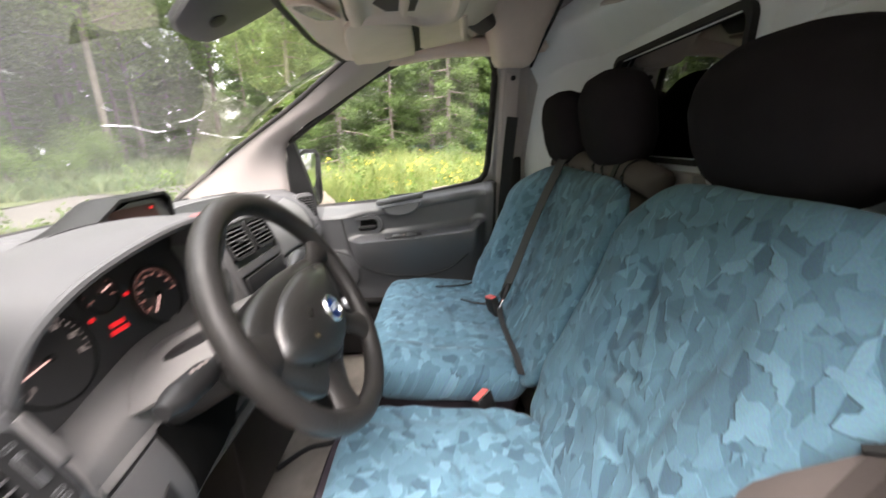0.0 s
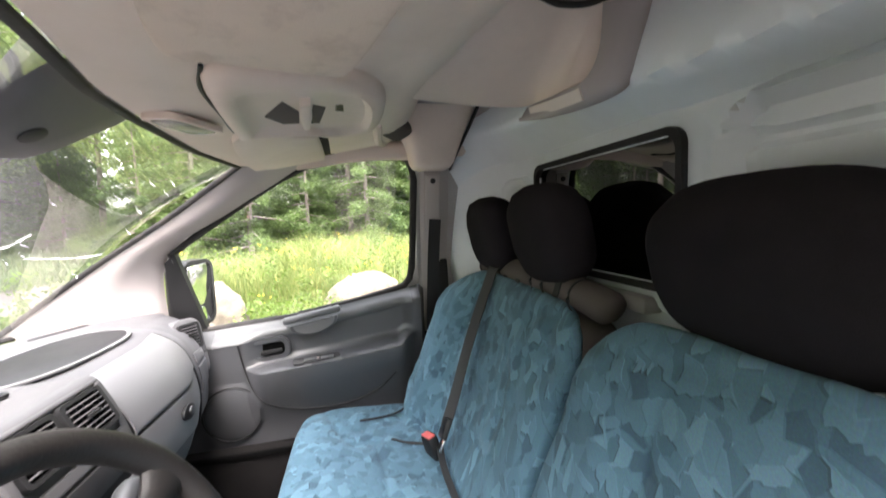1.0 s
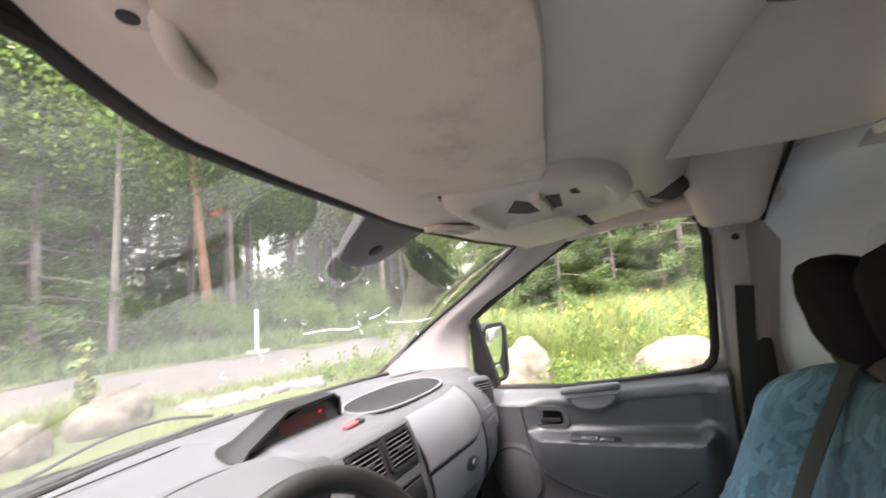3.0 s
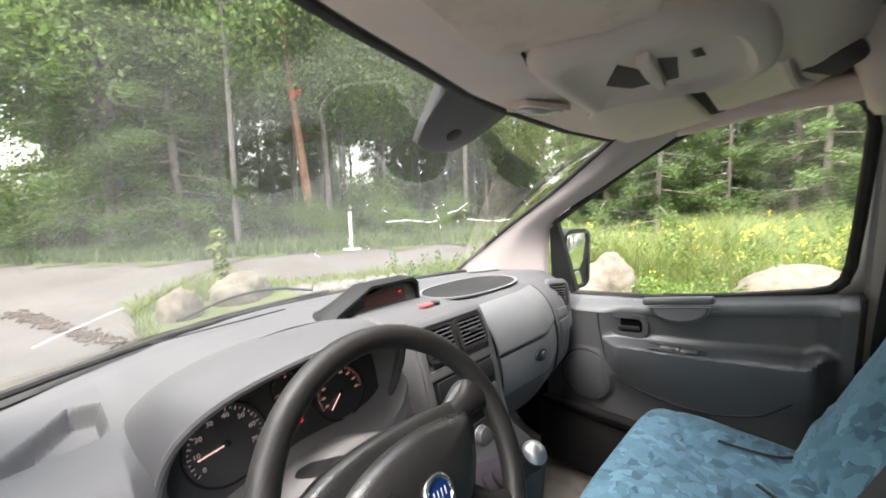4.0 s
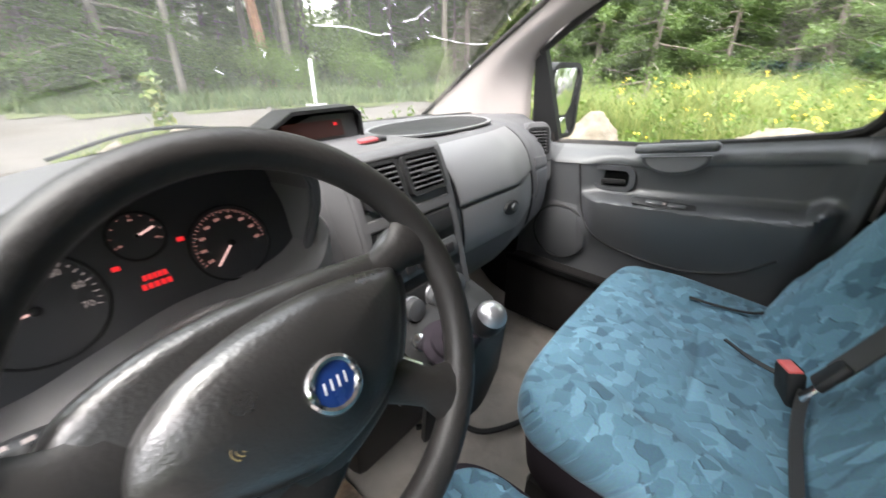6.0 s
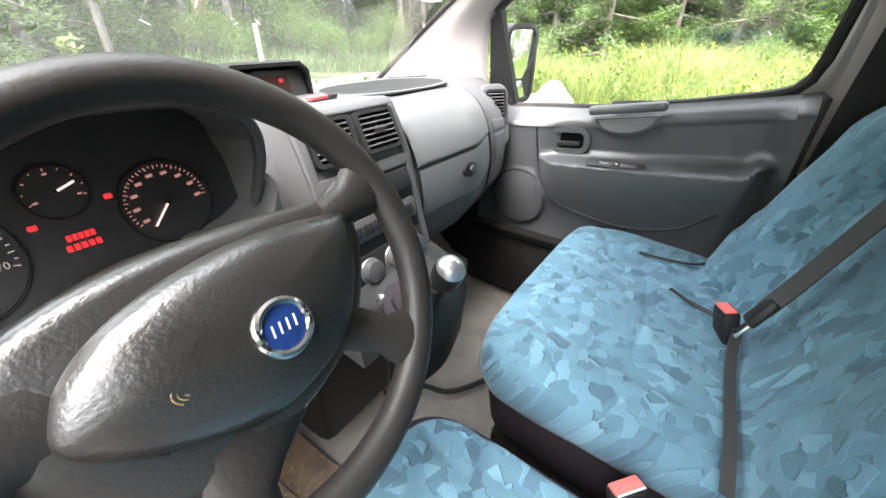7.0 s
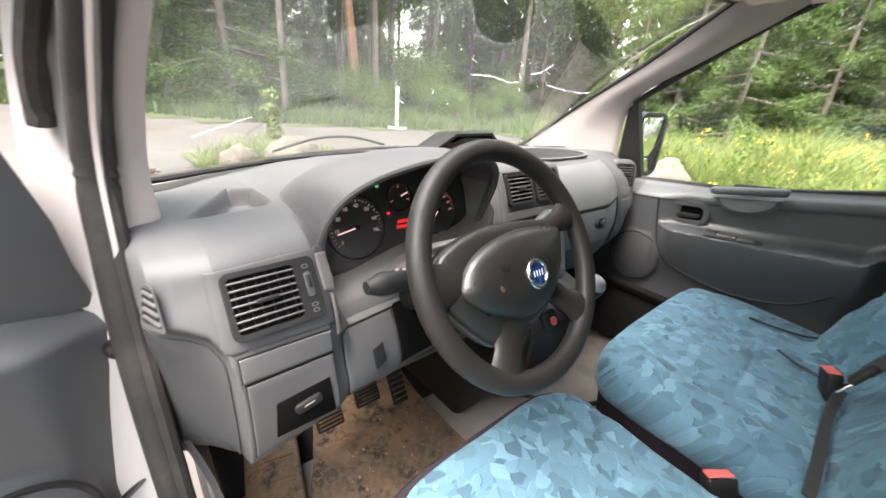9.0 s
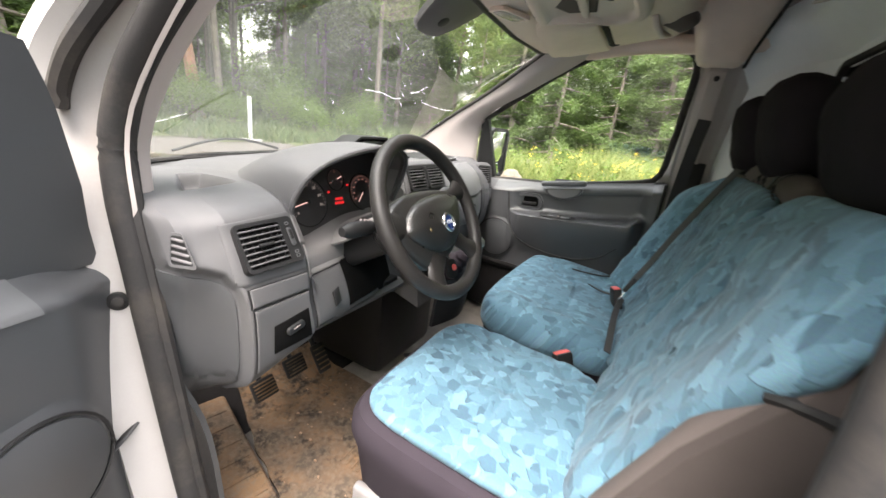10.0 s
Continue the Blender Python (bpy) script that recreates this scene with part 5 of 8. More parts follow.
def dial(cx, cz, r, a0, a1, ticks, needle, labels, mark):
    c = fm @ Vector((cx + 0.423, cz - 1.25, 0.005))
    dm = axes_pose(c, (1, 0, 0), FN)
    part("dial_ring", tube([dm @ Vector((r * 1.12 * math.cos(a), r * 1.12 * math.sin(a), 0.001)) for a in np.linspace(0, math.tau, 48)[:-1]], 0.0016, 6, closed=True), M_BLACK, clus)
    bits = []
    for k in range(ticks):
        a = radians(a0 + (a1 - a0) * k / (ticks - 1))
        q = 0.10 if k % 2 == 0 else 0.06
        bits.append(box((r * q, 0.0011, 0.0006), dm @ Matrix.Rotation(a, 4, "Z") @ pose(r * (1 - q / 2), 0, 0.001), 0))
    part("scale", join(*bits), mark, clus)
    for k, s in enumerate(labels):
        a = radians(a0 + (a1 - a0) * k / (len(labels) - 1))
        lm = dm @ pose(r * 0.77 * math.cos(a), r * 0.77 * math.sin(a), 0.001)
        if s:
            part("numeral", text_bm(s, r * 0.20, lm), mark, clus)
        else:
            part("numeral", box((r * 0.16, r * 0.085, 0.0006), lm @ pose(0, 0, 0, 0, 0, 8), 0), mark, clus)
    a = radians(needle)
    part("needle", box((r * 0.85, 0.0022, 0.0012), dm @ Matrix.Rotation(a, 4, "Z") @ pose(r * 0.36, 0, 0.004), 0.0004), M_NEEDLE, clus)
    part("needle_hub", disc(r * 0.10, 0.005, dm, 16, 0.001), M_BLACK, clus)


dial(-0.523, 1.222, 0.050, 215, -15, 29, 190, ["0", "10", "20", "30", "40", "50", "60", "70"], M_GNUM)
dial(-0.336, 1.228, 0.043, 207, -3, 33, 225, [""] * 9, M_GMARK)
dial(-0.425, 1.266, 0.024, 200, -20, 9, 20, ["", "", ""], M_GMARK)
for cx, cz, w, h in ((-0.424, 1.219, 0.026, 0.008), (-0.425, 1.209, 0.032, 0.008)):
    m0 = fm @ Matrix.Translation((cx + 0.423, cz - 1.25, 0.0045))
    for k in range(5):
        part("readout", box((w / 7, h * 0.8, 0.0006), m0 @ pose((k - 2) * w / 5.2, 0, 0), 0), M_GRED, clus, "lit red digits of the readout")
for cx, cz, mt in ((-0.454, 1.238, M_GRED), (-0.387, 1.250, M_GRED), (-0.470, 1.290, M_GGREEN)):
    part("warning_lamp", box((0.007, 0.005, 0.0006), fm @ Matrix.Translation((cx + 0.423, cz - 1.25, 0.0045)), 0), mt, clus)


# vents
def vent(cx, v0, v1, w, nslat, name, parent, ctrl=False):
    a, b = dash(cx, v0), dash(cx, v1)
    nrm = dash_n(cx, (v0 + v1) / 2)
    l, r = dash(cx - w / 2, (v0 + v1) / 2), dash(cx + w / 2, (v0 + v1) / 2)
    return vent_at(axes_pose((a + b) / 2 + nrm * 0.0075, r - l, nrm), w, (a - b).length, nslat, name, parent, ctrl)


def vent_at(vm, w, h, nslat, name, parent, ctrl=False):
    ro, ri = rrect(w, h, 0.010, 4), rrect(w - 0.016, h - 0.014, 0.006, 4)
    if ctrl:
        ri = [(x * 0.80 - 0.012, y) for x, y in ri]
    vb = part(name, frame_ring(ro, ri, 0.014, vm @ Matrix.Translation((0, 0, -0.010))), M_BLACK, parent, "black louvred air vent")
    # black sheet painted as the dark depth behind the slats
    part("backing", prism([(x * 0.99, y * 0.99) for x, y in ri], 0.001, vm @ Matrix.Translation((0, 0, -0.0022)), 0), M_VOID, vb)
    wi = max(x for x, _ in ri) - min(x for x, _ in ri)
    cxi = (max(x for x, _ in ri) + min(x for x, _ in ri)) / 2
    for k in range(nslat):
        y = (h - 0.018) * ((k + 0.5) / nslat - 0.5)
        part("slat", box((wi, 0.0026, 0.0040), vm @ pose(cxi, y, 0.0020, -10, 0, 0), 0.0008), M_GAUGEGREY, vb)
    nv = max(3, int(wi / 0.014))
    for k in range(nv):
        part("vane", box((0.0012, h - 0.018, 0.002), vm @ pose(cxi + wi * ((k + 0.5) / nv - 0.5), 0, -0.0005), 0), M_SLAT, vb)
    part("thumb_tab", box((0.030, 0.006, 0.006), vm @ pose(cxi, 0, 0.008), 0.002), M_BLACK, vb)
    if ctrl:
        part("wheel_slot", prism(rrect(0.010, 0.036, 0.004, 4), 0.002, vm @ Matrix.Translation((w / 2 - 0.014, 0.004, 0.004)), 0.0006), M_DOOR, vb)
        part("thumb_wheel", box((0.006, 0.020, 0.005), vm @ pose(w / 2 - 0.014, 0.008, 0.006), 0.002), M_BLACK, vb)
        for y in (0.030, -0.026, -0.034):
            part("mark", frame_ring(rrect(0.009, 0.006, 0.002, 3), rrect(0.006, 0.0035, 0.001, 3), 0.0008, vm @ Matrix.Translation((w / 2 - 0.014, y, 0.004))), M_DOORUP, vb)
    return vb, vm


part("vent_panel", patch(-0.776, -0.622, 4.25, 6.28, 0.002), M_DASH, db)
vent(-0.700, 4.55, 6.05, 0.122, 7, "air_vent", db, True)
vent(-0.084, 4.66, 5.85, 0.098, 6, "air_vent", db)
vent(0.024, 4.66, 5.85, 0.098, 6, "air_vent", db)
# the outlet at the passenger's end is turned towards the driver in a housing of its own
em_ = axes_pose((0.655, 0.372, 1.208), (0.83, -0.55, 0.0), (-0.55, -0.80, 0.22))
part("vent_housing", prism(rrect(0.100, 0.200, 0.036, 6), 0.075, em_ @ Matrix.Translation((0, -0.040, -0.0765)), 0.008), M_DASH, db, "grey housing of the end vent")
part("housing_joint", box((0.100, 0.003, 0.002), em_ @ pose(0, -0.062, -0.0014), 0), M_BLACK, db)
vent_at(em_ @ Matrix.Translation((0, 0, 0.0045)), 0.070, 0.086, 7, "air_vent", db)
# side outlet for the driver's door glass
def wedge(x, y):
    """The outlet's outline: an upright outer edge, the inner one slanting."""
    return (-0.020 + (x + 0.020) * (0.82 - y * 13.0), y)


so_n = dash_n(-0.836, 5.05)
sv = axes_pose(dash(-0.826, 5.05) + so_n * 0.0045, dash(-0.829, 5.05) - dash(-0.842, 5.05), so_n)
svp = part("side_outlet", frame_ring([wedge(x, y) for x, y in rrect(0.040, 0.054, 0.006, 4)], [wedge(x, y) for x, y in rrect(0.033, 0.045, 0.004, 4)], 0.002, sv), M_DASH, db, "small louvred side outlet")
part("backing", prism([wedge(x, y) for x, y in rrect(0.034, 0.046, 0.004, 4)], 0.001, sv, 0), M_BLACK, svp)
for k in range(4):
    wy = (k - 1.5) * 0.0105
    x0, x1 = wedge(-0.016, wy)[0], wedge(0.016, wy)[0]
    part("slat", box((x1 - x0, 0.0045, 0.0025), sv @ pose((x0 + x1) / 2, wy, 0.0015, -20, 0, -8), 0.001), M_GAUGEGREY, svp)

# drawer and fuse flap below the driver's vent
gap(-0.760, -0.636, 6.36, 6.76, 0.0012)
gap(-0.757, -0.636, 6.82, 7.85, 0.0012)
gap(-0.611, -0.502, 6.15, 8.0, 0.0012)
# raised sheet on the skin, coloured as the shade round the column
part("column_backing", patch(-0.498, -0.262, 6.30, 8.4, 0.004, 10, 10), M_VOID, db, "black sheet painted as the shade round the steering column")
part("coin_drawer", patch(-0.760, -0.636, 6.36, 6.76, 0.007, 12, 8), M_DASH, db, "small closed drawer front")
part("lower_flap", patch(-0.757, -0.636, 6.82, 7.85, 0.006, 12, 10), M_DASH, db)
fl = dash(-0.688, 7.42)
flm = axes_pose(fl + Vector((0, -0.009, 0)), (1, 0.02, 0), (0.0, -1, 0.12))
# flat plate whose black paints the recess shade
part("switch_recess", prism([(-0.044, -0.030), (0.044, -0.030), (0.040, 0.030), (-0.038, 0.022)], 0.002, flm, 0.0006), M_VOID, db, "flat dark plate painted as the shaded recess of the lamp level switch")
part("lamp_level_wheel", prism(rrect(0.040, 0.015, 0.006, 4), 0.006, flm @ pose(0.004, 0.004, 0.002, 0, 0, 10), 0.002), M_BLACK, db)
part("switch_mark", box((0.016, 0.002, 0.001), flm @ pose(0.004, 0.006, 0.0085, 0, 0, 10), 0), M_GNUM, db)
# lower column panel with a slanted plug
part("column_panel", patch(-0.611, -0.502, 6.56, 8.0, 0.005, 14, 14), M_DASH, db, "mid grey lower column panel")
pk = dash(-0.552, 7.25)
part("panel_plug", prism([(-0.011, -0.020), (0.011, -0.013), (0.011, 0.020), (-0.011, 0.013)], 0.003, axes_pose(pk + Vector((0, -0.011, 0)), (1, 0, 0), dash_n(-0.552, 7.25)), 0.001), M_BLACK, db, "dark blanking plug")
rows = [[(x, y, z) for y, z in ((0.215, 0.940), (0.208, 0.955), (0.225, 0.968), (0.28, 0.965))] for x in np.linspace(-0.57, -0.22, 12)]
part("knee_tray", thick(rows, 0.008, (0, -1, 0.3)), M_DASH, db, "grey open knee tray edge")
part("tray_gap", span((-0.55, 0.213, 0.970), (-0.25, 0.25, 0.985), 0.004), M_BLACK, db)

# centre stack
part("stack_bezel", join(patch(-0.150, 0.088, 4.40, 4.62, 0.006, 10, 4), patch(-0.150, 0.088, 6.0, 6.2, 0.006, 10, 4), patch(-0.152, -0.134, 4.55, 7.9, 0.006, 3, 20), patch(0.072, 0.090, 4.55, 7.9, 0.006, 3, 20)), M_DASH, db)
part("stack_face", patch(-0.134, 0.072, 6.15, 8.2, 0.003), M_BLACK, db, "black centre stack")
for v, mt, nm in ((6.4, M_BLACK, "radio_slot"), (6.85, M_DOOR, "switch_row"), (7.4, M_BLACK, "heater_panel")):
    p = dash(-0.03, v)
    nrm = dash_n(-0.03, v)
    pm = axes_pose(p + nrm * 0.006, (1, 0, 0), nrm)
    part(nm, prism(rrect(0.19, 0.040 if v != 7.4 else 0.062, 0.004, 3), 0.005, pm, 0.001), mt, db)
    if v == 6.85:
        for k in range(6):
            part("button", box((0.022, 0.020, 0.006), pm @ pose((k - 2.5) * 0.028, 0, 0.007), 0.002), M_BLACK, db)
    if v == 7.4:
        for k in range(3):
            part("heater_knob", disc(0.021, 0.018, pm @ pose((k - 1) * 0.062, 0, 0.004), 20, 0.003), M_DOOR, db)
            part("knob_ring", tube([pm @ Vector(((k - 1) * 0.062 + 0.023 * math.cos(a), 0.023 * math.sin(a), 0.006)) for a in np.linspace(0, math.tau, 24)[:-1]], 0.0015, 5, closed=True), M_SILVER, db)
# display pod on the dash top
pod = [[(-0.225, 0.50, 1.283), (-0.205, 0.505, 1.300), (-0.10, 0.512, 1.352), (0.05, 0.518, 1.352), (0.072, 0.52, 1.335), (0.076, 0.52, 1.284)],
       [(-0.230, 0.56, 1.280), (-0.200, 0.58, 1.300), (-0.10, 0.60, 1.345), (0.05, 0.60, 1.345), (0.078, 0.59, 1.325), (0.082, 0.58, 1.280)],
       [(-0.20, 0.66, 1.272), (-0.18, 0.665, 1.276), (-0.10, 0.67, 1.280), (0.05, 0.67, 1.280), (0.065, 0.665, 1.276), (0.07, 0.66, 1.270)]]
part("display_hood", thick(lerp_rows([[Vector(p) for p in r] for r in pod], 6), 0.007, (0, -0.2, 1)), M_BLACK, db, "black hood of the trip display")
part("display_screen", prism([(-0.135, -0.026), (0.135, -0.026), (0.135, 0.026), (0.03, 0.028), (-0.115, -0.012)], 0.003, axes_pose((-0.07, 0.535, 1.309), (1, 0, 0), (0, -1, 0.25)), 0), M_GAUGE, db)
part("display_glow", prism(rrect(0.14, 0.034, 0.004, 3), 0.002, axes_pose((-0.045, 0.531, 1.309), (1, 0, 0), (0, -1, 0.25)), 0), M_GORANGE, db, "dim orange lit trip display")
part("display_icon", box((0.008, 0.006, 0.001), axes_pose((0.005, 0.527, 1.318), (1, 0, 0), (0, -1, 0.25)), 0), M_GRED, db)
hz = axes_pose((0.0, 0.415, 1.2945), (1, 0, 0), (0, 0, 1))
part("hazard_switch", prism(rrect(0.046, 0.022, 0.010, 5), 0.006, hz, 0.002), M_HAZARD, db, "red hazard warning switch")
part("hazard_end", prism(rrect(0.022, 0.024, 0.010, 5), 0.0065, hz @ Matrix.Translation((0.034, 0, 0)), 0.002), M_BLACK, db)

# passenger side: pad, oval lid, glove box
gap(0.122, 0.494, 4.0, 6.12, 0.002)
gap(0.128, 0.492, 6.2, 7.3, 0.002)
part("dash_pad", patch(0.122, 0.494, 4.0, 6.12, 0.009, 20, 20), M_GLOVE, db, "silvery grey padded dash front")
ov = axes_pose((0.315, 0.52, 1.2785), (1, -0.02, 0), (0, 0.0, 1))
part("oval_lid", prism([(0.205 * math.copysign(abs(math.cos(a)) ** 0.8, math.cos(a)), 0.092 * math.copysign(abs(math.sin(a)) ** 0.9, math.sin(a))) for a in np.linspace(0, math.tau, 40)[:-1]], 0.003, ov, 0.001), M_BLACK, db, "dark oval lid on the dash top")
ovo = [(math.copysign(abs(math.cos(a)) ** 0.8, math.cos(a)), math.copysign(abs(math.sin(a)) ** 0.9, math.sin(a))) for a in np.linspace(0, math.tau, 40)[:-1]]
part("lid_rim", frame_ring([(x * 0.217, y * 0.101) for x, y in ovo], [(x * 0.2055, y * 0.0925) for x, y in ovo], 0.0045, ov), M_GLOVE, db, "pale rim of the oval lid")
part("glove_lid", patch(0.128, 0.492, 6.2, 7.3, 0.005, 20, 12), M_GLOVE, db, "grey glove box lid")
lt = dash(0.31, 6.62)
lm = axes_pose(lt + dash_n(0.31, 6.62) * 0.006, (1, 0, 0), dash_n(0.31, 6.62))
part("glove_latch", prism([(0.030 * math.cos(a), 0.018 * math.sin(a)) for a in np.linspace(0, math.tau, 24)[:-1]], 0.006, lm, 0.002), M_BLACK, db, "black oval glove box latch")
part("latch_button", prism([(0.013 * math.cos(a), 0.010 * math.sin(a)) for a in np.linspace(0, math.tau, 18)[:-1]], 0.004, lm @ Matrix.Translation((0.008, 0, 0.006)), 0.001), M_DOOR, db)
part("end_seam", tube([dash(0.510, v) + dash_n(0.510, v) * 0.002 for v in np.linspace(4.0, 8.8, 30)], 0.004, 6), M_BLACK, db)
part("end_pocket", patch(0.542, 0.66, 5.75, 6.2, 0.004, 6, 4), M_DASH, db)
part("end_pocket", patch(0.542, 0.66, 6.3, 7.2, 0.004, 6, 6), M_DASH, db)
part("defrost_vent", prism(rrect(0.16, 0.022, 0.010, 5), 0.002, axes_pose((0.62, 0.70, 1.2655), (1, -0.35, 0), (0, 0, 1)), 0.0006), M_BLACK, db)

# under-dash shade put into black colours: heater box and firewall pad
solid("trim_heater_box", span((-0.20, 0.30, 0.55), (0.16, 0.80, 1.15), 0.03), M_BLACK, "black heater box under the dashboard", "heater box", "structure")
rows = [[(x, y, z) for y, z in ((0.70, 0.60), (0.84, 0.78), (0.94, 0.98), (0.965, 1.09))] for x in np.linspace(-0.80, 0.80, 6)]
solid("wall_firewall", thick(rows, 0.01, (0, -1, 0)), M_DARKFLOOR, "firewall below the dashboard, blackened for the shade there", "firewall", "structure")
bm = thick(lerp_rows([[(-0.80, 0.20, 0.52), (-0.80, 0.45, 0.52), (-0.80, 0.80, 0.60)], [(-0.80, 0.24, 0.80), (-0.80, 0.45, 0.80), (-0.80, 0.80, 0.80)], [(-0.83, 0.28, 0.95), (-0.82, 0.5, 0.95), (-0.82, 0.80, 0.95)]], 4), 0.01, (1, 0, 0))
solid("trim_kick_panel", bm, M_DOOR, "dark grey kick panel in the driver's footwell", "kick panel", "structure")
# passenger lining, its black is the shade cast by the dashboard
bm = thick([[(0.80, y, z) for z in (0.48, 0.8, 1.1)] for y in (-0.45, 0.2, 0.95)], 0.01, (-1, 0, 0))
solid("trim_kick_panel_passenger", bm, M_DARKFLOOR, "side lining of the passenger footwell, blackened for the dashboard's shade", "kick panel", "structure")


# ---- steering wheel and column ----
WC, WTILT = Vector((-0.397, 0.031, 1.232)), radians(30.5)
WN = Vector((0, -math.cos(WTILT), math.sin(WTILT)))
WM = axes_pose(WC, (1, 0, 0), WN)
sw = thing("steering_wheel", tuple(WC), "black four-spoke steering wheel with a blue round emblem", "steering wheel")


def wpt(x, y, z=0.0):
    return WM @ Vector((x, y, z))


R = 0.1745
ring = []
for k in range(72):
    a = k * math.tau / 72
    ring.append(wpt(R * math.cos(a), R * math.sin(a)))
part("rim", tube(ring, 0.0168, 14, closed=True, up=tuple(WN)), M_WHEEL, sw, "worn black grained rim")


def dome(outline, rings, m):
    """A domed shape: copies of an outline scaled about its middle, with heights."""
    cx = sum(p[0] for p in outline) / len(outline)
    cy = sum(p[1] for p in outline) / len(outline)
    rows = [[m @ Vector((cx + (x - cx) * s, cy + (y - cy) * s, h)) for x, y in outline] for s, h in rings]
    bm = loft(rows, close_v=True)
    bm.verts.ensure_lookup_table()
    n = len(outline)
    for base, h in ((0, rings[0]), ((len(rings) - 1) * n, rings[-1])):
        bm.faces.new([bm.verts[base + k] for k in range(n)])
    return bm


pad_o = smooth_path([(-0.121, -0.024, 0), (-0.116, -0.002, 0), (-0.100, 0.017, 0), (-0.070, 0.033, 0), (-0.024, 0.044, 0), (0.032, 0.047, 0), (0.100, 0.038, 0), (0.114, 0.026, 0), (0.102, -0.011, 0), (0.072, -0.053, 0), (0.036, -0.074, 0), (-0.014, -0.082, 0), (-0.060, -0.069, 0), (-0.098, -0.048, 0)], 5, closed=True)
pad_o = [(p.x, p.y) for p in pad_o]
part("airbag_pad", dome(pad_o, [(0.96, -0.03), (1.0, -0.012), (1.0, 0.001), (0.992, 0.0055), (0.965, 0.0095), (0.89, 0.0155), (0.76, 0.0208), (0.6, 0.0246), (0.35, 0.0275), (0.12, 0.0283)], WM), M_PAD, sw, "black grained airbag pad")
hub_o = smooth_path([(-0.154, 0.002, 0), (-0.145, 0.029, 0), (-0.123, 0.045, 0), (-0.078, 0.058, 0), (-0.015, 0.063, 0), (0.077, 0.057, 0), (0.126, 0.046, 0), (0.126, 0.0, 0), (0.086, -0.062, 0), (0.03, -0.092, 0), (-0.03, -0.104, 0), (-0.082, -0.104, 0), (-0.122, -0.066, 0), (-0.147, -0.030, 0)], 5, closed=True)
part("hub_cover", dome([(p.x, p.y) for p in hub_o], [(0.70, -0.085), (0.86, -0.06), (0.97, -0.03), (1.0, -0.014), (0.985, -0.007), (0.94, -0.002), (0.88, 0.001), (0.80, 0.003)], WM), M_PAD, sw)
for ang, r0, w0, w1 in ((18, 0.075, 0.042, 0.034), (-42, 0.070, 0.046, 0.036), (-118, 0.060, 0.120, 0.040), (180, 0.085, 0.090, 0.052)):
    a = radians(ang)
    dx, dy = math.cos(a), math.sin(a)
    rows = []
    for s in np.linspace(0, 1, 7):
        rr = r0 + (0.168 - r0) * s
        w = w0 + (w1 - w0) * sstep(0.0, 0.8, s) + 0.030 * sstep(0.6, 1.0, s)
        zc = -0.012 + 0.012 * s
        th = 0.012
        row = []
        for q in range(12):
            t = q * math.tau / 12
            row.append(wpt(dx * rr - dy * math.cos(t) * w / 2, dy * rr + dx * math.cos(t) * w / 2, zc + math.sin(t) * th))
        rows.append(row)
    part("spoke", loft(rows, close_v=True, caps=True), M_WHEEL, sw)
em = WM @ Matrix.Translation((0.006, -0.024, 0.0270))
part("emblem_ring", tube([em @ Vector((0.0195 * math.cos(a), 0.0195 * math.sin(a), 0.002)) for a in np.linspace(0, math.tau, 40)[:-1]], 0.0036, 8, closed=True), M_CHROME, sw, "chrome ring of the emblem")
part("emblem", disc(0.0172, 0.003, em, 32, 0.0006), M_EMBLEM, sw, "round blue enamel emblem")
for k in range(4):
    part("emblem_bar", box((0.0012, 0.009, 0.0006), em @ pose(-0.009 + 0.006 * k, 0.001, 0.0034, 0, 0, -8), 0), M_BULK, sw)

hm_ = WM @ Matrix.Translation((-0.060, -0.026, 0.0248))
for k, r_ in enumerate((0.004, 0.007, 0.010)):
    part("horn_mark", tube([hm_ @ Vector((r_ * math.cos(a), r_ * 0.8 * math.sin(a), 0.0)) for a in np.linspace(1.9 + 0.2 * k, 4.4 - 0.2 * k, 10)], 0.0005, 5), M_GOLD, sw, "worn gold horn mark")

col = thing("steering_column", (-0.40, 0.22, 1.12), "black steering column shroud with two control stalks", "steering column")
rows = []
for y, z, hw, hh in ((0.085, 1.205, 0.062, 0.046), (0.12, 1.185, 0.072, 0.048), (0.18, 1.150, 0.075, 0.050), (0.25, 1.105, 0.078, 0.048), (0.36, 1.04, 0.075, 0.060)):
    rows.append([(-0.40 + x, y + 0.3 * v, z + v) for x, v in rrect(hw * 2, hh * 2, 0.025, 4)])
part("shroud", loft(rows, close_v=True, caps=True), M_BLACK, col)
rows = lerp_rows([[Vector((-0.40 + x, 0.10, 1.255 - 0.35 * x * x / 0.01 * 0.1)) for x in np.linspace(-0.095, 0.095, 9)], [Vector((-0.40 + x, 0.19, 1.212 - 0.35 * x * x / 0.01 * 0.12)) for x in np.linspace(-0.115, 0.115, 9)], [Vector((-0.40 + x, 0.27, 1.172 - 0.3 * x * x / 0.01 * 0.1)) for x in np.linspace(-0.125, 0.125, 9)]], 5)
part("upper_shroud", thick(rows, 0.006, (0, -0.3, 1)), M_HOOD, col, "grey upper column shroud")
st = smooth_path([(-0.46, 0.105, 1.205), (-0.52, 0.102, 1.212), (-0.575, 0.102, 1.215), (-0.612, 0.102, 1.217)], 4)
sl = part("stalk", tube(st, [0.009, 0.009, 0.009, 0.009, 0.010, 0.015, 0.0165, 0.0165, 0.0165, 0.0170, 0.0155, 0.012, 0.009], 12), M_BLACK, col, "black indicator stalk")
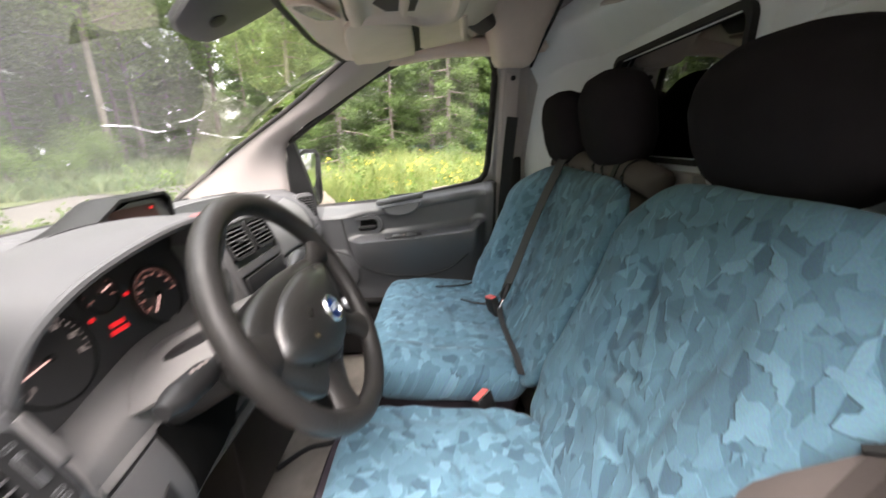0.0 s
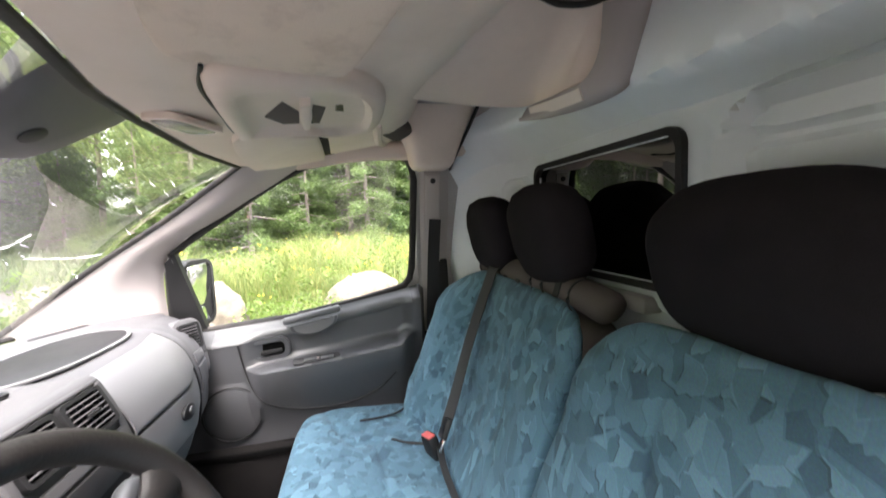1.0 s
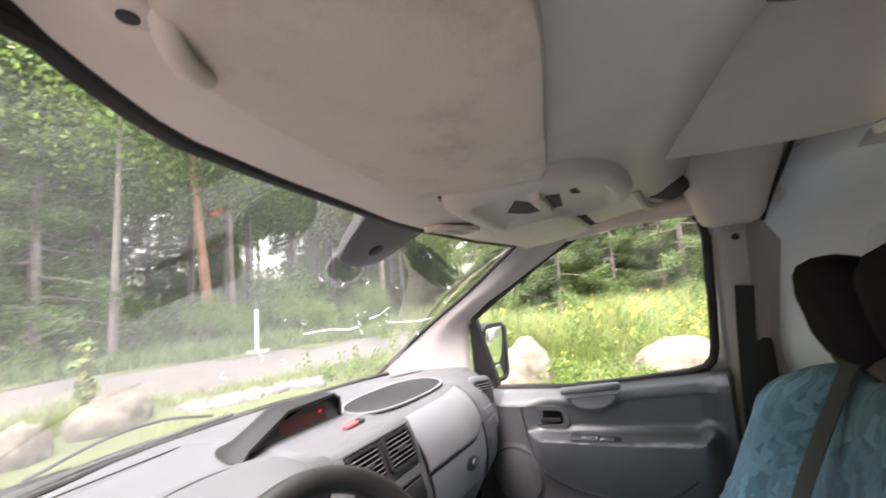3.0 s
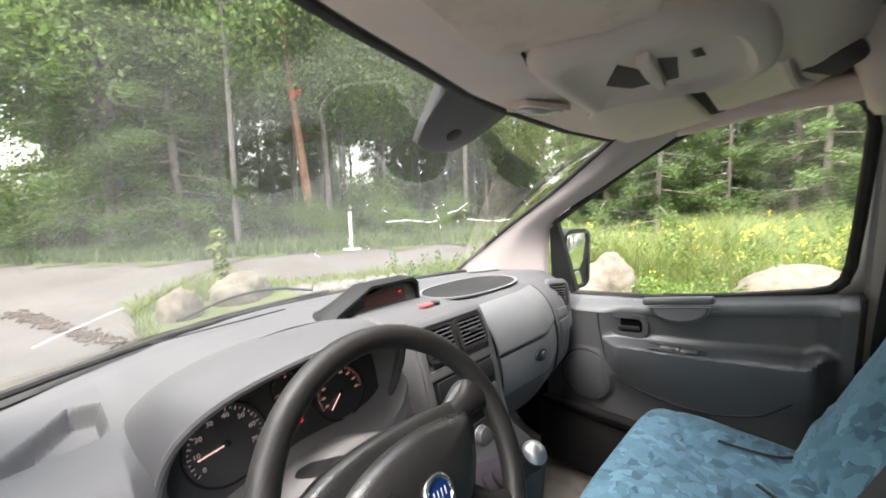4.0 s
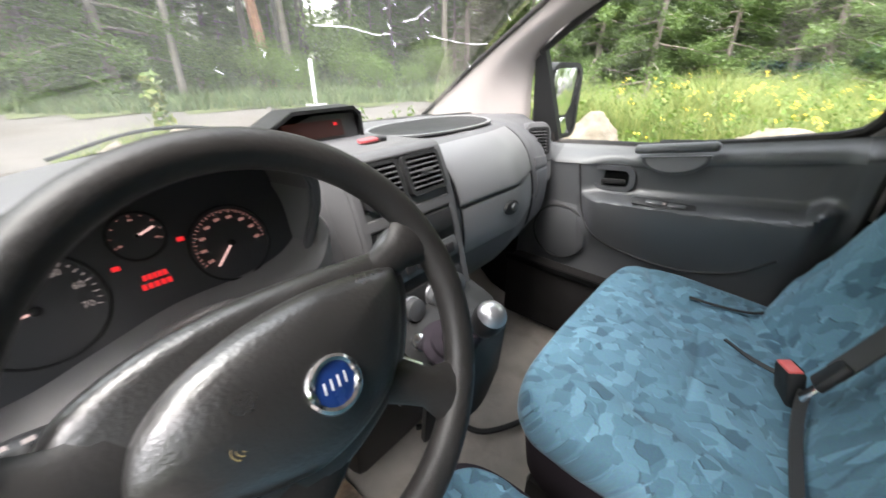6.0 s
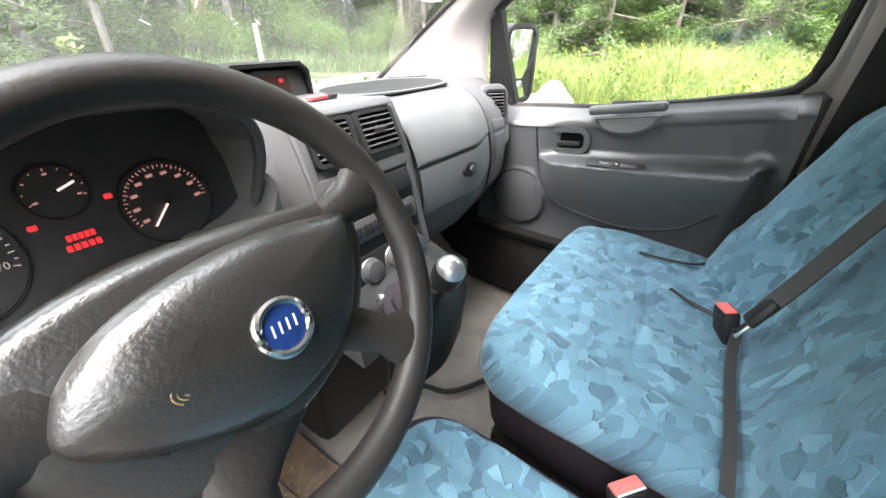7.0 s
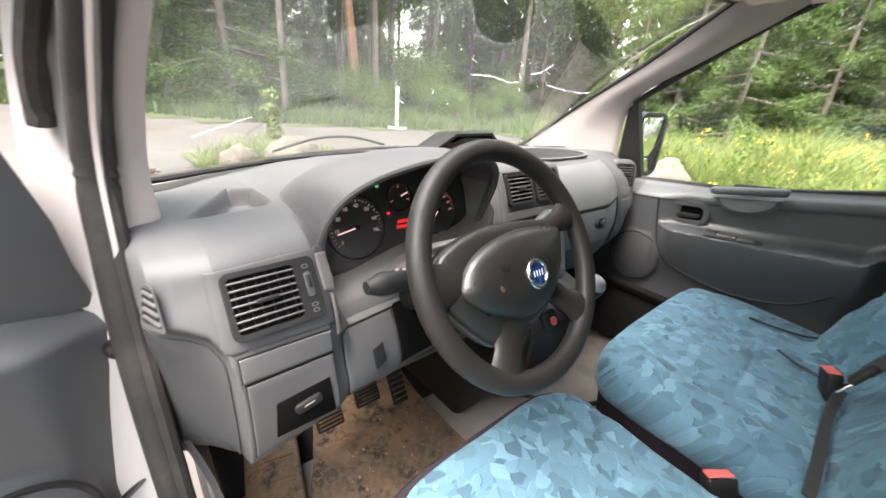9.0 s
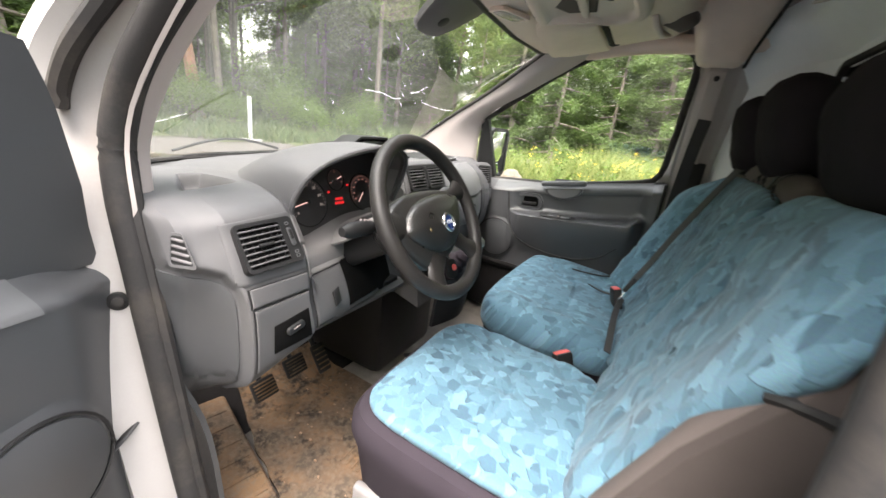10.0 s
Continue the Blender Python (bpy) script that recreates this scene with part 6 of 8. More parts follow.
for k in range(3):
    part("stalk_mark", box((0.006, 0.003, 0.0015), pose(-0.545 - 0.012 * k, 0.095, 1.232 + 0.002 * k, 40, 0, 0), 0), M_GNUM, sl)
part("stalk", tube(smooth_path([(-0.33, 0.105, 1.215), (-0.28, 0.100, 1.235), (-0.235, 0.098, 1.250), (-0.205, 0.098, 1.255)], 4), [0.009] * 6 + [0.012, 0.016, 0.019, 0.020, 0.018, 0.012, 0.005], 12), M_DOOR, col, "grey wiper stalk")
key = thing("ignition_key", (-0.235, 0.10, 1.03), "black key fob with a red button hanging in the ignition", "car key")
part("fob", prism(rrect(0.034, 0.058, 0.014, 5), 0.014, axes_pose((-0.218, 0.062, 1.045), (1, 0.2, 0), (-0.45, -0.85, 0.3)), 0.004), M_BLACK, key)
part("button", prism(rrect(0.012, 0.017, 0.005, 5), 0.004, axes_pose((-0.220, 0.056, 1.052) , (1, 0.2, 0), (-0.45, -0.85, 0.3)) @ Matrix.Translation((0, 0, 0.012)), 0.001), M_RED, key, "red fob button")
part("blade", tube([(-0.222, 0.068, 1.075), (-0.27, 0.12, 1.11), (-0.34, 0.15, 1.13)], 0.006, 6), M_CHROME, key)

# ---- seats ----
def fold(x, y, seed):
    """Soft creases of a loose cover: long narrow valleys, in the cover's own plane."""
    n1 = noise.noise(Vector((x * 2.2 + seed, y * 8.5 - x * 1.5, seed)))
    n2 = noise.noise(Vector((x * 7.0 - seed, y * 2.6 + x * 2.0, seed + 4)))
    return -0.011 * (1 - min(1.0, abs(n1) * 2.2)) ** 5 - 0.006 * (1 - min(1.0, abs(n2) * 2.4)) ** 5


def pillow(m, a, b, n, rings, wob=0.0, seed=0.0, cols=64, taper=0.0, creased=False):
    """Rounded cushion: superellipse rings (inset, height) in the pose m, closed at both ends."""
    rows = []
    if creased:
        cols = 128
        ins = [r[0] for r in rings] + [min(a, b) - 0.004]
        hs = [r[1] for r in rings] + [rings[-1][1]]
        path = smooth_path([(i, h, 0) for i, h in zip(ins, hs)], 4)
        rings = [(p.x, p.y) for p in path]
        tail = [r for r in rings if r[0] < 0.19]
        rings = tail + [(q, rings[-1][1]) for q in np.linspace(0.19, min(a, b) - 0.004, 14)]
    up_ = m.to_3x3() @ Vector((0, 0, 1))
    for ins, h in rings:
        row = []
        for k in range(cols):
            t = k * math.tau / cols
            c, s = math.cos(t), math.sin(t)
            x = math.copysign(abs(c) ** (2 / n), c) * max(0.0, a - ins)
            y = math.copysign(abs(s) ** (2 / n), s) * max(0.0, b - ins)
            x *= 1 - taper * (y / b)
            p = m @ Vector((x, y, h))
            if wob:
                p = p + up_ * wob * noise.noise(p * 9 + Vector((seed, 0, 0)))
                p = p + up_ * wob * 0.5 * noise.noise(p * 24 + Vector((seed, 3, 0)))
            if creased:
                p = p + up_ * fold(x, y, seed) * sstep(0.0, 0.05, ins)
            row.append(p)
        rows.append(row)
    bm = loft(rows, close_v=True)
    bm.verts.ensure_lookup_table()
    for i in (0, len(rows) - 1):
        bm.faces.new([bm.verts[i * cols + k] for k in range(cols)])
    return bm


def seat_base(m, a, b, cover_rings, cover_mat, st_, side_mat, tag):
    part("cushion", pillow(m, a, b, 5.5, [(0.05, -0.26), (0.03, -0.22), (0.012, -0.10), (0.0, -0.06), (0.0, -0.03), (0.010, -0.012), (0.04, -0.003), (0.10, -0.003)], 0.0), side_mat, st_, tag)
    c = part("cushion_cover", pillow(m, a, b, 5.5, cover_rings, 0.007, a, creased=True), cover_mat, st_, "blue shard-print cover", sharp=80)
    planar_uv(c, (1, 0, 0), (0, 1, 0.5))
    return c


def seat_back(m, a, b, cover_rings, st_, side_mat, bolster=0.0, bare_side=False):
    rest = pillow(m, a, b, 5.0, [(0.07, -0.16), (0.025, -0.148), (0.006, -0.12), (0.0, -0.07), (0.0, -0.03), (0.004, -0.012), (0.016, -0.004), (0.05, 0.0), (0.12, 0.0)], 0.0, taper=0.03)
    cover = pillow(m, a, b, 5.0, cover_rings, 0.010, a + 2, taper=0.03, creased=True)
    # the outer side bolster leans forward
    fwd = m.to_3x3() @ Vector((0, 0, 1))
    for v, edge in [(v, (0.58, 0.68)) for v in rest.verts] + [(v, (0.40, 0.60)) for v in cover.verts]:
        lz = (m.inverted() @ v.co).z
        v.co += fwd * bolster * sstep(*edge, v.co.x) * sstep(1.44, 1.20, v.co.z) * sstep(-0.12, -0.02, lz)
    if bare_side:
        # the cover stops short of the outer bolster, which stands proud in grey-brown cloth
        cx = m.translation.x
        for v in cover.verts:
            if v.co.x < cx:
                v.co.x = cx + (v.co.x - cx) * (cx - interp([0.90, 1.09, 1.15, 1.21, 1.25, 1.30], [-0.600, -0.604, -0.632, -0.664, -0.682, -0.690], v.co.z)) / (a + 0.003)
        for v in rest.verts:
            lz = (m.inverted() @ v.co).z
            v.co += fwd * 0.026 * sstep(-0.575, -0.635, v.co.x) * sstep(1.26, 1.08, v.co.z) * sstep(-0.12, -0.02, lz)
        # the outer flank's shade painted as a darker cloth, a pale roll left along its front
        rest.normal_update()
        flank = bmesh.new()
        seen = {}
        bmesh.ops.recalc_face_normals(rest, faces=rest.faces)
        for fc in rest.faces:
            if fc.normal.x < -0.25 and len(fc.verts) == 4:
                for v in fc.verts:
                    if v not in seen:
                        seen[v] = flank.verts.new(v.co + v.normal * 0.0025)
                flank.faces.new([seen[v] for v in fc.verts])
        part("flank", flank, M_FLANK, st_, "cloth flank of the backrest with its shade painted in")
    part("backrest", rest, side_mat, st_, "grey-brown cloth backrest")
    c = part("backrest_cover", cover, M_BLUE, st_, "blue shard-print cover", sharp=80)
    planar_uv(c, (1, 0.55, 0), (0, 0.3, 0.95))
    return c


def headrest(x, y, z, w, h, name_parent, tiltx=-14):
    hm = pose(x, y, z, tiltx, 0, 0) @ axes_pose((0, 0, 0), (-1, 0, 0), (0, 1, 0))
    hr = part("headrest", pillow(hm, w, h, 2.7, [(w * 0.55, -0.075), (w * 0.30, -0.066), (w * 0.12, -0.048), (w * 0.02, -0.018), (0.0, 0.008), (w * 0.06, 0.034), (w * 0.2, 0.052), (w * 0.42, 0.062), (w * 0.7, 0.064)], 0.006, x, 48), M_HREST, name_parent, "black knit headrest cover", sharp=80)
    for dx in (-0.06, 0.06):
        part("headrest_post", tube([(x + dx, y - 0.012, z - h * 0.8), (x + dx, y + 0.012, z - h - 0.07)], 0.006, 8), M_CHROME, hr)
    return hr


COVER_TOP = [(0.004, -0.085), (-0.004, -0.06), (-0.004, -0.02), (0.008, 0.008), (0.036, 0.020), (0.09, 0.025), (0.14, 0.023), (0.19, 0.022)]
COVER_DRV = [(0.050, -0.012), (0.030, -0.002), (0.026, 0.0125), (0.036, 0.020), (0.06, 0.023), (0.09, 0.025), (0.14, 0.021), (0.19, 0.020)]
COVER_BACK = [(0.016, -0.016), (0.0, -0.010), (-0.003, 0.004), (0.010, 0.022), (0.045, 0.033), (0.10, 0.034), (0.16, 0.029), (0.20, 0.026)]

ds = thing("driver_seat", (-0.392, -0.2, 0.50), "driver's seat in a blue shard-print cover with black headrest", "car seat")
cm = pose(-0.392, -0.178, 0.850, 3.0, 0, 0)
seat_base(cm, 0.262, 0.248, COVER_DRV, M_BLUE, ds, M_SEATDARK, "dark plum cloth seat cushion")
bmx = axes_pose((-0.392, -0.505, 1.095), (-1, 0, 0), (0, math.cos(radians(22)), math.sin(radians(22))))
seat_back(bmx, 0.285, 0.318, COVER_BACK, ds, M_SEATGREY, bare_side=True)
headrest(-0.385, -0.645, 1.490, 0.166, 0.118, ds)
part("cover_strap", tube(smooth_path([(-0.652, -0.540, 1.204), (-0.667, -0.562, 1.211), (-0.673, -0.60, 1.210), (-0.670, -0.66, 1.204)], 5), 0.008, 8), M_BLACK, ds, "black strap holding the seat cover")
part("seat_box", span((-0.60, -0.45, 0.50), (-0.19, 0.0, 0.62), 0.02), M_BLACK, ds)
part("side_shield", span((-0.640, -0.40, 0.54), (-0.615, 0.02, 0.67), 0.009, 3), M_HOOD, ds, "pale grey plastic side shield")

ps = thing("passenger_bench", (0.30, -0.2, 0.50), "double passenger bench in a blue shard-print cover with two black headrests", "car bench seat")
cm = pose(0.335, -0.195, 0.862, 3.0, 0, 0)
seat_base(cm, 0.362, 0.248, COVER_TOP, M_BLUE, ps, M_SEATDARK, "dark cloth bench cushion")
bmx = axes_pose((0.298, -0.512, 1.085), (-1, 0, 0), (0, math.cos(radians(22)), math.sin(radians(22))))
seat_back(bmx, 0.388, 0.315, [(r[0] + 0.004, r[1]) for r in COVER_BACK], ps, M_SEATGREY, 0.085)
headrest(0.135, -0.635, 1.515, 0.140, 0.128, ps)
headrest(0.470, -0.620, 1.505, 0.140, 0.125, ps)
part("cover_slit", tube(smooth_path([(0.560, -0.155, 0.888), (0.562, -0.22, 0.888), (0.580, -0.29, 0.889), (0.640, -0.345, 0.892)], 5), 0.005, 8, flat=0.6), M_BLACK, ps, "dark slit in the bench cover")
part("shoulder_roll", tube(smooth_path([(-0.078, -0.668, 1.362), (-0.04, -0.665, 1.375), (0.10, -0.655, 1.392), (0.30, -0.65, 1.395), (0.50, -0.648, 1.395), (0.655, -0.645, 1.375)], 5), [0.016, 0.028, 0.034, 0.037] + [0.038] * 19 + [0.034, 0.028, 0.016], 14), M_SEATGREY, ps, "grey-brown cloth shoulder of the bench")
for x in (0.005, 0.125, 0.185, 0.405, 0.585):
    part("cover_strap", tube([(x, -0.652 + 0.040 * math.cos(a), interp([-0.04, 0.10, 0.30, 0.50, 0.655], [1.375, 1.392, 1.395, 1.395, 1.375], x) + 0.040 * math.sin(a)) for a in np.linspace(0, math.tau, 24)[:-1]], 0.005, 6, closed=True, flat=0.4), M_BLACK, ps, "thin black strap round the shoulder")
for x in (0.06, 0.27, 0.36, 0.55):
    part("cover_strap", ribbon(smooth_path([(x, -0.612, 1.375), (x, -0.628, 1.415), (x, -0.655, 1.432), (x, -0.69, 1.42)], 4), 0.022, 0.003, (1, 0, 0)), M_BLACK, ps, "black elastic cover strap")
part("seat_box", span((0.02, -0.45, 0.50), (0.64, 0.0, 0.62), 0.02), M_BLACK, ps)

# ---- belts and buckles ----
cb = thing("lap_belt", (0.30, -0.36, 0.86), "grey webbing belt with chrome tongue lying over the bench back", "seat belt")
part("webbing", ribbon(smooth_path([(0.415, -0.655, 1.43), (0.405, -0.600, 1.408), (0.392, -0.570, 1.36), (0.345, -0.490, 1.20), (0.300, -0.428, 1.06), (0.275, -0.392, 0.985)], 6), 0.046, 0.003, (1, 0.1, 0.3)), M_BELT, cb)
part("tongue", box((0.058, 0.016, 0.058), pose(0.274, -0.390, 0.980, 25, 18, 0), 0.005), M_BLACK, cb)
part("tongue_plate", box((0.030, 0.005, 0.050), pose(0.268, -0.379, 0.945, 25, 15, 0), 0.001), M_CHROME, cb, "chrome belt tongue")
part("webbing", ribbon(smooth_path([(0.300, -0.378, 0.915), (0.255, -0.374, 0.903), (0.19, -0.372, 0.899), (0.10, -0.374, 0.898), (0.02, -0.378, 0.894), (-0.05, -0.382, 0.875)], 5), 0.020, 0.003, (0.0, 1, 0.35)), M_BELT, cb)


def buckle(x, y, z, rx, ry, rz, label):
    b = thing("belt_buckle", (x, y, z - 0.04), label, "belt buckle", "belt buckles")
    m = pose(x, y, z, rx, ry, rz)
    part("body", box((0.054, 0.030, 0.090), m, 0.006, 3), M_BLACK, b)
    part("button", box((0.046, 0.022, 0.006), m @ pose(0, 0.001, 0.0455), 0.002), M_RED, b, "red release button")
    part("slot", box((0.044, 0.004, 0.002), m @ pose(0, -0.011, 0.0460), 0), M_CHROME, b)
    return b


buckle(0.318, -0.362, 0.895, -12, 12, 20, "black belt buckle with red button standing on the bench")
buckle(-0.100, -0.285, 0.806, -18, -8, -42, "black belt buckle with red button between the seats")
lb = thing("buckle_strap", (0.35, -0.30, 0.893), "thin black strap lying on the blue bench", "strap")
part("strap", ribbon(smooth_path([(0.335, -0.355, 0.905), (0.375, -0.30, 0.893), (0.41, -0.25, 0.894)], 4), 0.009, 0.003, (1, 0.6, 0)), M_BLACK, lb)
ob_ = thing("passenger_belt", (0.72, -0.48, 0.9), "black belt webbing hanging down the pillar", "seat belt")
part("webbing", ribbon(smooth_path([(0.728, -0.478, 1.56), (0.735, -0.470, 1.45), (0.755, -0.462, 1.25), (0.765, -0.455, 1.0), (0.765, -0.45, 0.75)], 6), 0.046, 0.003, (0, 1, 0)), M_BLACK, ob_)
part("belt_cover", box((0.02, 0.06, 0.46), pose(0.765, -0.505, 1.17, 0, 8, 0), 0.008, 3), M_BLACK, ob_, "black plastic belt cover")

# ---- gear lever and console ----
cs = thing("gear_console", (-0.04, 0.25, 0.80), "dark lower console with gear lever gaiter", "console")
rows = lerp_rows([[Vector((-0.155, y, z)) for y, z in ((0.25, 1.02), (0.16, 0.99), (0.12, 0.93), (0.13, 0.80))], [Vector((-0.03, y, z)) for y, z in ((0.23, 1.03), (0.13, 1.00), (0.09, 0.93), (0.10, 0.80))], [Vector((0.095, y, z)) for y, z in ((0.25, 1.02), (0.16, 0.99), (0.12, 0.93), (0.13, 0.80))]], 6)
part("housing", thick(rows, 0.012, (0, -1, 0.5)), M_BLACK, cs)
gaiter = []
for k in range(9):
    s = k / 8
    rr = 0.052 * (1 - s) + 0.016 * s + (0.006 if k % 2 else 0)
    c = Vector((-0.075, 0.15, 0.975)).lerp(Vector((-0.09, 0.075, 1.055)), s)
    gaiter.append([c + Vector((rr * math.cos(a), rr * 0.8 * math.sin(a), rr * 0.45 * math.sin(a))) for a in np.linspace(0, math.tau, 20)[:-1]])
part("gaiter", loft(gaiter, close_v=True, caps=True), M_SEATDARK, cs)
gl_ = thing("gear_lever", (-0.09, 0.075, 1.04), "gear lever with a black ball knob and chrome cap", "gear lever")
part("shaft", tube([(-0.088, 0.085, 1.04), (-0.093, 0.055, 1.085)], 0.008, 8), M_BLACK, gl_)
km = axes_pose((-0.096, 0.046, 1.092), (1, 0, 0), (-0.1, -0.45, 0.88))
part("knob", dome(rrect(0.050, 0.050, 0.0245, 6), [(0.45, -0.034), (0.75, -0.026), (0.96, -0.010), (1.0, 0.004), (0.93, 0.014)], km), M_BLACK, gl_)
part("cap", dome(rrect(0.050, 0.050, 0.0245, 6), [(0.93, 0.012), (0.92, 0.016), (0.75, 0.024), (0.45, 0.029), (0.15, 0.031)], km), M_SILVER, gl_, "chrome knob cap")
part("lighter", disc(0.016, 0.012, axes_pose((-0.125, 0.17, 0.995), (1, 0, 0), (0, -0.7, 0.7)), 20), M_CHROME, cs, "chrome cigarette lighter ring")

# ---- floor: mat, pedals, cable ----
mt = []
for u in np.linspace(0, 1, 40):
    col_ = []
    for y in np.linspace(-0.12, 0.62, 50):
        left = interp([-0.12, 0.10, 0.36, 0.60], [-0.76, -0.71, -0.618, -0.515], y) + 0.012 * noise.noise(Vector((y * 14, 3, 0)))
        x = left + (-0.20 - left) * u
        z = interp([-0.2, 0.50, 0.60, 0.74], [0.50, 0.50, 0.53, 0.68], y) + 0.014 + 0.005 * noise.noise(Vector((x * 5, y * 5, 0)))
        z += 0.003 * noise.noise(Vector((x * 19, y * 19, 4)))
        col_.append((x, y, z))
    mt.append(col_)
mat_ = solid("floor_mat", thick(mt, 0.006, (0, 0, 1)), M_MAT, "brown dusty rubber mat with tread ribs in the footwell", "floor mat", at=(-0.49, 0.25, 0.5))
ribs = [box((0.13, 0.007, 0.003), pose(-0.44, 0.02 + 0.020 * k, 0.5165, 0, 0, 4), 0.001, 1) for k in range(9)]
ribs += [box((0.007, 0.50, 0.004), pose(x, 0.20, 0.5175, 0, 0, 2), 0.001, 1) for x in (-0.30,)]
part("tread_ribs", join(*ribs), M_MAT, mat_, "worn raised ribs of the mat")
rs = thing("foot_rest", (-0.72, 0.45, 0.51), "worn grey foot rest beside the pedals", "foot rest")
part("pad", box((0.13, 0.40, 0.03), pose(-0.690, 0.40, 0.540, 10, 0, -14), 0.012, 3), M_MAT, rs)
for k in range(6):
    part("rib", box((0.10, 0.010, 0.006), pose(-0.690, 0.40, 0.540, 10, 0, -14) @ pose(0, (k - 2.5) * 0.055, 0.0155), 0.002), M_MAT, rs)


def pedal(x, y, z, w, h, label):
    p = thing("pedal", (x, y, z), label, "pedal", "driver's pedals")
    m = pose(x, y, z, 58, 0, 0)
    part("pad", box((w, h, 0.014), m, 0.005), M_RUBBER, p)
    for k in range(5):
        part("tread", box((w * 0.86, 0.004, 0.006), m @ pose(0, (k - 2) * h / 6, 0.009), 0.001), M_MAT, p)
    part("lever", tube(smooth_path([(x, y + 0.01, z), (x, y + 0.06, z + 0.08), (x, y + 0.08, z + 0.25)], 4), 0.008, 8), M_BLACK, p)


pedal(-0.52, 0.47, 0.62, 0.075, 0.06, "clutch pedal with a dusty ribbed rubber pad")
pedal(-0.40, 0.48, 0.63, 0.075, 0.06, "brake pedal with a dusty ribbed rubber pad")
pedal(-0.30, 0.47, 0.61, 0.05, 0.10, "accelerator pedal with a dusty ribbed pad")
rng = random.Random(11)
bms = []
for k in range(70):
    x, y = rng.uniform(-0.74, -0.22), rng.uniform(-0.05, 0.56)
    s = rng.uniform(0.0015, 0.005)
    bms.append(box((s * rng.uniform(1, 2), s, s * 0.7), pose(x, y, interp([-0.2, 0.50, 0.60], [0.50, 0.50, 0.53], y) + 0.022, 0, 0, rng.uniform(0, 180)), 0))
solid("floor_crumbs", join(*bms), M_LEDGE, "crumbs of dry soil and leaves on the floor mat", "dirt", "stuff")
wire = thing("floor_cable", (0.05, 0.2, 0.505), "black cable lying across the grey floor", "cable")
part("cable", tube(smooth_path([(0.02, 0.33, 0.512), (0.10, 0.26, 0.512), (0.13, 0.18, 0.512), (0.22, 0.12, 0.512), (0.38, 0.06, 0.512)], 6), 0.008, 8), M_BLACK, wire)
tr_ = thing("door_pocket", (0.74, 0.1, 0.52), "black plastic door bottom pocket", "door pocket")
# bin and lip coloured near black for the shade under the dash
part("bin", span((0.655, -0.30, 0.52), (0.735, 0.45, 0.775), 0.02, 3), M_DARKFLOOR, tr_)
part("lip", span((0.646, -0.30, 0.762), (0.662, 0.45, 0.784), 0.005, 2), M_VOID, tr_, "lip of the pocket, blackened for the footwell shade")

# ---- overhead fittings ----
vz = 1.741
vo = smooth_path([(-0.640, -0.120, 0), (-0.632, -0.172, 0), (-0.605, -0.235, 0), (-0.552, -0.264, 0), (-0.40, -0.226, 0), (-0.245, -0.182, 0), (-0.225, -0.150, 0), (-0.248, -0.04, 0), (-0.268, 0.008, 0), (-0.40, -0.022, 0), (-0.575, -0.066, 0)], 4, closed=True)
vs_ = thing("sun_visor", (-0.43, -0.12, 1.75), "beige stained sun visor folded up against the headliner", "sun visor")
vm_ = Matrix.Translation((0, 0, vz))
part("panel", dome([(p.x, p.y) for p in vo], [(0.95, 0.016), (0.99, 0.014), (1.0, 0.0085), (0.994, 0.004), (0.975, 0.001), (0.94, 0.0), (0.6, -0.001)], vm_), M_VISOR, vs_)
part("pivot_arm", tube(smooth_path([(-0.632, -0.116, 1.748), (-0.625, -0.110, 1.737), (-0.611, -0.098, 1.735), (-0.597, -0.086, 1.741)], 5), 0.0065, 10), M_LINER, vs_, "beige pivot arm")
part("pivot_plate", disc(0.013, -0.012, pose(-0.641, -0.107, 1.755), 24, 0.004), M_LINER, vs_)
part("pivot_screw", disc(0.0045, -0.0015, pose(-0.641, -0.107, 1.7432), 14, 0), M_BLACK, vs_, "dark screw hole")
part("clip", box((0.025, 0.02, 0.015), pose(-0.262, 0.012, 1.762), 0.004), M_LINER, vs_)
pv = thing("sun_visor", (0.42, -0.03, 1.76), "beige sun visor of the passenger folded up", "sun visor")
po = smooth_path([(0.13, 0.045, 0), (0.24, -0.085, 0), (0.30, -0.098, 0), (0.60, -0.092, 0), (0.645, -0.07, 0), (0.640, 0.06, 0), (0.60, 0.115, 0), (0.35, 0.10, 0)], 4, closed=True)
part("panel", rim_drop([(p.x, p.y) for p in po], [(1.0, -0.004), (1.0, 0.006), (0.985, 0.012), (0.95, 0.015), (0.6, 0.016), (0.3, 0.016)], liner_z), M_LINER, pv)
# flat plate in the dark seat colour, painted as the visor's shade
part("shadow_gap", rim_drop([(0.225, -0.088), (0.26, -0.118), (0.62, -0.120), (0.66, -0.10), (0.66, -0.085), (0.28, -0.095)], [(1.0, -0.004), (1.0, 0.0025), (0.5, 0.0025)], liner_z), M_SEATDARK, pv, "dark plate painted as the shade behind the visor")
oc = thing("overhead_console", (-0.03, -0.1, 1.75), "beige overhead console with finger recesses and a small grille", "overhead console")
co = smooth_path([(-0.215, -0.015, 0), (-0.13, 0.012, 0), (0.09, 0.040, 0), (0.120, 0.030, 0), (0.185, -0.085, 0), (0.25, -0.130, 0), (0.285, -0.175, 0), (0.26, -0.235, 0), (0.13, -0.250, 0), (-0.02, -0.238, 0), (-0.125, -0.190, 0), (-0.195, -0.085, 0)], 5, closed=True)
co = [(p.x, p.y) for p in co]
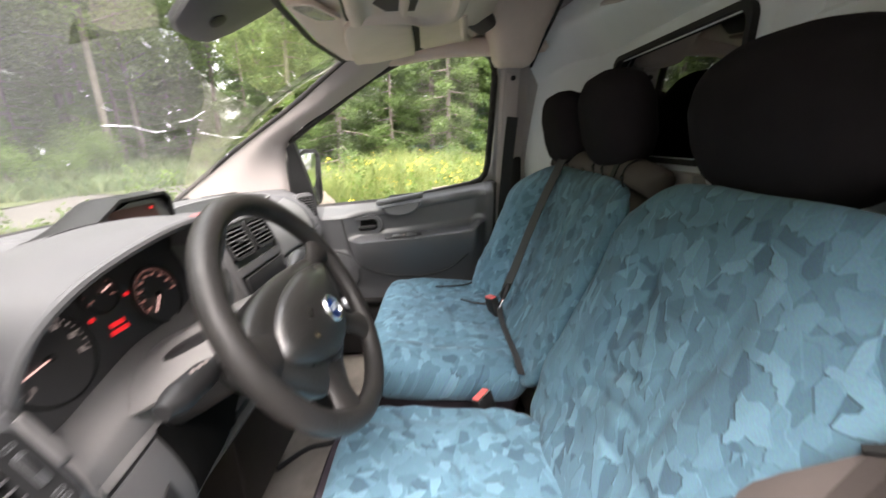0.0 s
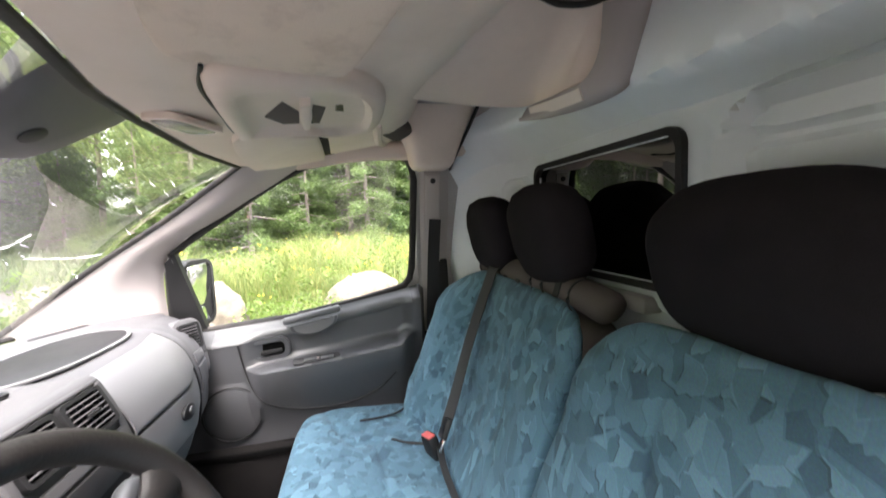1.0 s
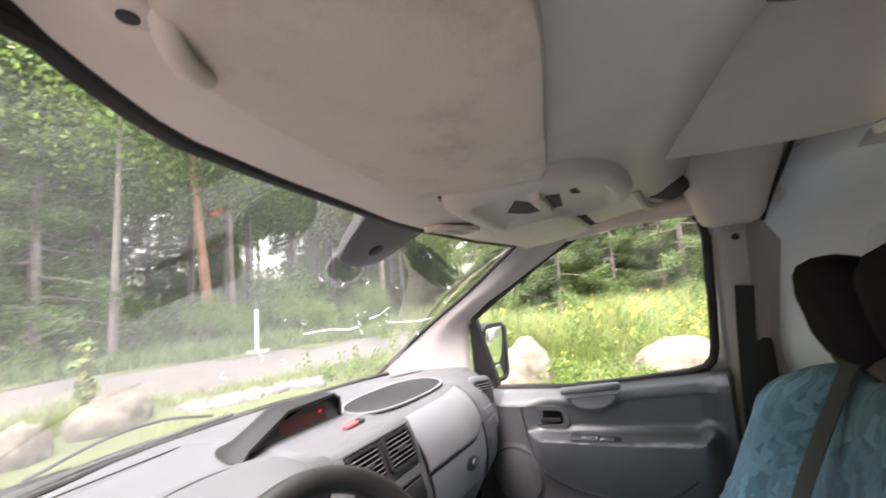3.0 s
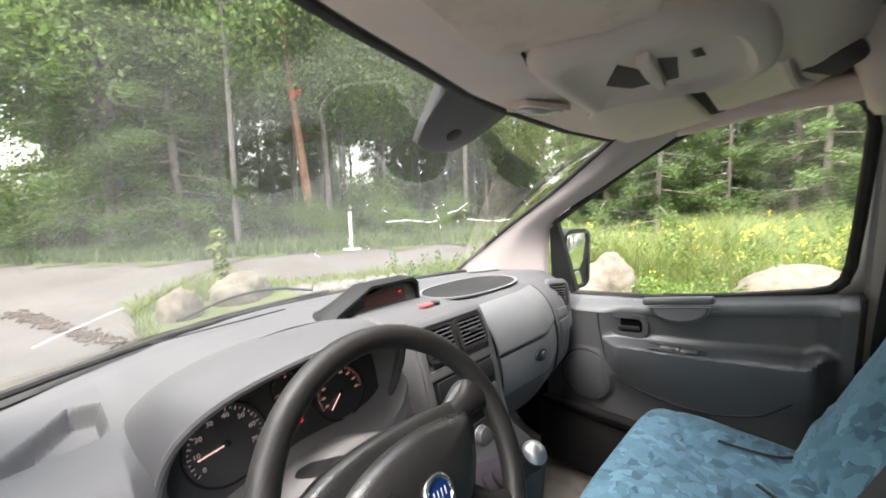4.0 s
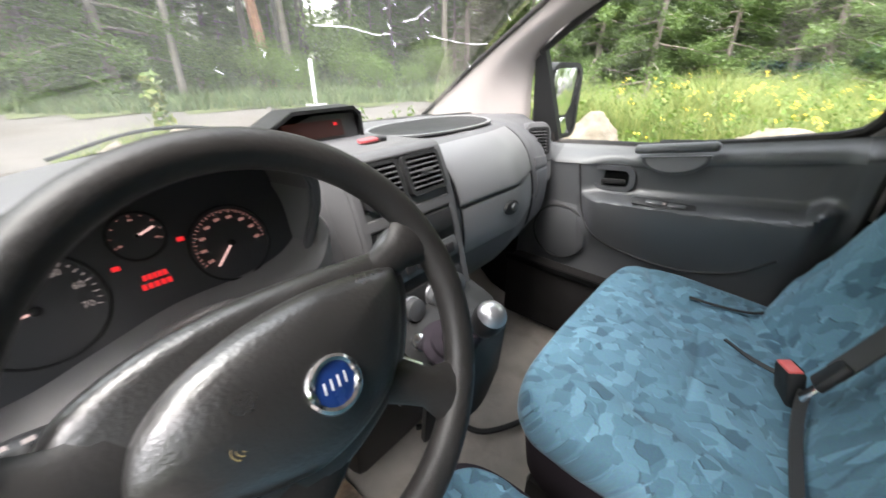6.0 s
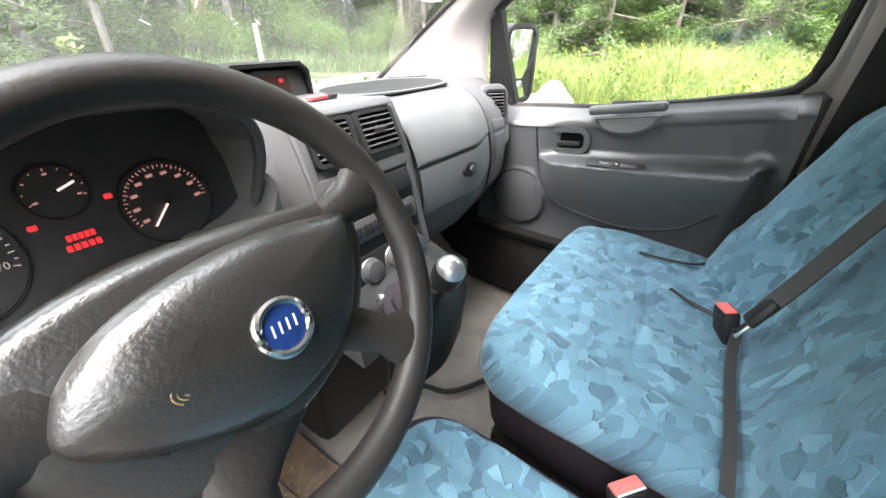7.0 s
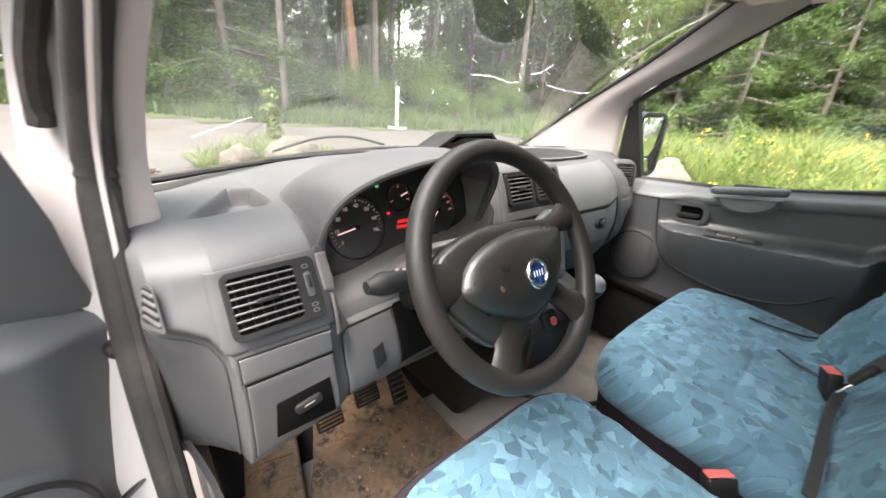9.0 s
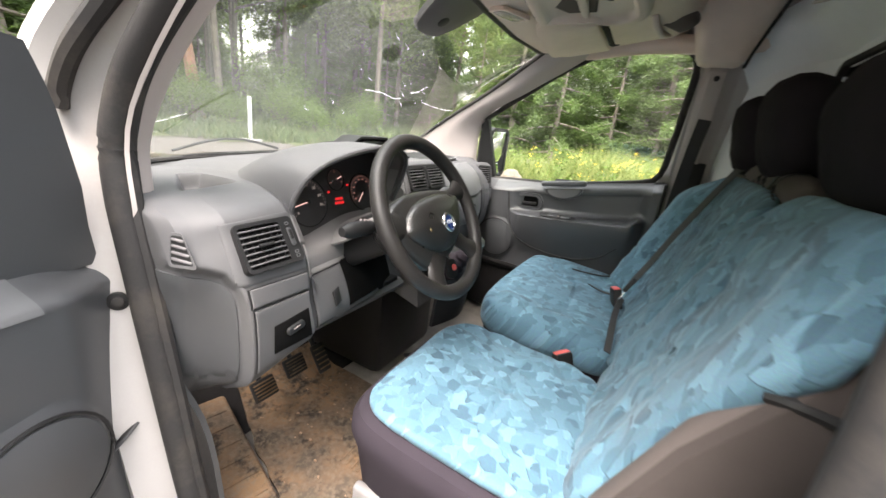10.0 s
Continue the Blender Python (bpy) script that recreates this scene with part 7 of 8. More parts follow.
part("housing", rim_drop(co, [(1.0, -0.006), (1.0, 0.004), (0.985, 0.014), (0.95, 0.021), (0.88, 0.025), (0.80, 0.0255), (0.77, 0.022), (0.70, 0.012), (0.55, 0.010), (0.3, 0.010)], liner_z), M_LINER, oc)
# uncarved: seat-grey plates paint the shade of the finger bowls
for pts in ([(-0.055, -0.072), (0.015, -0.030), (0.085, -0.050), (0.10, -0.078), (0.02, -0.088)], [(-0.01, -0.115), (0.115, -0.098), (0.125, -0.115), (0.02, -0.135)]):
    part("recess_shade", rim_drop(pts, [(1.0, 0.006), (1.0, 0.0115), (0.9, 0.0125), (0.3, 0.0125)], liner_z), M_SEATGREY, oc, "dark plate painted as the shade in a finger recess")
part("recess_blade", rim_drop([(-0.058, -0.098), (0.03, -0.088), (0.125, -0.084), (0.128, -0.094), (0.03, -0.110), (-0.055, -0.116)], [(1.0, 0.006), (0.95, 0.022), (0.6, 0.024)], liner_z), M_LINER, oc)
part("mic_grille", join(*[box((0.003, 0.016, 0.002), pose(0.02 + 0.007 * k, -0.158, liner_z(0.04, -0.158) - 0.0105, 0, 0, 15), 0) for k in range(6)]), M_BLACK, oc, "small slotted grille")
part("edge_gap", tube(smooth_path([(x, y, liner_z(x, y) - 0.002) for x, y in ((-0.222, -0.012), (-0.135, 0.018), (0.0, 0.034), (0.095, 0.046), (0.126, 0.034), (0.19, -0.083))], 6), 0.003, 6), M_BLACK, oc)
lp = thing("map_lamp", (-0.01, 0.085, 1.735), "clear courtesy lamp in the headliner", "courtesy lamp")
lpm = pose(0.004, 0.092, 1.742, 3, 0, -20)
part("bezel", frame_ring(rrect(0.120, 0.066, 0.018, 5), rrect(0.10, 0.050, 0.014, 5), -0.010, lpm), M_LINER, lp)
part("reflector", prism(rrect(0.10, 0.050, 0.014, 5), 0.002, lpm @ Matrix.Translation((0, 0, -0.004)), 0), M_FLANGE, lp)
part("lens", dome(rrect(0.10, 0.050, 0.014, 5), [(1.0, -0.004), (0.98, -0.011), (0.7, -0.015)], lpm), M_LENS, lp, "clear ribbed lens")
hh_ = thing("grab_recess", (0.42, -0.27, 1.82), "dark block painted as a shaded hollow in the headliner above the passenger door", "recess")
# solid block; its dark colour is the painted shade of a hollow
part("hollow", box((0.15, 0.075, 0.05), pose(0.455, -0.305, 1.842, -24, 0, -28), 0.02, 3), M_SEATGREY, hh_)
part("rim", tube(smooth_path([(0.30, -0.245, 1.815), (0.36, -0.25, 1.80), (0.47, -0.26, 1.80), (0.56, -0.28, 1.815)], 5), 0.012, 8), M_LINER, hh_)

# rear view mirror foot on the glass
mf = thing("mirror_foot", (0.0, 0.25, 1.73), "dark grey sensor housing at the top of the windscreen", "mirror mount")
FP = [(-0.165, 0.175, 1.806), (-0.135, 0.238, 1.765), (-0.112, 0.30, 1.726), (-0.090, 0.345, 1.697), (-0.055, 0.363, 1.686), (0.0, 0.366, 1.684), (0.045, 0.355, 1.690), (0.075, 0.317, 1.715), (0.105, 0.24, 1.765), (0.115, 0.175, 1.806)]
inn = Vector((0, -0.54, -0.84)).normalized()
rows = []
mid_ = Vector((-0.02, 0.25, 1.757))
for s_, h_ in ((1.0, -0.010), (1.0, -0.006), (0.96, 0.006), (0.86, 0.012), (0.5, 0.015)):
    rows.append([mid_ + (Vector(p) - mid_) * s_ + inn * (h_ + 0.002) for p in FP])
bm = loft(rows, close_v=True)
bm.verts.ensure_lookup_table()
bm.faces.new([bm.verts[4 * len(FP) + k] for k in range(len(FP))])
part("housing", bm, M_GAUGEGREY, mf)
part("socket", disc(0.019, 0.004, axes_pose(Vector((-0.018, 0.299, 1.726)) + inn * 0.0145, (1, 0, 0), inn), 20, 0.001), M_BLACK, mf, "round black socket")


# ---- outside: ground, road edge, plants ----
def gz(x, y):
    return 0.03 + 0.02 * max(-30, min(30, x)) + 0.036 * max(-12, min(30, y)) - 0.035 * sstep(1.5, 0.0, math.hypot(x, y) - 1.2) * 0


def inside(poly, x, y):
    c = False
    for (x0, y0), (x1, y1) in zip(poly, poly[1:] + poly[:1]):
        if (y0 > y) != (y1 > y) and x < (x1 - x0) * (y - y0) / (y1 - y0) + x0:
            c = not c
    return c


g1 = np.concatenate([np.linspace(-400, -40, 10), np.linspace(-36, 36, 73), np.linspace(40, 400, 10)])
rows = [[(x, y, gz(x, y) + (0.012 * noise.noise(Vector((x, y, 0)) * 0.9) if abs(x) < 30 and abs(y) < 30 else 0)) for y in g1] for x in g1]
solid("ground", loft(rows), M_GROUND, "grey-beige gravel and worn asphalt of a parking place", "ground", "structure", sharp=180)

ISLAND = [(-0.1, 4.6), (0.15, 6.5), (1.2, 6.7), (2.6, 5.8), (6.3, 4.1), (10.0, 2.3), (18.0, -2.3), (24.0, -5.0), (24.0, -16.0), (3.0, -12.0), (2.3, -2.0), (2.2, 3.0), (1.3, 4.1)]
FAR = [(-9.0, 15.5), (-3.5, 12.8), (-1.4, 12.4), (1.4, 9.75), (4.8, 8.1), (10.0, 5.6), (20.0, 0.6), (60.0, -14.0), (60.0, 70.0), (-9.0, 70.0)]


def lawn(name, poly, step, lift, mat, label):
    xs_ = [p[0] for p in poly]
    ys_ = [p[1] for p in poly]
    bm = bmesh.new()
    vv = {}

    def at(i, j):
        if (i, j) not in vv:
            x, y = i * step, j * step
            vv[i, j] = bm.verts.new((x + 0.3 * step * noise.noise(Vector((x, y, 5))), y + 0.3 * step * noise.noise(Vector((x, y, 9))), gz(x, y) + lift + 0.6 * lift * noise.noise(Vector((x, y, 2)) * 0.8)))
        return vv[i, j]

    for i in range(int(min(xs_) / step) - 1, int(max(xs_) / step) + 1):
        for j in range(int(min(ys_) / step) - 1, int(max(ys_) / step) + 1):
            if inside(poly, (i + 0.5) * step, (j + 0.5) * step):
                bm.faces.new([at(i, j), at(i + 1, j), at(i + 1, j + 1), at(i, j + 1)])
    return solid(name, bm, mat, label, "grass", "structure", sharp=180)


lawn("ground_meadow", ISLAND, 0.3, 0.05, M_SOIL, "rough green meadow soil beside the parking place")
lawn("ground_forest", FAR, 0.8, 0.018, M_SOIL, "green forest floor beyond the gravel road")


def blades(name, spots, mat, label):
    """Grass: crossed bent blades, three faces each, at (x, y, height, width)."""
    rr = np.random.RandomState(3)
    verts, faces = [], []
    for x, y, h, w in spots:
        a = rr.uniform(0, math.tau)
        dx, dy = math.cos(a), math.sin(a)
        b = rr.uniform(0.1, 0.95) * h
        ba = rr.uniform(0, math.tau)
        bx, by = math.cos(ba) * b, math.sin(ba) * b
        z = gz(x, y)
        k = len(verts)
        verts += [(x - dx * w, y - dy * w, z), (x + dx * w, y + dy * w, z), (x + bx * 0.3 + dx * w * 0.8, y + by * 0.3 + dy * w * 0.8, z + h * 0.6), (x + bx * 0.3 - dx * w * 0.8, y + by * 0.3 - dy * w * 0.8, z + h * 0.6), (x + bx, y + by, z + h)]
        faces += [(k, k + 1, k + 2, k + 3), (k + 3, k + 2, k + 4)]
    me = bpy.data.meshes.new(name)
    me.from_pydata(verts, [], faces)
    me.materials.append(mat)
    return tagged(new(name, me), label, "grass", "", "stuff")


rr = np.random.RandomState(8)
spots = []
while len(spots) < 120000:
    x, y = rr.uniform(-0.3, 20), rr.uniform(-9, 7)
    d = math.hypot(x, y)
    if (1.7 < x < 3.7 and -0.75 < y - (4.85 - 0.33 * (x - 2.6)) < 0.25) or (0.1 < x < 1.75 and 4.2 < y < 5.55):
        continue
    if inside(ISLAND, x, y) and rr.rand() < min(1.0, 26 / (d * d) + 0.10):
        tall = 0.78 if x > 6.0 - 0.25 * y and y < 3.2 else (0.30 if x < 1.9 else 0.20)
        dens = 0.5 + noise.noise(Vector((x, y, 0)) * 0.7)
        if rr.rand() < dens + 0.25:
            spots.append((x, y, tall * rr.uniform(0.45, 1.15) * (0.7 + 0.6 * max(0, dens)), rr.uniform(0.0016, 0.0042) * (1 + d * 0.05)))
blades("meadow_grass", spots, M_GRASS, "tall sunlit meadow grass")
spots = []
while len(spots) < 46000:
    x, y = rr.uniform(-8, 26), rr.uniform(-2, 20)
    if inside(FAR, x, y):
        near = not inside(FAR, x - 0.9, y - 1.4)
        if near or rr.rand() < 0.16:
            spots.append((x, y, rr.uniform(0.10, 0.34) * (1.0 if near else 1.4), rr.uniform(0.006, 0.014)))
blades("verge_grass", spots, M_GRASSDK, "dark green verge grass along the forest edge")
fl_spots = [(rr.normal(7.2, 1.3), rr.normal(0.4, 0.9)) for _ in range(45)] + [(rr.uniform(4, 12), rr.uniform(-3.5, 2.2)) for _ in range(40)]
verts, faces = [], []
for x, y in fl_spots:
    z = gz(x, y) + rr.uniform(0.45, 0.95)
    for _ in range(5):
        px, py, pz = x + rr.normal(0, 0.03), y + rr.normal(0, 0.03), z + rr.normal(0, 0.03)
        s = rr.uniform(0.007, 0.015)
        k = len(verts)
        verts += [(px - s, py, pz), (px, py - s, pz + s * 0.4), (px + s, py, pz), (px, py + s, pz + s * 0.3), (px, py, pz + s)]
        faces += [(k, k + 1, k + 4), (k + 1, k + 2, k + 4), (k + 2, k + 3, k + 4), (k + 3, k, k + 4)]
me = bpy.data.meshes.new("yellow_flowers")
me.from_pydata(verts, [], faces)
me.materials.append(M_YELLOW)
tagged(new("yellow_flowers", me), "scattered yellow meadow flower heads", "flowers", "", "stuff")


def leaf_cloud(rr, centres, n, spread, size, droop=0.0, slim=0.55, level=1.0):
    """Leaf quads strewn round branch points: arrays of corners."""
    c = centres[rr.randint(0, len(centres), n)] + rr.normal(0, 1, (n, 3)) * spread
    u = rr.normal(0, 1, (n, 3))
    u[:, 2] *= level
    u /= np.linalg.norm(u, axis=1)[:, None]
    w = np.cross(u, rr.normal(0, 1, (n, 3)))
    w /= np.linalg.norm(w, axis=1)[:, None]
    s = size * rr.uniform(0.6, 1.3, (n, 1))
    c[:, 2] -= droop * rr.rand(n)
    q = np.stack([c - u * s, c + w * s * slim, c + u * s, c - w * s * slim], 1)
    return q.reshape(-1, 3)


def mesh_of(name, quads, mat):
    me = bpy.data.meshes.new(name)
    n = len(quads) // 4
    me.from_pydata(quads.tolist(), [], np.arange(4 * n).reshape(-1, 4).tolist())
    me.materials.append(mat)
    return me


def tree(name, seed, h, r, bark, leaf_mat, kind, label, leaves=3600, lean=(0, 0), low=0.25, wide=0.24):
    """A tree standing at the origin: tapered trunk with limbs, and a crown of loose leaves."""
    rr = np.random.RandomState(seed)
    t = thing(name, (0, 0, 0), label, "tree", "forest trees")
    ax = [Vector((lean[0] * s * h + 0.05 * h * 0.12 * math.sin(3 * s + seed), lean[1] * s * h + 0.006 * h * math.cos(4 * s + seed), s * h)) for s in np.linspace(0, 1, 10)]
    pieces = [tube(ax, [r * (1 - 0.88 * s) for s in np.linspace(0, 1, 10)], 8)]
    tips = []
    nl = 46 if kind == "spruce" else 26
    for k in range(nl):
        s = low + (0.98 - low) * (k + rr.rand()) / nl
        base = Vector([np.interp(s, np.linspace(0, 1, 10), [p[i] for p in ax]) for i in range(3)])
        a = k * 2.4 + rr.uniform(-0.5, 0.5)
        if kind == "spruce":
            ln = h * wide * (1.02 - s) ** 0.85 * rr.uniform(0.8, 1.15) + 0.15
            rise = -0.22
        else:
            ln = h * wide * (0.35 + math.sin(min(1.0, (s - low) / (1 - low) + 0.15) * math.pi) ** 0.7) * rr.uniform(0.6, 1.2)
            rise = rr.uniform(0.1, 0.7)
        d = Vector((math.cos(a), math.sin(a), rise)).normalized()
        end = base + d * ln
        mid = base + d * ln * 0.5 + Vector((0, 0, 0.04 * ln if kind != "spruce" else 0.03 * ln))
        pieces.append(tube([base, mid, end], [r * (1 - s) * 0.35 + 0.012, r * (1 - s) * 0.2 + 0.008, 0.004], 4))
        for q in np.linspace(0.30, 1.0, 6 if kind == "spruce" else 4):
            p = base.lerp(mid, q * 2) if q < 0.5 else mid.lerp(end, q * 2 - 1)
            tips.append(p)
            if kind == "spruce" and q > 0.3:
                sd = Vector((-d.y, d.x, 0)).normalized() * ln * 0.22 * (1.1 - q)
                tips += [p + sd, p - sd]
    part("trunk", join(*pieces), bark, t)
    tips = np.array([tuple(p) for p in tips])
    if kind == "spruce":
        quads = leaf_cloud(rr, tips, leaves * 5, 0.10 * h * 0.1 + 0.03, 0.075, 0.16, 0.24, 0.45)
    else:
        quads = leaf_cloud(rr, tips, leaves * 2, h * 0.036, 0.082)
    cr = new("crown", mesh_of("crown", quads, leaf_mat))
    cr.parent = t
    BASE[cr] = Vector((0, 0, 0))
    return t


rw = np.random.RandomState(31)
stalks = []
while len(stalks) < 12000:
    x, y = rw.uniform(3.6, 16), rw.uniform(-8, 5.5)
    if inside(ISLAND, x, y) and rw.rand() < min(1.0, 30 / (x * x + y * y) + 0.25):
        h = rw.uniform(0.25, 0.85) * (1.0 if x > 6.0 - 0.25 * y else 0.45)
        lx, ly = rw.normal(0, 0.10, 2)
        for q in np.linspace(0.25, 1.0, 9):
            stalks.append((x + lx * q, y + ly * q, gz(x, y) + h * q))
quads = leaf_cloud(rw, np.array(stalks), 42000, 0.045, 0.034)
tagged(new("meadow_weeds", mesh_of("meadow_weeds", quads, M_WEED)), "leafy yellow-green weeds among the meadow grass", "weeds", "", "stuff")


def shrub(name, seed, h, w, leaf_mat, label, leaves=1500):
    rr = np.random.RandomState(seed)
    t = thing(name, (0, 0, 0), label, "shrub", "forest shrubs")
    pieces, tips = [], []
    for k in range(16):
        a = rr.uniform(0, math.tau)
        end = Vector((math.cos(a) * w * rr.uniform(0.3, 1), math.sin(a) * w * rr.uniform(0.3, 1), h * rr.uniform(0.45, 1)))
        mid = end * 0.5 + Vector((0, 0, h * 0.15))
        pieces.append(tube([(0, 0, 0), mid, end], [0.02, 0.012, 0.004], 4))
        tips += [mid, end, mid.lerp(end, 0.5), end + Vector((0, 0, -h * 0.2))]
    part("stems", join(*pieces), M_BARK, t)
    cr = new("leaves", mesh_of("leaves", leaf_cloud(rr, np.array([tuple(p) for p in tips]), leaves * 2, h * 0.13, 0.05), leaf_mat))
    cr.parent = t
    BASE[cr] = Vector((0, 0, 0))
    return t


def stand(ob, x, y, turn=0.0, s=1.0):
    """Move the first of a kind to its place."""
    ob.matrix_basis = pose(x, y, gz(x, y) - 0.02, 0, 0, turn) @ Matrix.Scale(s, 4)


def again(ob, x, y, turn, s):
    c = copy_thing(ob, pose(x, y, gz(x, y) - 0.02, 0, 0, turn))
    c.scale = (s, s, s)
    return c


rr = np.random.RandomState(21)
bA = tree("birch_tree", 1, 13.0, 0.09, M_BIRCH, M_LEAF, "leafy", "slender leafy birch with a pale trunk", 5200, low=0.34)
stand(bA, 3.05, 11.0, 20)
bB = tree("alder_tree", 2, 11.0, 0.14, M_BARK, M_LEAF, "leafy", "leafy grey-barked alder at the forest edge", 5600, low=0.30, wide=0.24)
stand(bB, 7.9, 13.4)
bC = tree("aspen_tree", 3, 12.0, 0.12, M_BARK, M_LEAFLT, "leafy", "light green leafy aspen at the forest edge", 5200, low=0.33, wide=0.22)
stand(bC, 1.2, 14.2)
pn = tree("pine_tree", 4, 15.0, 0.17, M_PINE, M_LEAF, "leafy", "red-barked pine leaning a little, crown high", 3600, lean=(-0.06, 0.05), low=0.55, wide=0.16)
stand(pn, 6.0, 12.2)
sA = tree("spruce_tree", 5, 12.0, 0.16, M_BARK, M_NEEDLES, "spruce", "dark green spruce with drooping boughs", 7000, low=0.06, wide=0.22)
stand(sA, 17.0, 4.2)
sB = tree("spruce_tree", 6, 8.5, 0.12, M_BARK, M_NEEDLES, "spruce", "young dark green spruce with low boughs", 6000, low=0.03, wide=0.26)
stand(sB, 14.2, 5.2)
hA = shrub("willow_shrub", 7, 2.2, 1.2, M_LEAF, "dense green shrub at the forest edge", 2600)
stand(hA, 8.6, 12.2)
hB = shrub("alder_shrub", 8, 3.0, 1.4, M_LEAFLT, "light green young alder shrub", 2600)
stand(hB, -0.6, 14.6)
again(bA, 6.9, 12.9, 130, 0.9)


def in_lane(x, y):
    """The open lane that leads away between the trees ahead."""
    return -9.0 < math.degrees(math.atan2(x + 0.65, y + 0.3)) < -4.5 and y < 32


# front forest
for k in range(96):
    x = rr.uniform(-6, 20)
    y = max(10.6 - 0.45 * (x - 1.0), 4.0) + 2.2 + abs(rr.normal(0, 6.5)) + (7.0 if k > 60 else 0.0)
    if abs(math.atan2(y, x) - math.atan2(9.2, 4.9)) < 0.03 and y < 11:
        continue
    if in_lane(x, y) or k % 4 == 3:
        continue
    src = (bB, sA, bC, bA, bC)[k % 5]
    again(src, x, y, rr.uniform(0, 360), rr.uniform(0.75, 1.15))
for k in range(22):
    x = rr.uniform(-3, 16)
    y = max(10.2 - 0.5 * (x - 1.0), 3.6) + 2.4 + abs(rr.normal(0, 2.4))
    again((hA, hB)[k % 2], x, y, rr.uniform(0, 360), rr.uniform(0.3, 0.55))
# dark spruces deep in the wood
deep = np.random.RandomState(77)
for k in range(84):
    x = deep.uniform(-7, 27)
    y = max(10.6 - 0.45 * (x - 1.0), 4.0) + 6.0 + deep.uniform(0, 17)
    if not in_lane(x, y):
        again((sA, sB)[k % 2], x, y, deep.uniform(0, 360), deep.uniform(0.42, 0.75))
# right-hand forest of spruces with a few leafy trees
for k in range(44):
    x = 14.5 + abs(rr.normal(0, 6))
    y = rr.uniform(-13, 8)
    again((sA, sB, sB, bC, sA, sB, sA)[k % 7], x + 1.0, y, rr.uniform(0, 360), rr.uniform(0.7, 1.15))
for k in range(4):
    again((hA, hB)[k % 2], rr.uniform(14.5, 17.5), rr.uniform(-10, 5), rr.uniform(0, 360), rr.uniform(0.5, 0.9))
for x, y, turn, s in ((14.0, 3.4, 10, 0.9), (15.2, 1.6, 80, 0.75), (14.6, -0.6, 200, 0.95), (16.2, -2.6, 130, 0.8), (15.0, 5.6, 300, 0.7), (13.8, -4.8, 20, 0.85), (13.2, 6.4, 240, 0.6), (16.6, 0.6, 330, 1.0)):
    again(sB, x, y, turn, s)
again(bA, 16.0, -1.6, 200, 1.05)
# far left and behind
for k in range(22):
    a = radians(rr.uniform(98, 250))
    d = rr.uniform(19, 40)
    again((bB, bC, sA, bA)[k % 4], math.cos(a) * d, math.sin(a) * d + 4, rr.uniform(0, 360), rr.uniform(0.8, 1.2))
for k in range(14):
    again((bB, sB, bC, sA)[k % 4], rr.uniform(7, 22), rr.uniform(-27, -13), rr.uniform(0, 360), rr.uniform(0.8, 1.1))
# unseen close woods, added to hold back sky light on the driver's side
for k in range(22):
    y = rr.uniform(-16, 13)
    again((bB, sB, bC, sA, hB)[k % 5], -7.5 - abs(rr.normal(0, 2.2)) - max(0.0, y - 6) * 0.5, y, rr.uniform(0, 360), rr.uniform(0.7, 1.1))
again(bB, -1.6, 16.2, 70, 1.0)
again(bC, -3.6, 19.5, 10, 0.9)

# tall weed in front of the bonnet
wd = thing("tall_weed", (1.15, 6.0, gz(1.15, 6.0)), "tall leafy weed growing by the boulders", "weed")
stem = smooth_path([(1.15, 6.0, gz(1.15, 6.0)), (1.16, 6.02, 0.55), (1.13, 6.0, 0.95), (1.14, 5.99, 1.22)], 5)
part("stem", tube(stem, [0.008 * (1 - 0.7 * i / len(stem)) for i in range(len(stem))], 6), M_GRASSDK, wd)
rr2 = np.random.RandomState(4)
pts = np.array([tuple(p) for p in stem[4:]])
q = leaf_cloud(rr2, pts, 240, 0.055, 0.055)
lv = new("leaves", mesh_of("leaves", q - np.array(wd.location), M_GRASS))
lv.parent = wd


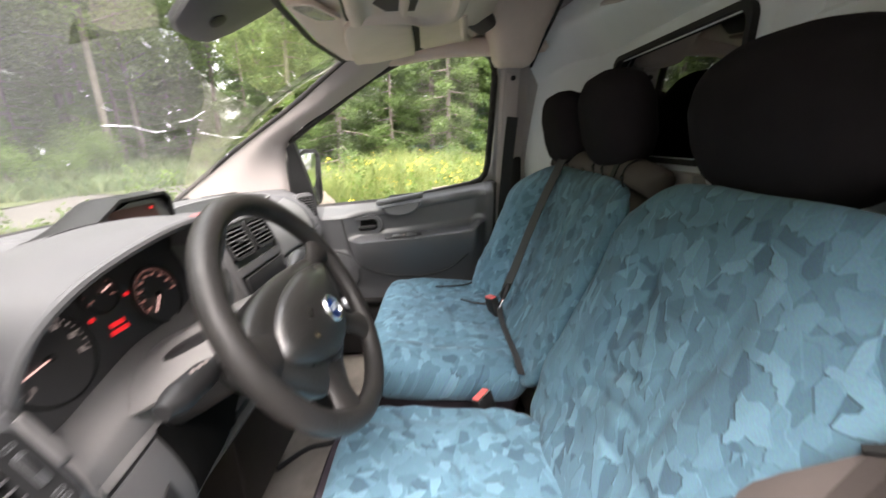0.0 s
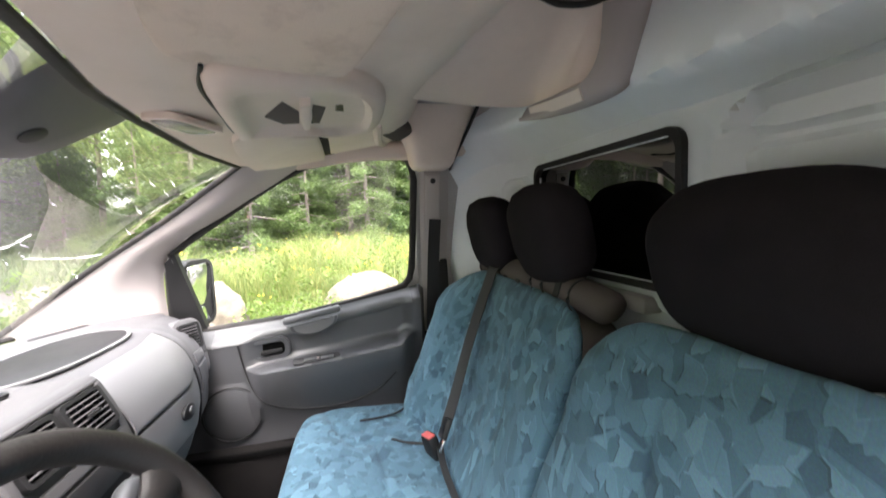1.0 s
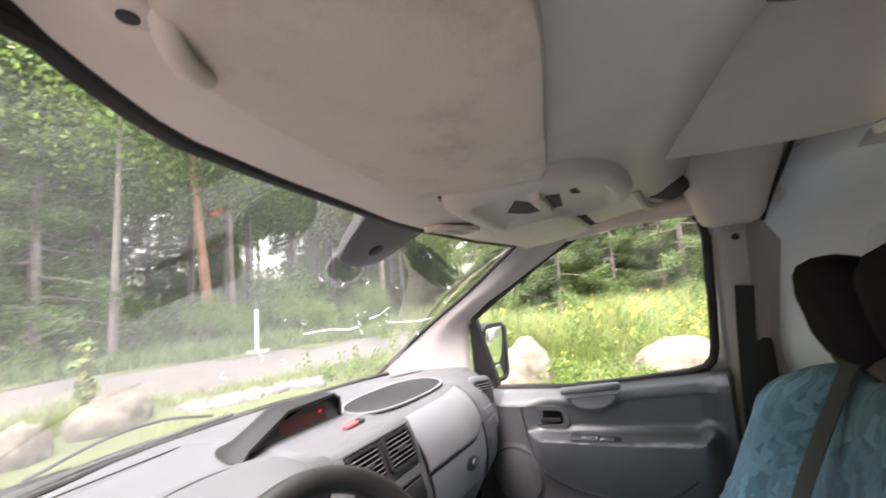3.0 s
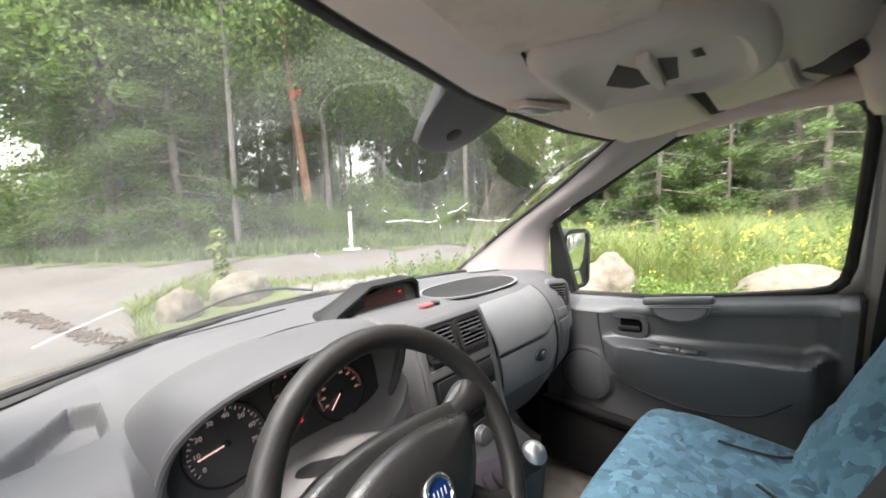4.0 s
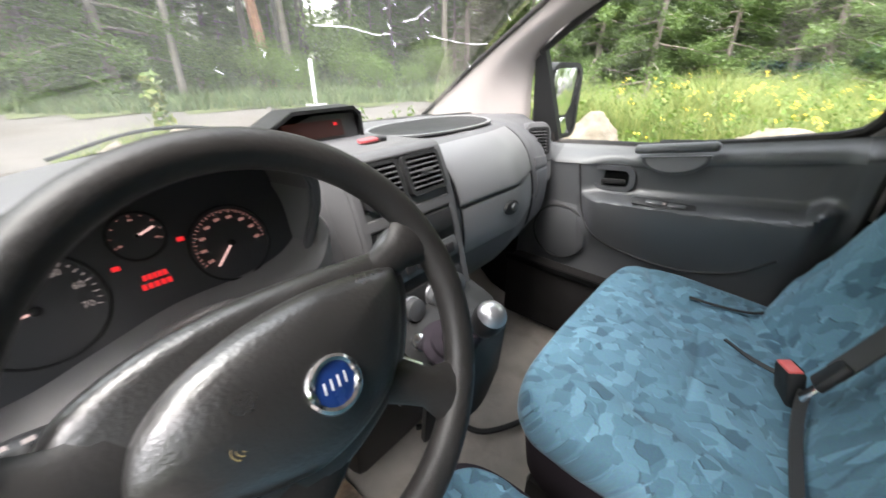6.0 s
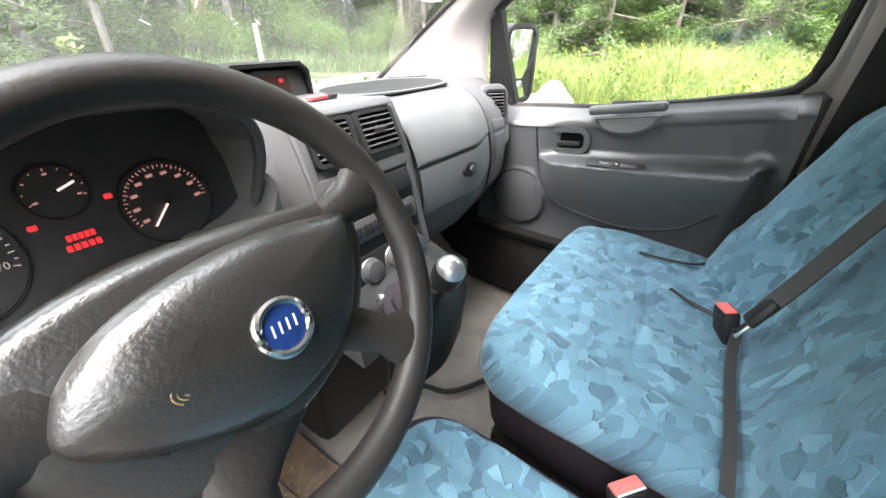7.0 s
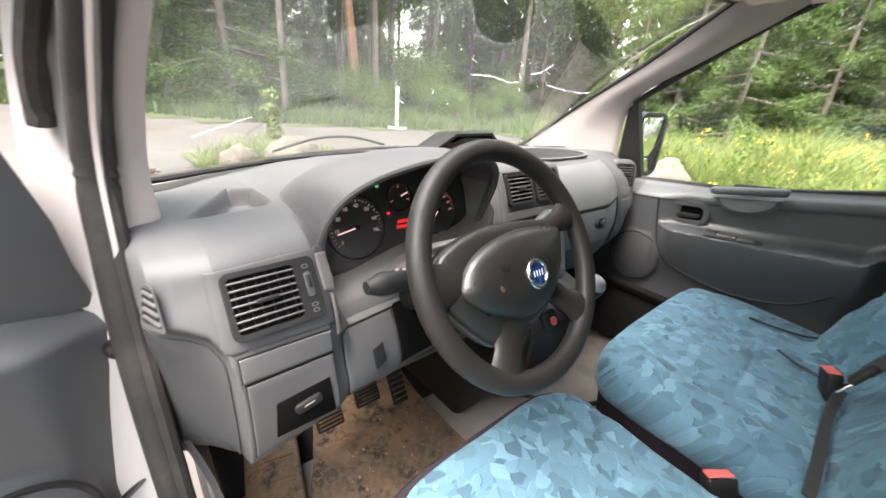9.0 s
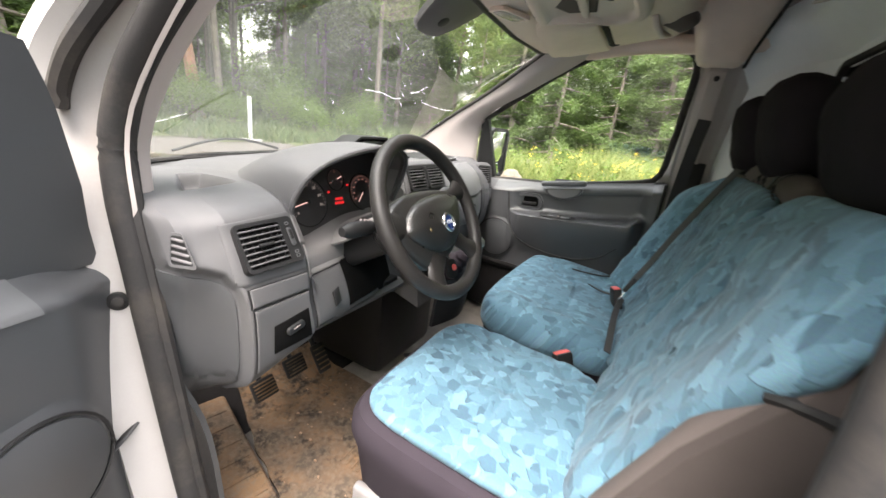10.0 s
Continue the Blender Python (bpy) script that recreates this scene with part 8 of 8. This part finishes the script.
# boulders
def boulder(x, y, sx, sy, sz, seed, label):
    bm = bmesh.new()
    bmesh.ops.create_icosphere(bm, subdivisions=4, radius=1.0)
    for v in bm.verts:
        p = v.co.copy()
        n = noise.noise(p * 0.9 + Vector((seed, 0, 0))) * 0.30 + noise.noise(p * 2.6 + Vector((0, seed, 0))) * 0.13 + (abs(noise.noise(p * 5.5 + Vector((seed, seed, 0)))) - 0.2) * 0.10 + noise.noise(p * 13 + Vector((seed, 0, 2))) * 0.025
        f = 1 + n
        q = Vector((p.x * f, p.y * f, p.z * f))
        q.z = max(-0.45, q.z)
        v.co = Vector((q.x * sx, q.y * sy, q.z * sz))
    z = gz(x, y)
    bmesh.ops.translate(bm, verts=bm.verts, vec=(x, y, z + 0.40 * sz))
    solid("boulder", bm, M_ROCK, label, "boulder", "", (x, y, z), 60, "boulders")


boulder(0.42, 5.1, 0.24, 0.22, 0.30, 1.0, "rounded pale granite boulder beside weeds")
boulder(1.22, 5.4, 0.40, 0.30, 0.30, 4.0, "broad pale granite boulder beside weeds")
boulder(4.55, 1.62, 0.34, 0.40, 0.48, 7.0, "rough brown granite boulder at the meadow edge")
boulder(3.75, 1.72, 0.38, 0.38, 0.32, 9.0, "flat pale granite boulder below the mirror")
boulder(5.7, -0.30, 0.52, 0.66, 0.40, 12.0, "broad flat granite boulder in the grass")
bms = []
for k in range(120):
    x = rr.uniform(1.9, 3.5)
    y = 4.85 - 0.33 * (x - 2.6) + rr.normal(0, 0.12)
    s = rr.uniform(0.06, 0.20)
    bms.append(box((s * rr.uniform(0.8, 1.6), s, s * 0.8), pose(x, y, gz(x, y) + s * 0.3, rr.uniform(-20, 20), rr.uniform(-20, 20), rr.uniform(0, 180)), s * 0.25, 1))
solid("rubble", join(*bms), M_RUBBLE, "row of broken pale stones along the road edge", "stones", "stuff")

# post, painted line, bark litter
pt = thing("marker_post", (4.86, 8.21, gz(4.86, 8.21)), "white roadside marker post on a round foot", "marker post")
zz = gz(4.86, 8.21)
part("post", box((0.075, 0.05, 0.98), pose(4.86, 8.21, zz + 0.50), 0.012, 3), M_POST, pt)
part("foot", disc(0.26, 0.05, pose(4.86, 8.21, zz), 24, 0.02), M_CONC, pt, "round grey concrete foot")
bms = []
for k in range(420):
    s = rr.rand()
    x = -1.05 + 0.85 * s + rr.normal(0, 0.045)
    y = 7.2 - 2.45 * s + rr.normal(0, 0.10)
    w = rr.uniform(0.010, 0.035)
    bms.append(box((w * 1.8, w * 0.7, 0.012), pose(x, y, gz(x, y) + 0.016, 0, 0, rr.uniform(0, 180)), 0))
solid("bark_litter", join(*bms), M_LITTER, "strip of brown bark and leaf litter on the gravel", "litter", "stuff")
